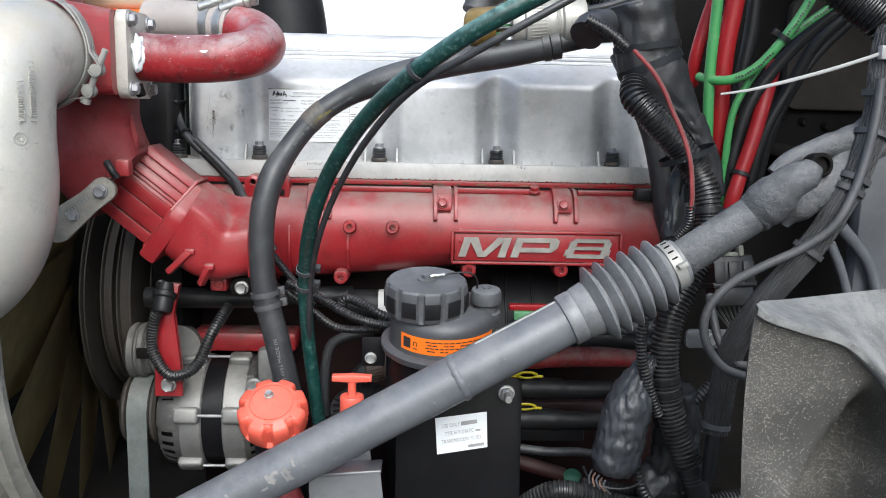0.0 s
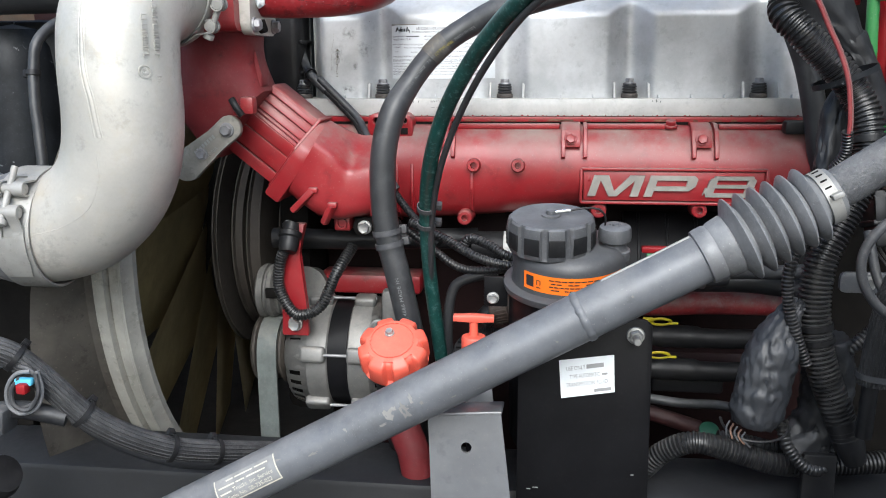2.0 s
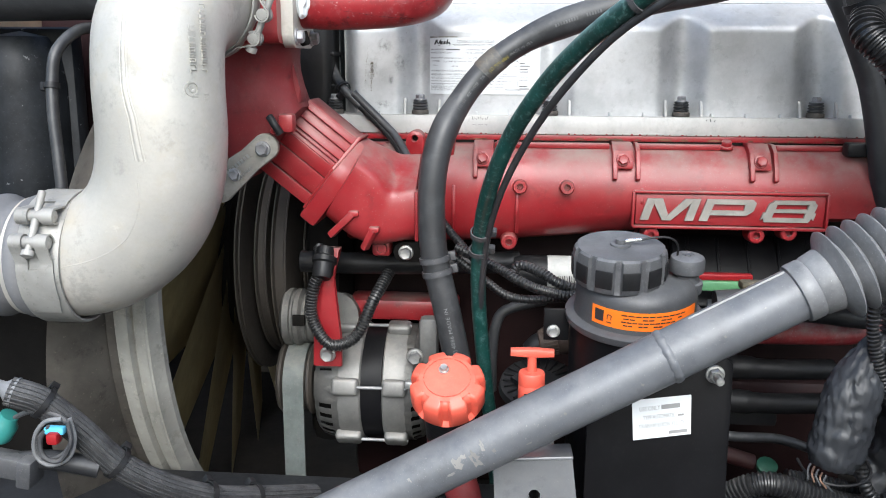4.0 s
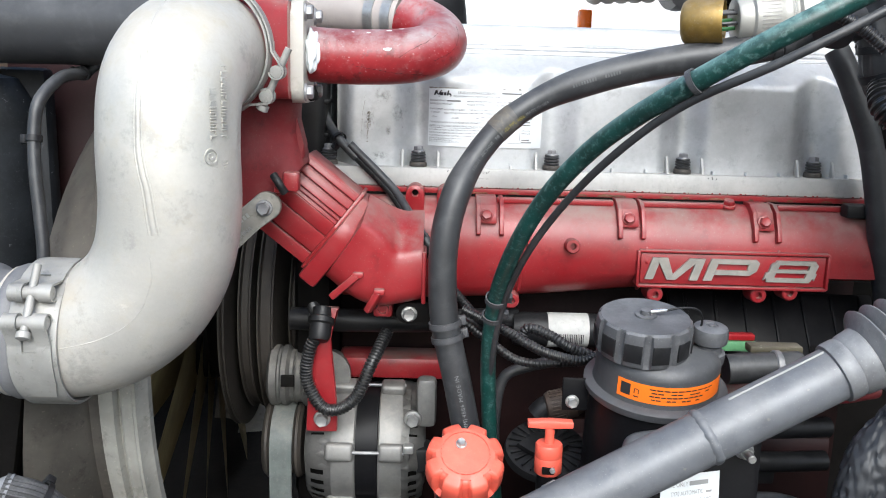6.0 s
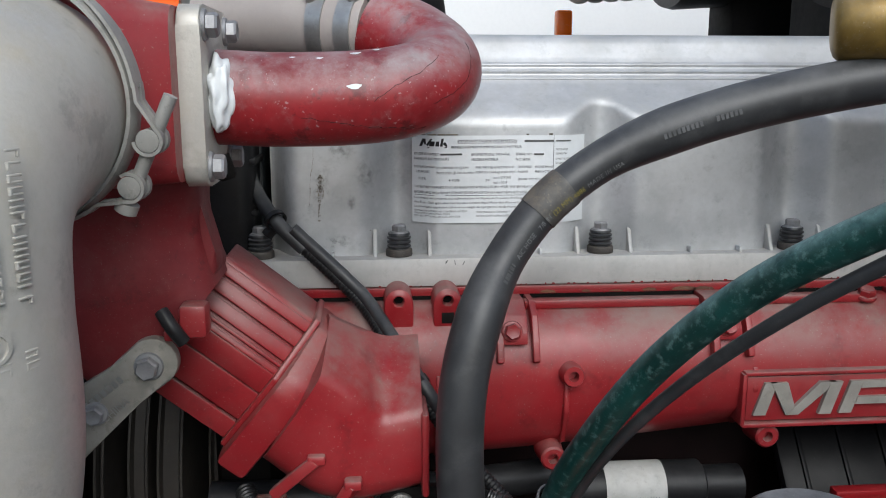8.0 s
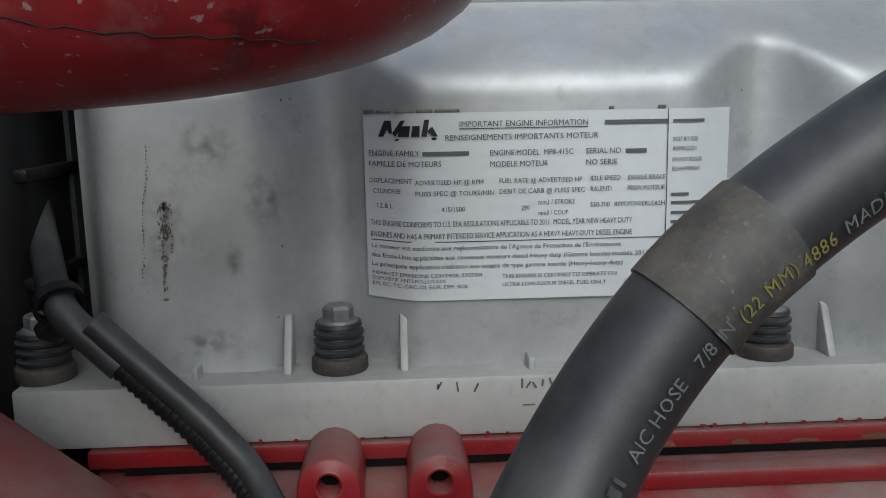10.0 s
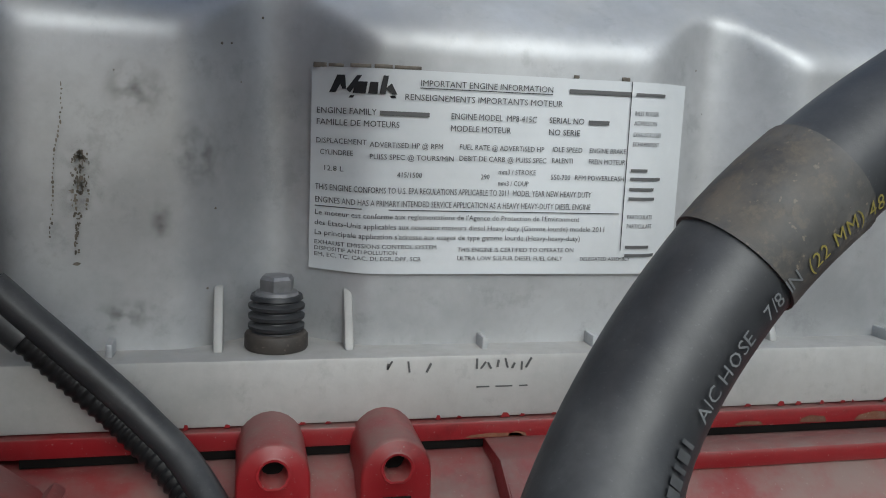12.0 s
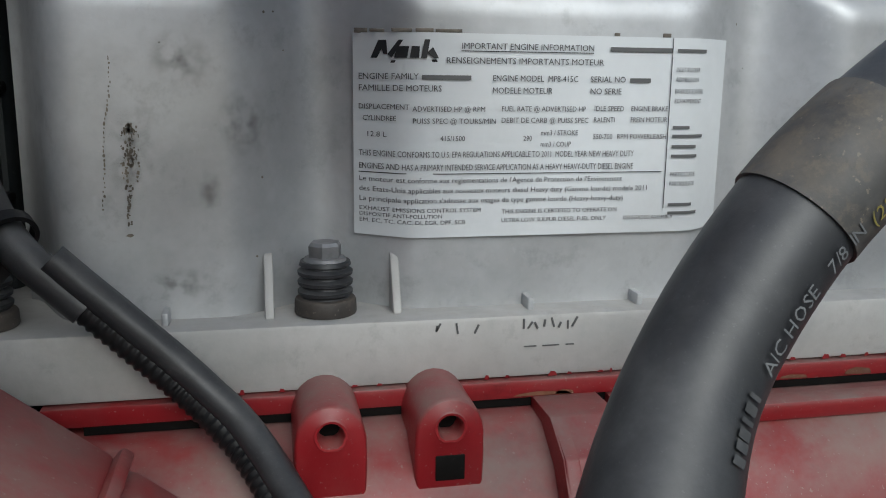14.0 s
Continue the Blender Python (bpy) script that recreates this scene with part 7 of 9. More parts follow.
bm = sweep(bmesh.new(), glide([tuple(along(0.478) + Vector(q)) for q in ((0.055, 0, 0.02), (0.09, 0.004, 0.03), (0.16, 0.03, 0.05), (0.30, 0.08, 0.09))], 0.01), 0.022, 28)
part("column_shaft", bm, SHAFT_ROUGH, steer)
upz = SDIR.cross(Vector((0, -1, 0))).normalized()
upz = -upz if upz.z < 0 else upz
bm = sweep(bmesh.new(), [along(t) + (upz * math.sin(1.42) + Vector((0, -1, 0)) * math.cos(1.42)) * 0.0238 for t in np.linspace(0.03, 0.119, 12)], 0.0012, 8, flat=0.6)
part("paint_stripe", bm, TIE_GREY, steer, "thin white stripe along the tube")
# maker's tag on the tube: pale plate with unreadable bars
tb = SDIR.cross(Vector((0, -1, 0))).normalized()
tq = lambda x, y: (along(-0.398 + x) + (Vector((0, -1, 0)) * math.cos(0.3 + y / 0.024) + (-tb if tb.z < 0 else tb) * math.sin(0.3 + y / 0.024)) * 0.0243)
bm = bmesh.new()
grid = [[bm.verts.new(tq(x, y)) for y in np.linspace(-0.013, 0.013, 7)] for x in (0, 0.07)]
for j in range(6):
    bm.faces.new((grid[0][j], grid[1][j], grid[1][j + 1], grid[0][j + 1]))
tag = part("tag", bm, mat("worn_grey_tag", (0.20, 0.205, 0.21), 0.5, dust=0.3, vary=0.25, stain=0.5, blotch=40), steer, "worn grey tag with pale printed border")
TAG_INK = mat("cream_tag_print", (0.50, 0.475, 0.40), 0.5, vary=0.2, stain=0.3, blotch=60)
tz = lambda x, y: tq(x, y) + (tq(x, y) - along(-0.398 + x)).normalized() * 0.0004
for x0, y0, x1, y1 in ((0.0, -0.013, 0.070, -0.0117), (0.0, -0.0117, 0.0014, 0.013), (0.0686, -0.0117, 0.070, 0.013)):
    bm = bmesh.new()
    n = 6
    low, high = [bm.verts.new(tz(x0, y0 + (y1 - y0) * i / n)) for i in range(n + 1)], [bm.verts.new(tz(x1, y0 + (y1 - y0) * i / n)) for i in range(n + 1)]
    for i in range(n):
        bm.faces.new((low[i], high[i], high[i + 1], low[i + 1]))
    part("border", bm, TAG_INK, tag)
for text, x0, y0, size in (("Trucks, Inc. Service", 0.0185, -0.0035, 0.0058), ("Bulletin No. SB-735-022", 0.004, -0.0098, 0.0058)):
    bm = lay(bmesh.new(), letters(text, size), lambda x, y: tz(x0 + x, y0 + y))
    part("print", bm, TAG_INK, tag)
for x0, x1, y0 in ((0.004, 0.0165, -0.0030), (0.004, 0.022, 0.0030), (0.024, 0.034, 0.0030), (0.036, 0.058, 0.0030), (0.014, 0.022, 0.0080), (0.024, 0.045, 0.0080), (0.047, 0.062, 0.0080)):
    bm = bmesh.new()
    bm.faces.new([bm.verts.new(tz(*q)) for q in ((x0, y0), (x1, y0), (x1, y0 + 0.0015), (x0, y0 + 0.0015))])
    part("print_bar", bm, TAG_INK, tag)
PATCH = mat("scuffed_pale_metal", (0.205, 0.20, 0.192), 0.5, 0.2, dust=0.2, grain=150, bump=0.3, vary=0.3)
for t0, a0, w, h in ((-0.205, 0.15, 0.012, 0.012), (-0.188, 0.05, 0.009, 0.016), (-0.178, 0.35, 0.004, 0.012), (-0.25, 0.4, 0.004, 0.006), (-0.03, -0.2, 0.003, 0.003), (0.05, 0.1, 0.003, 0.002), (-0.197, 0.3, 0.006, 0.004), (-0.17, 0.0, 0.004, 0.005), (-0.215, -0.1, 0.010, 0.003), (-0.14, -0.35, 0.007, 0.0015), (-0.115, -0.55, 0.006, 0.0015), (-0.10, 0.1, 0.003, 0.003), (-0.33, 0.5, 0.02, 0.004), (-0.29, 0.1, 0.012, 0.003), (-0.43, 0.2, 0.015, 0.004), (0.09, 0.4, 0.003, 0.002)):
    bm = bmesh.new()
    upv = (-tb if tb.z < 0 else tb)
    ring = []
    for j in range(14):
        a = 2 * math.pi * j / 14
        q = 0.8 + 0.9 * noise.noise((t0 * 50, math.cos(a) * 2.6, math.sin(a) * 2.6))
        x, th = t0 + w / 2 * math.cos(a) * q, a0 + h / 2 * math.sin(a) * q / 0.0235
        ring.append(bm.verts.new(along(x) + (Vector((0, -1, 0)) * math.cos(th) + upv * math.sin(th)) * 0.0239))
    bm.faces.new(ring)
    part("scuff", bm, PATCH, steer)

# ---- chassis rail ----
bm = bmesh.new()
box(bm, (0.0, -0.185, 1.06), (2.4, 0.11, 0.25), 0.008)
rail = thing("chassis_rail", (0.0, -0.185, 0.5), "black painted steel chassis rail, dusty on top", "chassis rail")
part("rail", bm, mat("dusty_black_rail", (0.016, 0.0165, 0.018), 0.45, 0, spec=0.35, dust=0.45, settle=(0.3, 0.9), dust_col=(0.030, 0.032, 0.037), grain=110, bump=0.2, vary=0.2, blotch=10, stain=0.2), rail)
for x in (-0.9, 0.9):
    bm = bmesh.new()
    box(bm, (x, 0.2, 0.52), (0.25, 1.2, 0.85), 0.02)
    part("cross_member", bm, DARK, rail)
    for y in (-0.25, 0.65):
        bm = bmesh.new()
        box(bm, (x, y, 0.06), (0.3, 0.3, 0.12), 0.02)
        part("stand_foot", bm, DARK, rail)
bm = bmesh.new()
box(bm, (0.0, 0.65, 1.06), (2.4, 0.11, 0.25), 0.008)
part("rail", bm, BLACK_METAL, rail)
bm = bmesh.new()
box(bm, (0.0, 0.24, 1.0), (2.3, 0.75, 0.16), 0.02)
part("engine_mount_beam", bm, DARK, rail)


# ---- wiring trunks beside the cab ----
TR = [(0.2232, -0.135, 1.7409), (0.2134, -0.158, 1.7197), (0.2069, -0.18, 1.699), (0.2214, -0.19, 1.681), (0.2402, -0.19, 1.662), (0.2612, -0.19, 1.642), (0.2794, -0.19, 1.618), (0.291, -0.2, 1.588), (0.29, -0.21, 1.544), (0.268, -0.22, 1.494), (0.249, -0.228, 1.45), (0.246, -0.232, 1.399), (0.258, -0.235, 1.34), (0.287, -0.24, 1.267)]
bm = ribbed(TR, 0.0163, 0.0049, 0.17, 24)
trunk = thing("wiring_trunk", TR[-1], "thick ribbed black wiring conduit held by cable ties", "wiring harness")
part("conduit", bm, LOOM, trunk)
tpath = glide(TR, 0.005)
for q in [(0.295, -0.2, 1.572), (0.247, -0.232, 1.384), (0.252, -0.232, 1.372)]:
    tie(trunk, tpath, near_i(tpath, q), 0.0163, PLASTIC, 0.006, (-0.3, -1))
bm = bmesh.new()
lathe(bm, [(0.0160, -0.02), (0.0165, -0.015), (0.0150, 0.012), (0.0110, 0.03)], axis_frame(TR[-1], Vector(TR[-1]) - Vector(TR[-2])), 28)
part("end_sleeve", bm, PLASTIC, trunk)
TP = [(0.2156, -0.15, 1.805), (0.2209, -0.15, 1.781), (0.2248, -0.15, 1.76), (0.2301, -0.15, 1.736), (0.2489, -0.15, 1.708), (0.2738, -0.15, 1.677), (0.2928, -0.15, 1.651), (0.291, -0.15, 1.628), (0.276, -0.15, 1.596), (0.27, -0.16, 1.536)]


def wrinkled(path, radii, seg, depth, flat=1.0, busy=3.4):
    """A bundle wound in tape: lengthwise creases and slack folds."""
    bm = sweep(bmesh.new(), path, radii, seg, flat=flat)
    bm.verts.ensure_lookup_table()
    for i, v in enumerate(bm.verts):
        k, a = i // seg, 2 * math.pi * (i % seg) / seg
        c = path[min(k, len(path) - 1)]
        out = (v.co - c).normalized()
        crease = abs(noise.noise(Vector((busy * math.cos(a), busy * math.sin(a), k * 0.05 * busy + a * 0.6))))
        slack = noise.noise(Vector((1.1 * math.cos(a), 1.1 * math.sin(a), k * 0.30)))
        v.co += out * depth * (0.6 - 2.2 * crease + 0.7 * slack)
    return bm


ppath = glide(TP, 0.005)
prad = [0.0365 - 0.0215 * ramp01(0.068, 0.150, 1.80 - p.z) for p in ppath]
taped = thing("taped_harness", TP[-1], "bundle of wires wrapped in wrinkled black cloth tape", "wiring harness")
part("tape_wrap", wrinkled(ppath, prad, 44, 0.0032, 0.8), TAPE, taped, sharp=80)
spur = glide([(0.282, -0.15, 1.676), (0.296, -0.148, 1.648), (0.309, -0.145, 1.618), (0.318, -0.14, 1.585)], 0.005)
part("tape_spur", wrinkled(spur, [0.015] * len(spur), 30, 0.0022), TAPE, taped, sharp=80)
for q, w in (((0.2264, -0.15, 1.7545), 0.0075), ((0.2302, -0.15, 1.7344), 0.0085)):
    tie(taped, ppath, near_i(ppath, q), 0.0375, SCRATCHED, w, (-1.0, -0.40), 0.82)
# the strap that holds the conduit to the taped spur
mid = Vector((0.2699, -0.184, 1.6351))
tie(taped, [mid + Vector((-0.0125, 0, 0.033)) * k for k in (1, 0, -1)], 1, 0.0315, SCRATCHED, 0.0058, (-0.1, -1.0), 0.88)
WR = [(0.148, -0.185, 1.781), (0.17, -0.19, 1.769), (0.192, -0.195, 1.751)]
bm = ribbed(WR, 0.0068, 0.0036, 0.14, 12)
part("branch_conduit", bm, LOOM, taped)
for off, r, m_ in ((0.0, 0.0021, mat("faded_red_wire", (0.21, 0.025, 0.028), 0.5, 0, dust=0.35, dust_col=(0.30, 0.20, 0.19), vary=0.2, bump=0.1, grain=200)), (0.0034, 0.0012, mat("dull_pink_wire", (0.16, 0.075, 0.072), 0.5, vary=0.1, bump=0))):
    pts = [(x + off, y - 0.003 + off, z) for x, y, z in [(0.1905, -0.225, 1.747), (0.2022, -0.225, 1.736), (0.2133, -0.225, 1.724), (0.2262, -0.225, 1.705), (0.2364, -0.225, 1.684), (0.2465, -0.225, 1.665), (0.2551, -0.225, 1.645), (0.2607, -0.225, 1.624), (0.2642, -0.225, 1.595), (0.2645, -0.224, 1.578)]]
    bm = tube(pts, r, 0.006, 10)
    part("wire", bm, m_, taped)
WB = [(0.264, -0.225, 1.583), (0.267, -0.215, 1.561), (0.261, -0.2, 1.542)]
bm = ribbed(WB, 0.0058, 0.0036, 0.15, 12)
part("branch_conduit", bm, LOOM, taped)
TT = [(0.239, -0.245, 1.48), (0.22, -0.25, 1.469), (0.212, -0.252, 1.443), (0.215, -0.252, 1.411), (0.225, -0.252, 1.379), (0.237, -0.25, 1.349)]
bm = ribbed(TT, 0.0062, 0.0040, 0.16, 12)
single("thin_conduit", bm, LOOM, TT[-1], "thin ribbed black conduit looped beside the trunk", "conduit")
for name, line, r, m_, cat, lab in (
        ("green_air_tube", [(0.335, -0.06, 1.861), (0.336, -0.055, 1.807), (0.335, -0.05, 1.731), (0.34, -0.045, 1.649), (0.348, -0.03, 1.585), (0.356, -0.015, 1.53)], 0.0069, GREEN, "air line", "bright green nylon air line beside the cab"),
        ("red_air_tube", [(0.372, -0.03, 1.866), (0.367, -0.03, 1.818), (0.359, -0.03, 1.747), (0.359, -0.03, 1.66), (0.364, -0.02, 1.584), (0.368, -0.01, 1.529)], 0.0120, RED_TUBE, "air line", "thick red nylon air line"),
        ("red_air_tube", [(0.35, -0.02, 1.846), (0.335, -0.02, 1.797), (0.325, -0.02, 1.753), (0.325, -0.01, 1.717)], 0.0085, RED_TUBE, "air line", "red air line curving behind the harness"),
        ("red_air_tube", [(0.382, -0.02, 1.678), (0.365, -0.03, 1.656), (0.358, -0.03, 1.626)], 0.0065, RED_TUBE, "air line", "red air line curving behind the harness"),
        ("green_air_tube", [(0.445, -0.1, 1.845), (0.432, -0.095, 1.812), (0.411, -0.09, 1.776), (0.386, -0.08, 1.742), (0.36, -0.07, 1.725), (0.338, -0.055, 1.723), (0.327, -0.03, 1.728)], 0.0060, GREEN, "air line", "bright green air line bending round the others"),
        ("green_air_tube", [(0.482, -0.09, 1.834), (0.466, -0.085, 1.814), (0.429, -0.08, 1.784), (0.4, -0.07, 1.753), (0.38, -0.06, 1.718), (0.366, -0.055, 1.678), (0.363, -0.05, 1.609), (0.365, -0.04, 1.549), (0.368, -0.03, 1.521)], 0.0047, GREEN, "air line", "slim bright green air line"),
        ("black_air_tube", [(0.494, -0.07, 1.82), (0.459, -0.06, 1.789), (0.424, -0.05, 1.747), (0.391, -0.05, 1.697), (0.377, -0.05, 1.646), (0.371, -0.05, 1.602), (0.375, -0.03, 1.532)], 0.0080, PLASTIC, "air line", "black rubber air line with faded print"),
        ("black_air_tube", [(0.54, -0.02, 1.83), (0.491, -0.01, 1.78), (0.463, 0, 1.721), (0.433, 0, 1.66), (0.419, 0, 1.599), (0.416, 0.01, 1.535)], 0.0080, PLASTIC, "air line", "black rubber air line in shade"),
        ("black_air_tube", [(0.583, 0.02, 1.843), (0.52, 0.02, 1.782), (0.486, 0.02, 1.737), (0.453, 0.02, 1.667), (0.443, 0.03, 1.597), (0.441, 0.04, 1.531)], 0.0070, PLASTIC, "air line", "black rubber air line in shade"),
        ("black_air_tube", [(0.406, 0, 1.843), (0.403, 0, 1.786), (0.395, 0, 1.727), (0.39, 0, 1.667), (0.393, 0.01, 1.59), (0.4, 0.03, 1.524)], 0.0100, PLASTIC, "air line", "black rubber air line in shade"),
        ("red_air_tube", [(0.426, -0.03, 1.748), (0.408, -0.05, 1.697), (0.392, -0.06, 1.643), (0.38, -0.065, 1.607), (0.369, -0.07, 1.571), (0.367, -0.06, 1.533)], 0.0095, RED_TUBE, "air line", "thick red nylon air line with a black tie")):
    bm = tube(line, r, 0.008, 18)
    ln = single(name, bm, m_, line[-1], lab, cat, group="air lines beside the cab")
    if "slim" in lab or "round the others" in lab:
        # faded black dashes of print along the tube
        lp = glide(line, 0.005)
        for j in range(34):
            w = 0.0012 + 0.0016 * abs(math.sin(j * 2.3))
            bm = on_tube(bmesh.new(), ([Vector(q) for q in ((0, 0, 0), (w, 0, 0), (w, 0.0026, 0), (0, 0.0026, 0))], [(0, 1, 2, 3)]), lp, 0.012 + 0.0036 * j + (0.02 if j > 18 else 0), r + 0.0001, -0.35 + 0.1 * math.sin(j * 1.1))
            part("print_bar", bm, INK, ln)
    if "tie" in lab:
        lp = glide(line, 0.005)
        tie(ln, lp, near_i(lp, line[3]), r + 0.001, PLASTIC, 0.005, (-1, -0.5))
    if "round the others" in lab:
        lp = glide(line, 0.005)
        tie(ln, lp, near_i(lp, line[2]), r + 0.002, PLASTIC, 0.006, (1, -0.5))
ZT = [(0.262, -0.3, 1.702), (0.292, -0.3, 1.707), (0.331, -0.3, 1.717), (0.375, -0.3, 1.73), (0.419, -0.3, 1.745)]
zp = glide(ZT, 0.01)
bm = sweep(bmesh.new(), zp, [0.0011 + 0.0008 * ramp01(0.0, 0.35, i / len(zp)) for i in range(len(zp))], 12, flat=0.4)
zt = single("white_cable_tie", bm, TIE_GREY, ZT[-1], "long loose end of a white cable tie", "cable tie")
bm = bmesh.new()
box(bm, Vector(ZT[-1]) + Vector((0.004, 0, 0.001)), (0.012, 0.010, 0.014), 0.002)
part("head", bm, TIE_GREY, zt)
BR = [(0.448, -0.27, 1.789), (0.431, -0.285, 1.754), (0.426, -0.29, 1.687), (0.406, -0.3, 1.624), (0.37, -0.3, 1.554), (0.329, -0.29, 1.492), (0.305, -0.275, 1.435), (0.299, -0.265, 1.365), (0.296, -0.265, 1.335)]
BRAID = mat("braided_sleeve", (0.022, 0.022, 0.0235), 0.42, 0, dust=0.42, settle=(0.1, 0.95), dust_col=(0.20, 0.20, 0.20), grain=420, bump=1.0, bump_dist=0.001, vary=0.4, blotch=30)
bp_ = glide(BR, 0.006)
bm = sweep(bmesh.new(), bp_, [0.0140 * (1 + 0.04 * math.sin(i * 0.6)) for i in range(len(bp_))], 18, flat=0.8)
braid = thing("braided_loom", BR[-1], "cable bundle in a grey-black braided sleeve with ties", "wiring harness")
part("sleeve", bm, BRAID, braid)
fr = frames_of(bp_)
for j in range(14):
    a = -1.43 + 0.22 * j
    line = [p + (u * math.cos(a) * 0.8 + s * math.sin(a)) * (0.0139 + 0.0005 * math.sin(2.1 * i + math.pi * (j % 2))) for i, (p, (d, s, u)) in enumerate(zip(bp_, fr))]
    bm = sweep(bmesh.new(), line, 0.0010, 6)
    part("braid_strand", bm, BRAID, braid)
for q in [(0.428, -0.29, 1.706), (0.419, -0.295, 1.667), (0.404, -0.3, 1.619), (0.399, -0.3, 1.61), (0.365, -0.3, 1.548), (0.302, -0.265, 1.345)]:
    tie(braid, bp_, near_i(bp_, q), 0.0150, BOOT, 0.006, (-0.2, -1))
bm = tube([(0.296, -0.265, 1.339), (0.295, -0.265, 1.312), (0.294, -0.265, 1.279)], 0.008, 0.006, 14)
part("cable", bm, PLASTIC, braid)
LP = [(0.417, -0.31, 1.72), (0.412, -0.315, 1.676), (0.399, -0.32, 1.62), (0.378, -0.325, 1.578), (0.349, -0.32, 1.552), (0.313, -0.315, 1.532), (0.282, -0.31, 1.511), (0.262, -0.31, 1.484), (0.262, -0.31, 1.454), (0.281, -0.315, 1.426), (0.312, -0.32, 1.417), (0.359, -0.3, 1.411)]
bm = tube(LP, 0.0046, 0.006, 12)
single("grey_cable", bm, BOOT, LP[5], "grey rubber cable looping in front of the harness", "cable")
L2 = [(0.284, -0.25, 1.488), (0.286, -0.26, 1.469), (0.291, -0.27, 1.443), (0.306, -0.28, 1.421), (0.334, -0.28, 1.415)]
bm = tube(L2, 0.0046, 0.006, 12)
single("grey_cable", bm, BOOT, L2[0], "grey rubber cable looping in front of the harness", "cable")
# connector block with wires
LATCH = mat("grey_green_latch", (0.17, 0.175, 0.14), 0.5, 0, dust=0.3, vary=0.2, bump=0.1)
cb = thing("connector_block", (0.33, -0.2, 1.465), "square black multi-pin connector with a bare wire fan", "connector")
CONN = mat("dark_connector_plastic", (0.013, 0.0135, 0.0145), 0.42, 0, spec=0.4, dust=0.2, settle=(0.2, 0.9), dust_col=(0.10, 0.10, 0.105), grain=180, bump=0.15, vary=0.25, blotch=30)
cm = Matrix.Translation((0.322, -0.2, 1.500)) @ Matrix.Rotation(radians(-4), 4, "Y") @ Matrix.Rotation(radians(-14), 4, "X")
bm = bmesh.new()
box(bm, (0, 0, 0.004), (0.046, 0.040, 0.034), 0.002, cm)
body = part("body", bm, CONN, cb)
bm = bmesh.new()
box(bm, (0, 0.001, -0.025), (0.044, 0.036, 0.022), 0.002, cm)
part("lower_half", bm, CONN, cb)
bm = bmesh.new()
box(bm, (0, 0, -0.0115), (0.050, 0.044, 0.006), 0.0012, cm)
part("lip", bm, CONN, cb)
for x in (-0.0165, 0.0, 0.0165):
    bm = bmesh.new()
    box(bm, (x, -0.0215, 0.002), (0.0125, 0.003, 0.024), 0.0008, cm)
    part("front_panel", bm, CONN, body)
for x in (-0.0105, 0.0105):
    bm = bmesh.new()
    box(bm, (x * 0.85, -0.018, 0.026), (0.006, 0.012, 0.012), 0.001, cm)
    part("latch_post", bm, LATCH, body)
bm = bmesh.new()
box(bm, (0, -0.016, 0.0225), (0.022, 0.010, 0.005), 0.001, cm)
part("latch", bm, LATCH, body, "grey-green latch")
for i in range(7):
    x = 0.304 + 0.006 * i
    bm = tube([(x, -0.2, 1.478), (x + 0.004, -0.2, 1.462), (0.334 + 0.002 * i, -0.205, 1.43)], 0.0014, 0.006, 6)
    part("wire", bm, BAND if i % 2 else RUBBER, cb)
sb = thing("slotted_bracket", (0.31, -0.2, 1.41), "grey slotted steel bracket with a bolt", "bracket")
bm = bmesh.new()
slab(bm, round_rect(0.070, 0.022, 0.006, 4), 0.006, Matrix.Translation((0.313, -0.197, 1.424)) @ Matrix.Rotation(radians(90), 4, "X"), 0.001)
part("strip", bm, SHAFT, sb)
bm = bmesh.new()
slab(bm, round_rect(0.022, 0.009, 0.0044, 5), 0.002, Matrix.Translation((0.328, -0.2025, 1.424)) @ Matrix.Rotation(radians(90), 4, "X"))
part("slot", bm, DARK, sb)
hexbolt(sb, (0.305, -0.2035, 1.424), (0, -1, 0), 0.012, STEEL)
# loose tape sleeve with cut wires
SV = [(0.230, -0.232, 1.412), (0.216, -0.238, 1.387), (0.203, -0.247, 1.352), (0.196, -0.25, 1.318), (0.189, -0.25, 1.281)]
vp = glide(SV, 0.003)
bm = wrinkled(vp, [0.010 + 0.0165 * ramp01(0, 22, i) - 0.007 * ramp01(len(vp) - 6, len(vp), i) for i in range(len(vp))], 64, 0.0030, 0.85, 5.2)
sv = thing("tape_sleeve", SV[-1], "loose wrinkled black tape sleeve with cut wire ends", "wiring harness")
# blue-grey in the colour stands for daylight on upper and front faces
part("sleeve", bm, mat("lit_blue_black_tape", (0.028, 0.030, 0.0345), 0.44, 0, spec=0.5, dust=0.2, settle=(-0.4, 0.9), haze=0.3, patchy=0.0, dust_col=(0.075, 0.079, 0.090), grain=260, bump=0.25, vary=0.1, blotch=14, stain=0.0, specks_on=0.2), sv, sharp=80)
for i in range(5):
    q = Vector(SV[-1]) + Vector((-0.028 + 0.004 * i, -0.022, 0.012 - 0.003 * i))
    bm = tube([q, q + Vector((-0.004, -0.006, -0.004)), q + Vector((-0.004 + 0.002 * i, -0.009, -0.012))], 0.0011, 0.003, 6)
    part("wire_end", bm, COPPER if i % 2 else RUBBER, sv)
bm = sweep(bmesh.new(), [Vector(SV[-1]) + Vector((0.033 * math.cos(a), 0.0, 0.012 * math.sin(a) + 0.006)) + Vector((0, -0.030 * abs(math.sin(a)) ** 0.5, 0)) for a in np.linspace(math.pi, 2 * math.pi, 20)], 0.0015, 8)
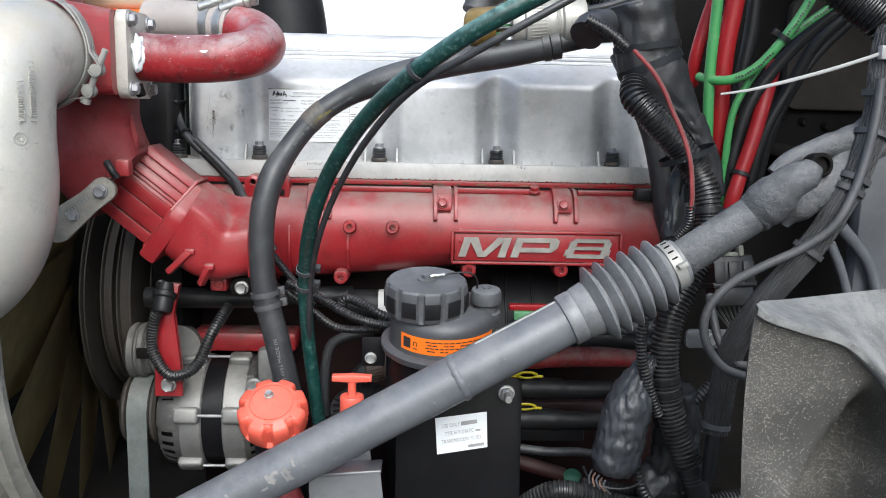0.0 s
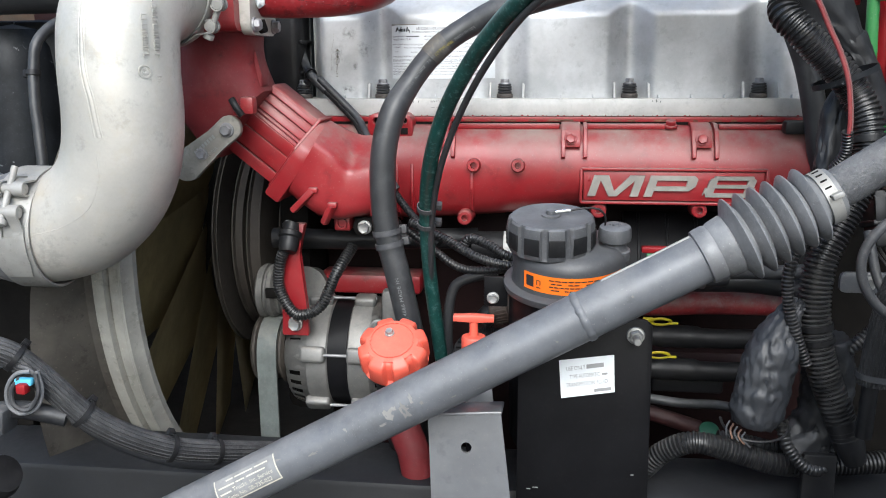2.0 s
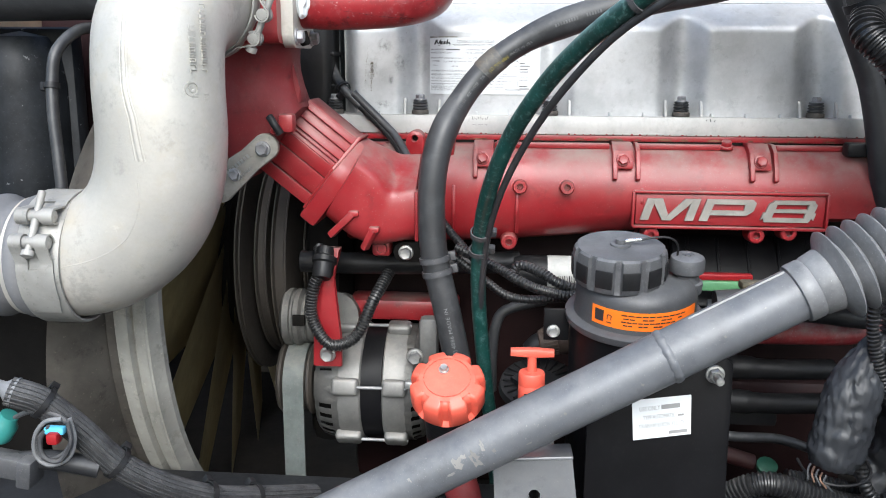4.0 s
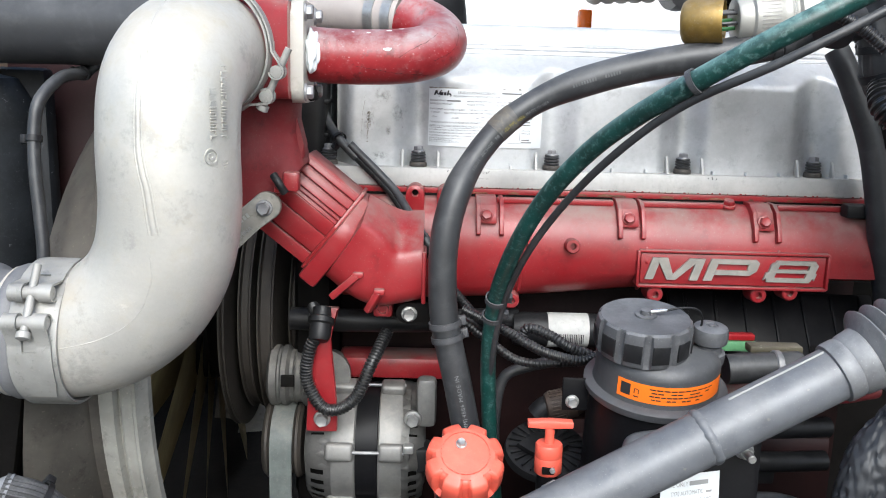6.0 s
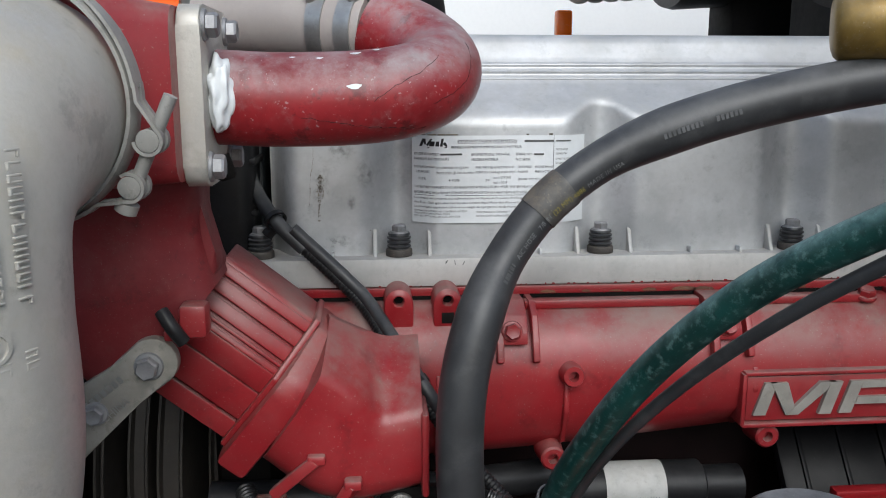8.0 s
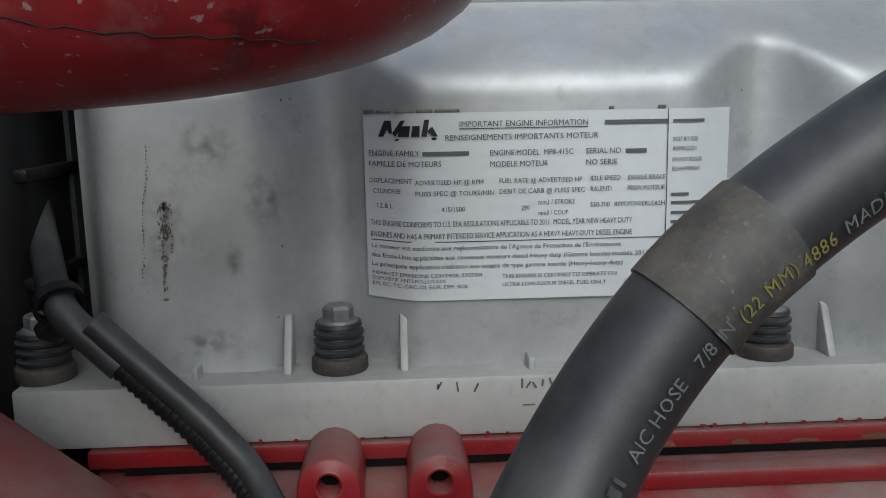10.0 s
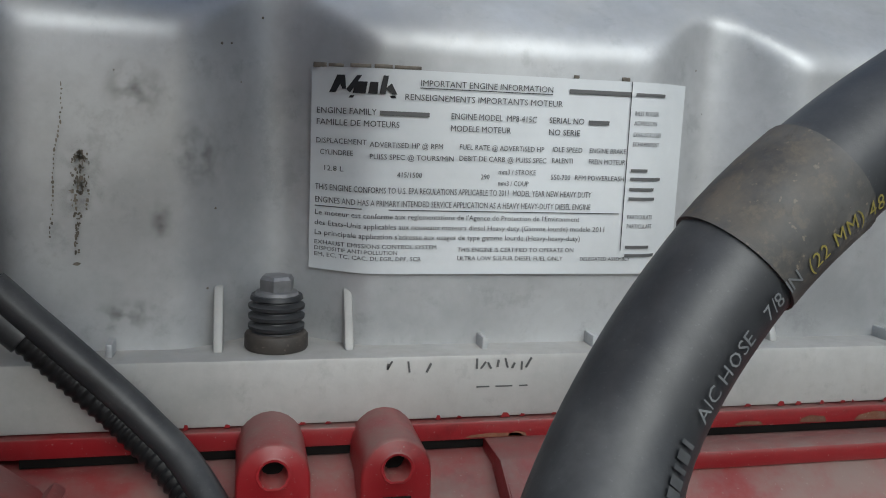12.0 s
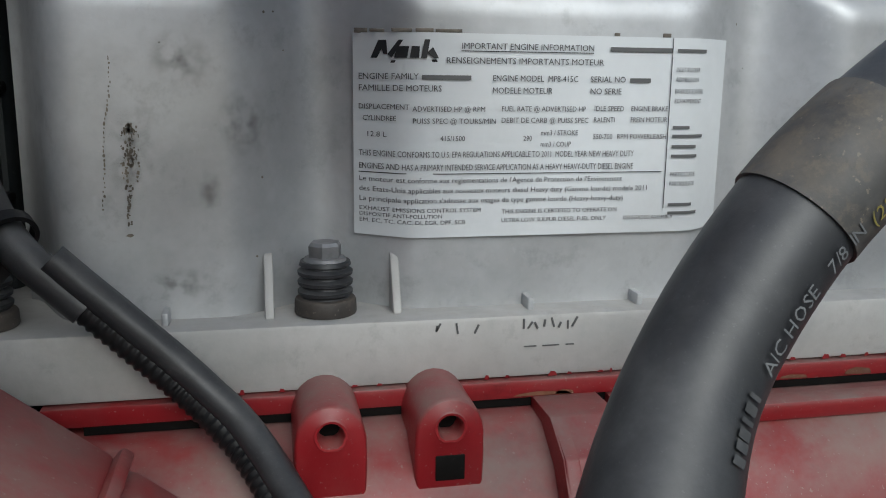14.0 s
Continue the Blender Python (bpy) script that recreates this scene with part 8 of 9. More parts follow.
part("tie_strap", bm, PLASTIC, sv)
S2 = [(0.267, -0.2, 1.361), (0.277, -0.2, 1.313), (0.27, -0.2, 1.263), (0.248, -0.2, 1.234)]
s2p = glide(S2, 0.004)
bm = wrinkled(s2p, [0.026] * len(s2p), 40, 0.004)
single("tape_sleeve", bm, TAPE, S2[-1], "wrinkled black tape bundle behind the conduit", "wiring harness", sharp=70)
# conduits along the rail
for line, r in (([(0.086, -0.2, 1.199), (0.106, -0.21, 1.226), (0.137, -0.22, 1.244), (0.179, -0.22, 1.235), (0.227, -0.22, 1.223), (0.289, -0.21, 1.221), (0.362, -0.2, 1.225)], 0.0125), ([(0.167, -0.19, 1.237), (0.204, -0.19, 1.232), (0.247, -0.19, 1.224), (0.289, -0.19, 1.226)], 0.009), ([(0.221, -0.24, 1.282), (0.227, -0.245, 1.256), (0.246, -0.245, 1.234), (0.265, -0.24, 1.23), (0.271, -0.22, 1.246)], 0.0068), ([(0.271, -0.2, 1.26), (0.278, -0.21, 1.242), (0.277, -0.22, 1.227)], 0.008), ([(0.282, -0.2, 1.336), (0.3, -0.2, 1.355), (0.327, -0.19, 1.375)], 0.0075)):
    bm = ribbed(line, r, 0.0045, 0.14, 16)
    single("rail_conduit", bm, LOOM, line[2], "ribbed black conduit lying along the chassis rail", "conduit", group="conduits along the rail")
bm = bmesh.new()
box(bm, (0.262, -0.240, 1.205), (0.034, 0.010, 0.085), 0.003)
single("rail_strap", bm, PLASTIC, (0.26, -0.245, 1.165), "black rubber strap over the conduits", "strap")
# battery cables, pipe and yellow clips low by the block
for z, x1 in ((1.310, 0.26), (1.266, 0.26)):
    line = [(0.06, -0.06, z + 0.002), (0.13, -0.05, z), (0.19, -0.05, z - 0.002), (x1, -0.04, z - 0.003)]
    bm = sweep(bmesh.new(), glide(line, 0.006), [0.0125 + (0.002 if 8 < i < 18 else 0) for i in range(len(glide(line, 0.006)))], 20)
    single("battery_cable", bm, PLASTIC, line[0], "thick black battery cable with a boot", "cable", group="battery cables")
    loop = [Vector((0.114 + 0.0125 * math.cos(q), -0.069 - 0.0035 * math.sin(q), z + 0.024 + 0.0050 * math.sin(q))) for q in np.linspace(0, 2 * math.pi, 25)]
    bm = sweep(bmesh.new(), loop, 0.0021, 10, flat=0.6)
    box(bm, (0.099, -0.067, z + 0.0245), (0.013, 0.003, 0.0085), 0.001)
    yc = single("yellow_clip", bm, YELLOW, (0.118, -0.068, z + 0.02), "small yellow plastic clip on the cable", "clip", group="yellow clips")
    bm = bmesh.new()
    box(bm, (0.130, -0.069, z + 0.0225), (0.011, 0.0025, 0.0032), 0.0008)
    part("tail", bm, YELLOW, yc)
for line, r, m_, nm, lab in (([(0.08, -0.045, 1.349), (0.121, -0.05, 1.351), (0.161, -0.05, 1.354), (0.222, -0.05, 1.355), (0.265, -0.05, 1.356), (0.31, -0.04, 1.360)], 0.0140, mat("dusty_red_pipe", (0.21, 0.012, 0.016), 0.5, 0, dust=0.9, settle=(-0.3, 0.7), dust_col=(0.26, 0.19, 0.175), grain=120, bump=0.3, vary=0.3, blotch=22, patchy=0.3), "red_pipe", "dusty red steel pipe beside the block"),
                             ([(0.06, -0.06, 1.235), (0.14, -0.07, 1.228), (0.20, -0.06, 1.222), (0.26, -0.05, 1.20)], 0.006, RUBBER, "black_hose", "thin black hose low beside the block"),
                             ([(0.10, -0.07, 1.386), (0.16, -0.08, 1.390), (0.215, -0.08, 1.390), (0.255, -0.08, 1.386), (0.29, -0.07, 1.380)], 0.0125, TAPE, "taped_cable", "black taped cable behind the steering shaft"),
                             ([(0.06, -0.04, 1.215), (0.12, -0.06, 1.205), (0.17, -0.06, 1.19)], 0.010, MAROON, "red_pipe", "red pipe coloured dark maroon for shade")):
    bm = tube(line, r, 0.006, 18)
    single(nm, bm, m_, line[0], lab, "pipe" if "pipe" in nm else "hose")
bm = bmesh.new()
lathe(bm, [(0, -0.006), (0.014, -0.006), (0.015, 0.003), (0.009, 0.006), (0, 0.006)], axis_frame((0.175, -0.10, 1.205), (0, -0.6, 1)) @ Matrix.Scale(0.8, 4), 24)
single("bottle_stopper", bm, mat("green_cap_plastic", (0.022, 0.10, 0.062), 0.5, vary=0.2, bump=0.1), (0.175, -0.10, 1.20), "dull green round plastic cap low by the block", "cap")
bm = bmesh.new()
box(bm, (0.155, -0.035, 1.245), (0.09, 0.02, 0.028), 0.004)
single("module_box", bm, PLASTIC, (0.155, -0.035, 1.23), "flat black module box fixed to the block", "box")
# loops of conduit and a barcode bottle behind the reservoir
for line, r in (([(-0.195, -0.105, 1.462), (-0.147, -0.12, 1.443), (-0.127, -0.13, 1.434), (-0.102, -0.14, 1.425), (-0.068, -0.14, 1.418), (-0.048, -0.13, 1.421)], 0.0058), ([(-0.13, -0.11, 1.433), (-0.121, -0.11, 1.444), (-0.098, -0.12, 1.439), (-0.079, -0.13, 1.43), (-0.054, -0.13, 1.421)], 0.0060), ([(-0.20, -0.100, 1.452), (-0.165, -0.108, 1.428), (-0.125, -0.12, 1.408), (-0.051, -0.12, 1.411)], 0.0052)):
    bm = ribbed(line, r, 0.004, 0.15, 14)
    single("small_conduit", bm, LOOM, line[1], "small ribbed black conduit behind the reservoir", "conduit", group="conduits behind the reservoir")
bm = tube([(-0.152, -0.08, 1.28), (-0.152, -0.08, 1.33), (-0.148, -0.08, 1.363), (-0.139, -0.08, 1.38), (-0.117, -0.08, 1.389), (-0.089, -0.08, 1.396)], 0.0065, 0.005, 14)
single("black_hose", bm, RUBBER, (-0.16, -0.08, 1.36), "thin black hose curving behind the dipstick", "hose")
nut = thing("hose_fitting", (-0.085, -0.10, 1.34), "brown knurled nut on a black hose end", "hose fitting")
nm_ = axis_frame((-0.072, -0.100, 1.3545), (1, 0.05, 0.24))
bm = bmesh.new()
lathe(bm, [(0.010, -0.026), (0.0150, -0.024), (0.0165, -0.020), (0.0165, -0.004), (0.0175, -0.003), (0.0185, 0.0), (0.0185, 0.008), (0.0165, 0.010), (0.0150, 0.016), (0, 0.016)], nm_, 36)
NUT = mat("rusty_brown_nut", (0.050, 0.032, 0.023), 0.6, 0.1, dust=0.3, dust_col=(0.13, 0.10, 0.08), grain=200, bump=0.3, vary=0.3, blotch=60)
collar = part("nut", bm, NUT, nut, "brown knurled nut")
for j in range(24):
    bm = bmesh.new()
    box(bm, (0.0166, 0, -0.012), (0.0012, 0.0020, 0.015), 0.0003, nm_ @ Matrix.Rotation(2 * math.pi * j / 24, 4, "Z"))
    part("knurl", bm, NUT, collar)
tub = thing("sensor_housing", (-0.07, 0.01, 1.40), "black ribbed cylinder with a white barcode sleeve", "sensor")
bm = bmesh.new()
lathe(bm, [(0, -0.06), (0.019, -0.06), (0.021, -0.05), (0.021, 0.065), (0.016, 0.068), (0.016, 0.10), (0, 0.10)], axis_frame((-0.068, 0.0, 1.410), (1, 0, 0)), 28)
part("body", bm, PLASTIC, tub)
bm = bmesh.new()
lathe(bm, [(0.0214, -0.018), (0.0216, -0.018), (0.0216, 0.032), (0.0214, 0.032)], axis_frame((-0.068, 0.0, 1.410), (1, 0, 0)), 36, close=False)
sleeve2 = part("barcode_sleeve", bm, mat("grubby_paper", (0.48, 0.48, 0.46), 0.6, 0, dust=0.3, vary=0.15, stain=0.3, blotch=40), tub, "white paper sleeve")
for i in range(14):
    bm = bmesh.new()
    a = radians(-112)
    box(bm, (-0.068 - 0.004 + 0.0022 * i, -0.0222, 0), (0.0006 + 0.0006 * (i % 3 == 0), 0.0006, 0.012), 0, Matrix.Translation((0, 0.0, 1.405)))
    part("print_bar", bm, INK, sleeve2)
FH = [(0.094, -0.13, 1.409), (0.118, -0.13, 1.411), (0.149, -0.13, 1.413), (0.176, -0.125, 1.413)]
fh = thing("fuel_hose", FH[0], "black hose joint low under the manifold", "hose")
part("thick_end", tube(FH, 0.0165, 0.006, 22), RUBBER, fh)
part("thin_end", tube([(0.173, -0.125, 1.413), (0.204, -0.12, 1.413), (0.247, -0.11, 1.411), (0.297, -0.1, 1.413)], 0.0085, 0.006, 16), RUBBER, fh)
bm = bmesh.new()
lathe(bm, [(0.0168, -0.004), (0.0182, -0.003), (0.0182, 0.003), (0.0168, 0.004)], axis_frame(FH[2], (1, 0, 0)), 26, close=False)
part("clamp", bm, BOLT, fh)
bm = bmesh.new()
box(bm, [(0.157, -0.1, 1.425)][0], (0.060, 0.02, 0.010), 0.003)
part("tan_bracket", bm, mat("tan_fitting", (0.085, 0.072, 0.040), 0.6, dust=0.4, vary=0.3), fh, "tan fitting on the hose")
# black hose down the back of the cover's end
VB = [(0.225, -0.02, 1.756), (0.239, -0.03, 1.725), (0.258, -0.035, 1.681), (0.273, -0.035, 1.643), (0.286, -0.035, 1.591), (0.298, -0.035, 1.531), (0.327, -0.02, 1.438)]
bm = tube(VB, 0.0140, 0.006, 22)
single("black_hose", bm, RUBBER, VB[-1], "smooth black hose running down at the cover's end", "hose")
# plug on the manifold's end
bm = bmesh.new()
box(bm, (0.270, -0.022, 1.572), (0.030, 0.020, 0.016), 0.003)
single("sensor_plug", bm, PLASTIC, (0.27, -0.02, 1.565), "small black sensor plug on the manifold", "plug")

# ---- round plug and conduit over the hose ----
con = thing("round_connector", (0.09, -0.105, 1.76), "large silver round multi-pin connector with olive backshell", "connector")
CD = Vector((0.98, -0.02, 0.10)).normalized()
C0 = Vector((0.018, -0.115, 1.774))
bm = bmesh.new()
BD = Vector((0.90, -0.40, 0.04)).normalized()
lathe(bm, [(0, 0.0), (0.0150, 0.0004), (0.0195, 0.0020), (0.0220, 0.0050), (0.0230, 0.0095), (0.0230, 0.0415), (0.0226, 0.0425), (0.0218, 0.0425), (0.0214, 0.0415), (0.0210, 0.012), (0, 0.010)], axis_frame(C0 + CD * 0.022 - BD * 0.021, BD), 44)
part("backshell", bm, BRASS, con, "scratched olive-brass backshell")
for i in range(5):
    a = i * 1.2
    p = C0 + CD * 0.022 + Vector((0, 0.009 * math.cos(a), 0.009 * math.sin(a)))
    bm = tube([p, p + CD * 0.02 + Vector((0, -0.004, 0)), p + CD * 0.045], 0.0019, 0.004, 8)
    part("wire", bm, (GREEN, RUBBER, BOOT, RUBBER, GREEN)[i], con)
bm = bmesh.new()
lathe(bm, [(0, 0.054), (0.021, 0.054), (0.0225, 0.056), (0.0225, 0.068), (0.0258, 0.070), (0.0265, 0.073), (0.0265, 0.094), (0.0250, 0.097), (0.0250, 0.104), (0.0256, 0.105), (0.0250, 0.106), (0.0256, 0.107), (0.0250, 0.108), (0.0256, 0.109), (0.0250, 0.110), (0.0250, 0.112), (0.0300, 0.114), (0.0305, 0.117), (0.0300, 0.120), (0.0255, 0.121), (0.0255, 0.138), (0.0235, 0.141), (0.012, 0.141)], axis_frame(C0, CD), 44)
shell = part("shell", bm, mat("cadmium_shell", (0.37, 0.36, 0.33), 0.48, 0.4, dust=0.3, grain=200, bump=0.2, vary=0.15), con)
for j in range(44):
    bm = bmesh.new()
    box(bm, (0.0266, 0, 0.0835), (0.0008, 0.0012, 0.019), 0, axis_frame(C0, CD) @ Matrix.Rotation(2 * math.pi * j / 44, 4, "Z"))
    part("knurl", bm, CLAMP, shell)
for i in range(6):
    p = C0 + CD * 0.14 + Vector((0, 0.010 * math.cos(i), 0.010 * math.sin(i)))
    bm = tube([p, p + CD * 0.025 + Vector((0, -0.004, 0.003)), p + CD * 0.06 + Vector((0, 0, 0.012)), p + CD * 0.11 + Vector((0, 0, 0.03))], 0.0050, 0.005, 10)
    part("taped_wire", bm, TAPE, con)
CN = [(0.030, -0.09, 1.795), (0.040, -0.085, 1.815), (0.065, -0.08, 1.826), (0.095, -0.08, 1.832)]
bm = tube(CN, 0.0165, 0.005, 24)
cnd = thing("overhead_conduit", CN[0], "grey taped cable turning into a ribbed black conduit", "conduit")
part("taped_end", bm, BOOT, cnd)
C2 = [(0.095, -0.08, 1.832), (0.14, -0.085, 1.834), (0.18, -0.10, 1.815), (0.205, -0.12, 1.785), (0.21, -0.13, 1.76)]
bm = ribbed(C2, 0.0165, 0.0048, 0.13, 22)
part("conduit", bm, LOOM, cnd)
bm = bmesh.new()
lathe(bm, [(0.0168, -0.004), (0.0176, -0.003), (0.0176, 0.003), (0.0168, 0.004)], axis_frame(CN[2], (1, 0, 0.25)), 24, close=False)
part("yellow_band", bm, YELLOW_INK, cnd)
bm = tube([(0.19, -0.14, 1.78), (0.16, -0.16, 1.775), (0.15, -0.17, 1.765)], 0.019, 0.006, 20)
part("taped_joint", bm, TAPE, cnd)

# ---- speckled grey fender corner ----
fen = thing("fender_corner", (0.40, -0.5, 1.0), "speckled grey composite fender corner with a rolled rim", "fender")
FT = [(0.232, -0.5, 1.533), (0.243, -0.5, 1.527), (0.273, -0.495, 1.517), (0.309, -0.49, 1.506), (0.334, -0.49, 1.487), (0.35, -0.5, 1.467), (0.371, -0.52, 1.423)]
FB = [(0.238, -0.49, 1.364), (0.258, -0.48, 1.359), (0.295, -0.47, 1.354), (0.338, -0.455, 1.347), (0.36, -0.46, 1.349), (0.371, -0.48, 1.359), (0.383, -0.51, 1.374)]
bm = bmesh.new()
rows_ = []
topl, botl = glide(FT, 0.008), glide(FB, 0.008)
n = 36
for i in range(n):
    a = topl[min(len(topl) - 1, int(i * (len(topl) - 1) / (n - 1)))]
    b = botl[min(len(botl) - 1, int(i * (len(botl) - 1) / (n - 1)))]
    cols_f = []
    for j in range(45):
        p = a.lerp(b, j / 20) if j <= 40 else b.lerp(a, -1.0) + Vector((0, 0, -0.06 * (j - 40)))
        # a rounded fold runs down the sheet at a slant; beyond it the sheet falls back
        off = (p.x - 0.332) - 0.50 * (p.z - 1.472)
        fold = 0.011 * math.exp(-(off / 0.016) ** 2) - 0.034 * ramp01(0.004, 0.030, off) if p.z < 1.50 else 0.0
        fade = ramp01(0.0, 0.055, a.z - p.z)
        cols_f.append(bm.verts.new(p + Vector((0, 0.008 * math.sin(min(1.0, j / 20) * math.pi) - fold * fade, 0))))
    rows_.append(cols_f)
for a, b in zip(rows_, rows_[1:]):
    for j in range(44):
        bm.faces.new((a[j], b[j], b[j + 1], a[j + 1]))
edge = [bm.verts.new(v.co + Vector((0.012, 0.03, 0))) for v in rows_[0]]
for j in range(44):
    bm.faces.new((rows_[0][j], rows_[0][j + 1], edge[j + 1], edge[j]))
part("side_sheet", bm, SPECKLED, fen, sharp=60)
bm = bmesh.new()
rear = [(0.252, -0.46, 1.53), (0.296, -0.42, 1.523), (0.357, -0.4, 1.525), (0.421, -0.38, 1.527)]
rl = glide(rear, 0.008)
cols = []
for i in range(n):
    a = topl[min(len(topl) - 1, int(i * (len(topl) - 1) / (n - 1)))]
    r_ = rl[min(len(rl) - 1, int(i * (len(rl) - 1) / (n - 1)))]
    cols.append([bm.verts.new(q) for q in (a + Vector((0, 0.004, -0.006)), a + Vector((0, -0.005, -0.004)), a + Vector((0, -0.006, 0.002)), a.lerp(r_, 0.08) + Vector((0, 0, 0.003)), a.lerp(r_, 0.4) + Vector((0, 0, 0.002)), a.lerp(r_, 0.75), r_)])
for a, b in zip(cols, cols[1:]):
    for j in range(6):
        bm.faces.new((a[j], b[j], b[j + 1], a[j + 1]))
bmesh.ops.solidify(bm, geom=bm.faces[:], thickness=0.003)
part("rolled_rim", bm, mat("pale_worn_rim", (0.38, 0.38, 0.37), 0.7, 0, dust=0.45, dust_col=(0.46, 0.46, 0.45), grain=330, bump=0.9, bump_dist=0.0015, vary=0.4, blotch=26, stain=0.6, speckle=620, speckle_col=(0.52, 0.52, 0.51)), fen, "pale worn rolled rim", sharp=60)

# ---- cab over and behind the firewall, unseen, added to shade this side ----
cab = thing("truck_cab", (1.6, 0.5, 0.5), "white truck cab, unseen, that shades the bay from behind the firewall", "truck cab")
bm = bmesh.new()
box(bm, (1.75, 0.5, 2.05), (1.6, 2.1, 1.9), 0.08)
part("cab_body", bm, WHITE_BODY, cab)
bm = bmesh.new()
box(bm, (0.80, 0.5, 2.08), (0.75, 2.1, 0.14), 0.04)
part("cowl", bm, DARK, cab)
bm = bmesh.new()
box(bm, (1.75, 0.5, 0.60), (1.5, 0.9, 1.2), 0.05)
part("cab_base", bm, DARK, cab)
# ---- cab firewall ----
# sheets coloured near-black to carry the shade the cab throws on them
fw = thing("firewall", (0.62, 0.2, 1.0), "cab firewall with bolts, coloured near-black for its shade", "firewall")
bm = bmesh.new()
box(bm, (0.75, 0.16, 1.50), (0.90, 0.04, 1.5), 0.01)
part("sheet", bm, DARK, fw)
bm = bmesh.new()
box(bm, (0.345, 0.36, 1.55), (0.05, 0.40, 1.4), 0.01)
part("side_sheet", bm, DARK, fw)
bm = bmesh.new()
slab(bm, round_rect(0.150, 0.165, 0.022, 5), 0.02, Matrix.Translation((0.582, 0.14, 1.770)) @ Matrix.Rotation(radians(90), 4, "X"), 0.006)
part("raised_panel", bm, mat("brown_grimy_panel", (0.040, 0.034, 0.029), 0.6, 0, dust=0.35, spec=0.2, dust_col=(0.10, 0.082, 0.066), grain=70, bump=0.4, vary=0.35), fw)
for x, z in ((0.514, 1.6785), (0.5475, 1.671), (0.5825, 1.664)):
    hexbolt(fw, (x, 0.138, z), (0, -1, 0), 0.011, DARK)
bm = bmesh.new()
box(bm, (0.60, 0.09, 1.605), (0.30, 0.10, 0.02), 0.005, Matrix.Translation((0.6, 0, 1.6)) @ Matrix.Rotation(radians(12), 4, "Y") @ Matrix.Translation((-0.6, 0, -1.6)))
part("ledge", bm, DARK, fw)
bm = bmesh.new()
box(bm, (0.60, -0.05, 1.55), (0.12, 0.03, 0.28), 0.01)
part("grey_bracket", bm, SHAFT, fw)
for a, b in (([(0.488, -0.1, 1.523), (0.506, -0.1, 1.487), (0.527, -0.1, 1.428)], 0.006), ([(0.51, -0.08, 1.542), (0.553, -0.08, 1.491), (0.575, -0.08, 1.423)], 0.008)):
    bm = tube(a, b, 0.006, 12)
    part("brace", bm, SHAFT, fw)
CN2 = [(0.391, -0.25, 1.817), (0.411, -0.26, 1.8), (0.436, -0.27, 1.78), (0.469, -0.27, 1.761)]
bm = ribbed(CN2, 0.022, 0.0055, 0.10, 20)
single("upper_conduit", bm, LOOM, CN2[-1], "wide ribbed black conduit at the cab's edge", "conduit")

# ---- beyond the engine ----
tank = thing("coolant_tank", (-0.75, 0.36, 1.70), "milky plastic coolant tank half full of orange coolant", "coolant tank")
bm = bmesh.new()
box(bm, (-0.72, 0.40, 1.885), (0.62, 0.20, 0.12), 0.03, None, 4)
part("upper_half", bm, TANK, tank)
bm = bmesh.new()
box(bm, (-0.72, 0.40, 1.765), (0.622, 0.202, 0.125), 0.02, None, 4)
part("coolant_level", bm, COOLANT, tank, "orange coolant showing through")
bm = bmesh.new()
lathe(bm, [(0.03, -0.01), (0.038, 0.0), (0.038, 0.02), (0.034, 0.024), (0, 0.024)], axis_frame((-0.585, 0.29, 1.865), (0, -0.5, 0.8)), 12)
part("cap", bm, PLASTIC, tank)
bm = bmesh.new()
box(bm, (-0.44, 0.32, 1.83), (0.05, 0.10, 0.11), 0.015)
part("pale_bracket", bm, ALU, tank)
for line, r, m_ in (([(-0.66, 0.25, 1.80), (-0.62, 0.24, 1.83), (-0.56, 0.25, 1.86), (-0.52, 0.27, 1.90)], 0.012, RUBBER), ([(-0.75, 0.2, 1.805), (-0.60, 0.2, 1.806), (-0.47, 0.2, 1.802), (-0.42, 0.2, 1.805), (-0.405, 0.2, 1.83), (-0.40, 0.2, 1.88)], 0.0075, BOOT), ([(-0.39, 0.18, 1.88), (-0.37, 0.16, 1.83), (-0.355, 0.14, 1.79)], 0.006, RUBBER)):
    bm = tube(line, r, 0.008, 16)
    single("tank_hose", bm, m_, line[0], "dark hose running to the coolant tank", "hose", group="tank hoses")
bm = tube([(-0.25, 0.30, 1.70), (-0.248, 0.30, 1.78), (-0.262, 0.30, 1.86), (-0.30, 0.30, 1.95), (-0.36, 0.30, 2.05)], 0.062, 0.012, 36)
single("air_duct", bm, PLASTIC, (-0.25, 0.30, 1.70), "wide smooth black plastic intake duct", "duct")
drum = thing("air_cleaner", (0.42, 1.0, 0.0), "pale ribbed air cleaner drum with black lid", "air cleaner")
dm = axis_frame((0.26, 1.0, 2.085), (0.98, 0.0, 0.06)) @ Matrix.Scale(1.4, 4)
bm = bmesh.new()
prof = [(0.0, -0.12), (0.12, -0.12), (0.13, -0.115)]
for i in range(5):
    prof += [(0.135, -0.11 + i * 0.022), (0.138, -0.104 + i * 0.022), (0.138, -0.098 + i * 0.022), (0.134, -0.094 + i * 0.022)]
prof += [(0.136, 0.04), (0.0, 0.04)]
lathe(bm, prof, dm, 64)
part("ribbed_end", bm, mat("cream_drum", (0.55, 0.53, 0.47), 0.5, 0, dust=0.3, vary=0.12), drum)
bm = bmesh.new()
lathe(bm, [(0, 0.02), (0.150, 0.02), (0.153, 0.03), (0.153, 0.40), (0, 0.40)], dm, 64)
part("black_shell", bm, PLASTIC, drum)
bm = bmesh.new()
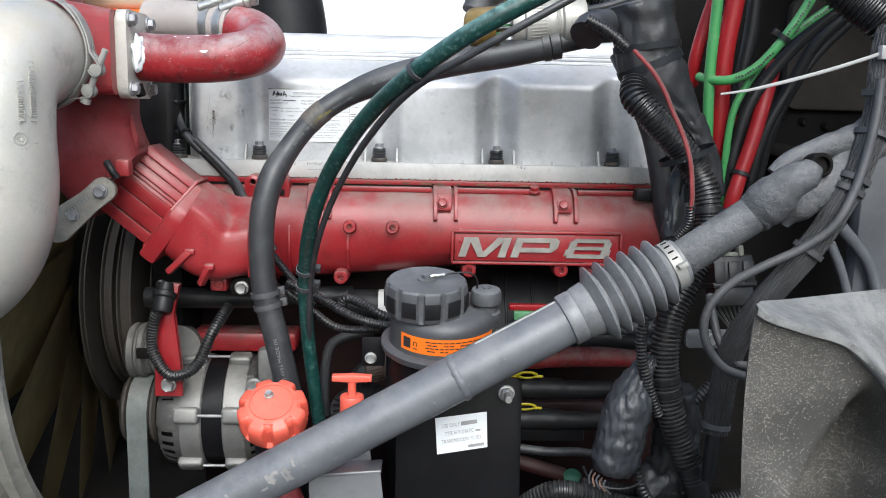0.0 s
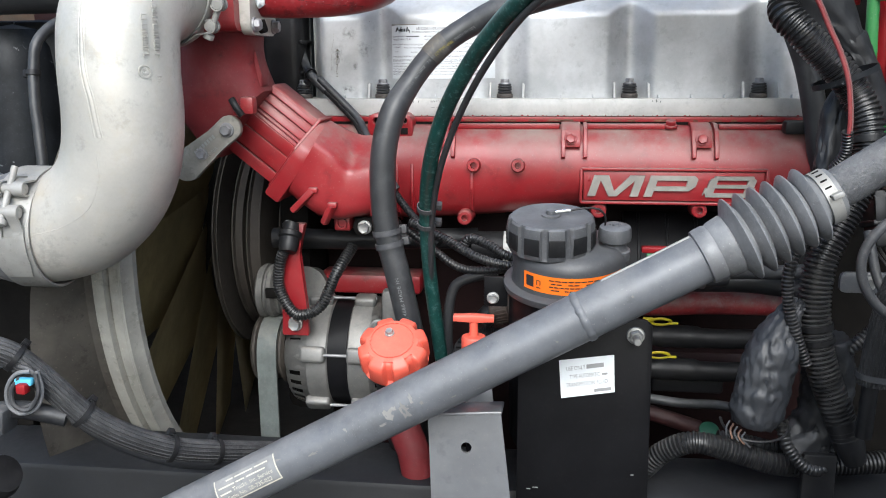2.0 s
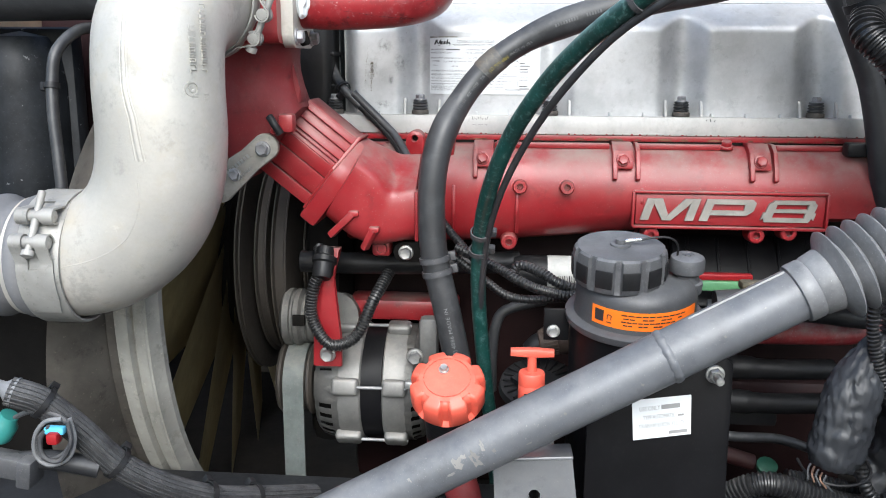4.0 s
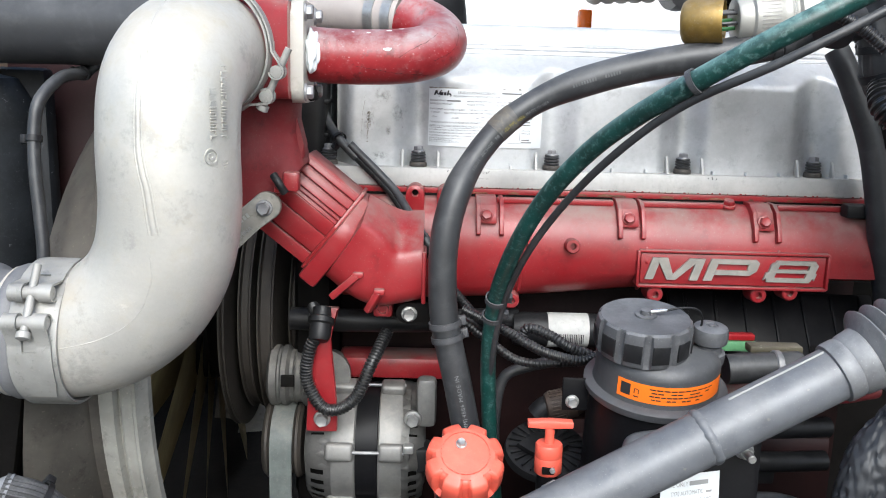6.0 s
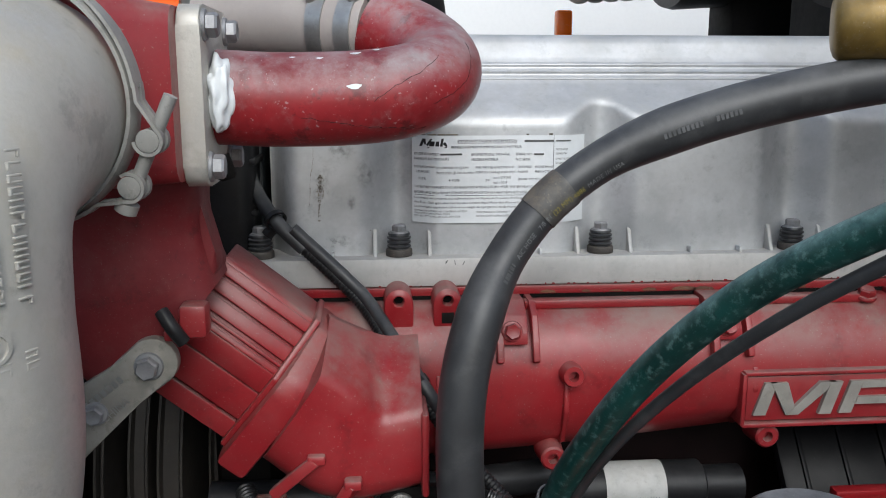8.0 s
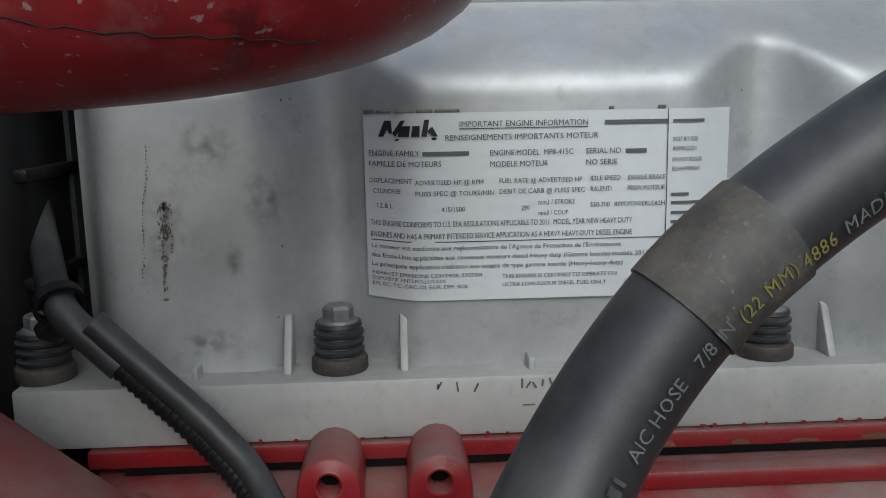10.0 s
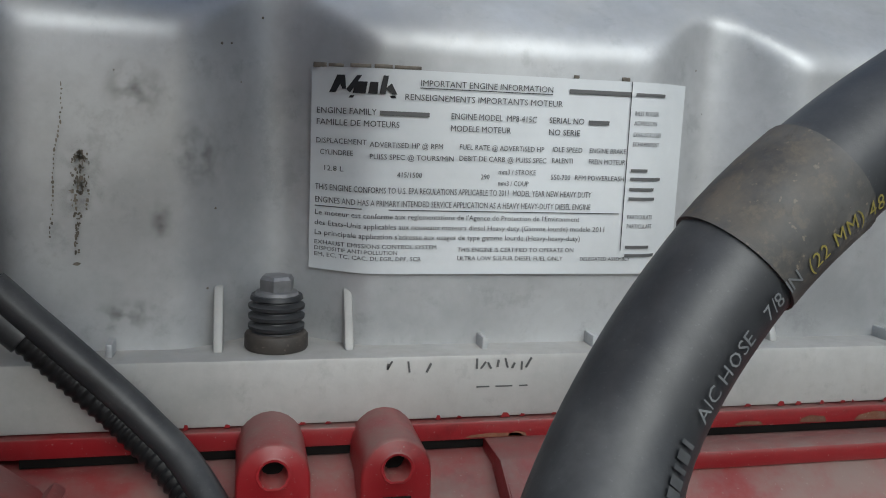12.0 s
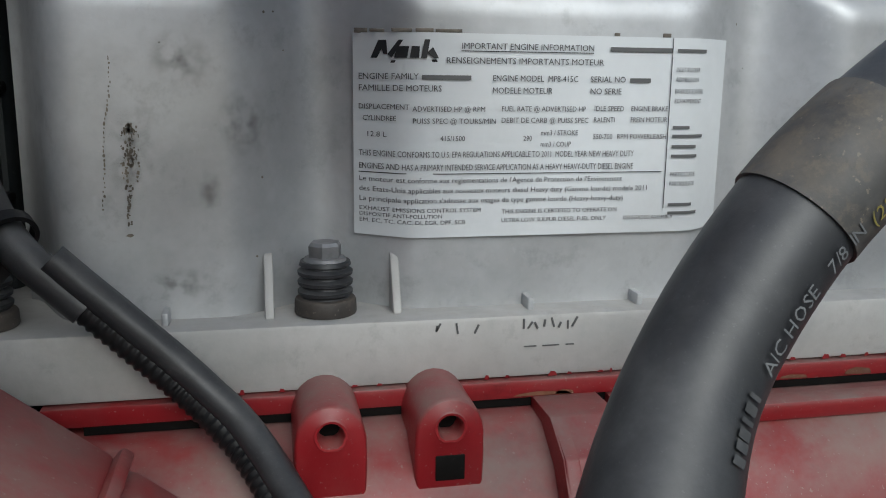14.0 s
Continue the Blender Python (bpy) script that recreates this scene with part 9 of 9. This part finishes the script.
box(bm, (0.46, 1.0, 0.96), (0.12, 0.12, 1.92), 0.01)
part("stand", bm, DARK, drum)
bm = bmesh.new()
box(bm, (0.138, 1.188, 1.855), (0.034, 0.03, 0.062), 0.006)
mk = thing("marker_lamp", (0.138, 1.19, 1.80), "small amber marker lamp on a post", "lamp")
part("lens", bm, AMBER, mk)
bm = bmesh.new()
lathe(bm, [(0.012, -1.80), (0.012, 0.0), (0.022, 0.004), (0.022, 0.018), (0, 0.02)], axis_frame((0.138, 1.19, 1.80), (0, 0, 1)), 16)
part("post", bm, DARK, mk)

# ---- left: loom with plugs in front of the radiator side ----
LH = [(-0.628, -0.4, 1.405), (-0.587, -0.4, 1.398), (-0.558, -0.4, 1.39), (-0.537, -0.39, 1.377), (-0.51, -0.38, 1.346), (-0.483, -0.37, 1.311), (-0.453, -0.35, 1.281), (-0.419, -0.32, 1.254), (-0.386, -0.28, 1.233), (-0.341, -0.22, 1.206)]
lh = thing("front_loom", LH[5], "grey-black braided wiring loom hanging past the fan shroud", "wiring harness")
lpth = glide(LH, 0.005)
k0 = near_i(lpth, LH[2])
bm = sweep(bmesh.new(), lpth[k0:], 0.0125, 20)
part("sleeve", bm, BRAID, lh)
fr = frames_of(lpth[k0:])
for j in range(9):
    a = -1.3 + 0.32 * j
    bm = sweep(bmesh.new(), [p + (u * math.cos(a) + s * math.sin(a)) * 0.0124 for p, (d, s, u) in zip(lpth[k0:], fr)], 0.0010, 6)
    part("braid_strand", bm, BRAID, lh)
bm = sweep(bmesh.new(), lpth[:k0 + 2], [0.0065] * (k0) + [0.011, 0.0135], 16)
part("grey_lead", bm, BELLOWS, lh)
bm = sweep(bmesh.new(), [p + Vector((0.004, 0.004, -0.016)) for p in lpth[k0 + 14:]], 0.0075, 14)
part("tape_wrapped_branch", bm, TAPE, lh)
for q in (LH[3], LH[5], LH[7], LH[8]):
    tie(lh, lpth, near_i(lpth, q), 0.0135, PLASTIC, 0.005, (-0.4, -1))
GP = [(-0.62, -0.39, 1.343), (-0.595, -0.39, 1.345), (-0.577, -0.39, 1.349), (-0.564, -0.39, 1.361), (-0.543, -0.395, 1.37), (-0.517, -0.4, 1.368), (-0.506, -0.4, 1.354), (-0.517, -0.4, 1.333), (-0.536, -0.4, 1.329), (-0.54, -0.4, 1.346), (-0.523, -0.4, 1.359)]
bm = tube(GP, 0.0022, 0.004, 8)
gw = single("looped_wire", bm, BOOT, GP[4], "grey wire coiled beside small coloured plugs", "wire")
for k, line in enumerate(([(-0.507, -0.402, 1.368), (-0.504, -0.402, 1.349), (-0.511, -0.402, 1.331), (-0.529, -0.402, 1.323), (-0.541, -0.402, 1.332), (-0.54, -0.402, 1.35), (-0.529, -0.402, 1.364), (-0.514, -0.402, 1.367)], [(-0.506, -0.407, 1.367), (-0.505, -0.407, 1.348), (-0.517, -0.407, 1.33), (-0.531, -0.407, 1.334), (-0.532, -0.407, 1.35), (-0.523, -0.407, 1.362)])):
    part("wire_loop", tube(line, 0.0020, 0.004, 8), BOOT if k else BELLOWS, gw)
PLUG = [(-0.576, -0.39, 1.352), (-0.519, -0.405, 1.358), (-0.518, -0.41, 1.353), (-0.578, -0.4, 1.323)]
bm = bmesh.new()
lathe(bm, [(0.0100, -0.012), (0.0115, -0.009), (0.0115, 0.004), (0.0085, 0.008), (0.0080, 0.014)], axis_frame(PLUG[0], (0.55, 0, 0.85)), 20)
single("teal_plug", bm, mat("teal_plastic", (0.03, 0.20, 0.18), 0.5, vary=0.2, bump=0.05), PLUG[0], "round teal plastic plug on the loom", "plug")
bm = bmesh.new()
box(bm, PLUG[1], (0.018, 0.008, 0.007), 0.002)
single("blue_clip", bm, mat("pale_blue_plastic", (0.10, 0.42, 0.62), 0.4, vary=0.1, bump=0.03), PLUG[1], "pale blue connector clip", "clip")
bm = bmesh.new()
box(bm, PLUG[2], (0.010, 0.010, 0.010), 0.002)
single("red_clip", bm, RED_TUBE, PLUG[2], "small red connector clip", "clip")
gc = thing("grey_connector", PLUG[3], "grey plastic inline connector on the loom", "connector")
gm = Matrix.Translation(PLUG[3]) @ Matrix.Rotation(radians(8), 4, "Y")
bm = bmesh.new()
box(bm, (0.0, 0, 0), (0.060, 0.020, 0.020), 0.003, gm)
part("body", bm, BOOT, gc)
bm = bmesh.new()
box(bm, (0.030, 0, -0.002), (0.014, 0.026, 0.026), 0.003, gm)
part("collar", bm, BOOT, gc)
bm = bmesh.new()
box(bm, (-0.008, -0.0115, 0.002), (0.024, 0.004, 0.010), 0.001, gm)
part("latch", bm, PLASTIC, gc)
bm = tube([(-0.561, -0.395, 1.322), (-0.531, -0.39, 1.322), (-0.496, -0.38, 1.311)], 0.009, 0.006, 14)
part("taped_lead", bm, TAPE, gc)
for line in ([(-0.599, -0.38, 1.316), (-0.611, -0.38, 1.272), (-0.616, -0.38, 1.208)], [(-0.626, -0.37, 1.317), (-0.629, -0.37, 1.266), (-0.612, -0.37, 1.216)]):
    bm = tube(line, 0.0035, 0.006, 10)
    single("hanging_wire", bm, RUBBER, line[1], "thin black wire hanging below the loom", "wire", group="hanging wires")
bm = bmesh.new()
lathe(bm, [(0.022, -0.03), (0.024, -0.01), (0.024, 0.02), (0.02, 0.03), (0, 0.03)], axis_frame([(-0.613, -0.35, 1.218)][0], (0.8, -0.2, 0.5)), 24)
single("black_fitting", bm, PLASTIC, [(-0.613, -0.35, 1.218)][0], "black threaded hose fitting low by the radiator", "fitting")
bm = bmesh.new()
box(bm, (-0.74, -0.13, 1.30), (0.12, 0.02, 0.30), 0.006, Matrix.Translation((-0.74, 0, 1.3)) @ Matrix.Rotation(radians(10), 4, "Y") @ Matrix.Translation((0.74, 0, -1.3)))
lb_ = single("radiator_bracket", bm, DARK, (-0.74, -0.13, 1.15), "black folded radiator support bracket", "bracket")
hexbolt(lb_, (-0.755, -0.142, 1.375), (0, -1, 0), 0.014, STEEL)
# dark slim box and hose between the mixer housing and the cover's end
eh = thing("end_housing", (-0.39, 0.07, 1.56), "black plastic housing at the valve cover's end", "housing")
bm = bmesh.new()
box(bm, (-0.390, 0.07, 1.655), (0.055, 0.10, 0.18), 0.012, None, 3)
part("body", bm, PLASTIC, eh)
bm = bmesh.new()
box(bm, (-0.390, 0.07, 1.752), (0.060, 0.105, 0.016), 0.004)
part("lid", bm, PLASTIC, eh)
for z in (1.60, 1.64, 1.68, 1.72):
    bm = bmesh.new()
    box(bm, (-0.3625, 0.055, z), (0.006, 0.06, 0.005), 0.0015)
    part("rib", bm, PLASTIC, eh)
for z in (1.585, 1.735):
    hexbolt(eh, (-0.375, 0.0195, z), (0, -1, 0), 0.009, BOLT)
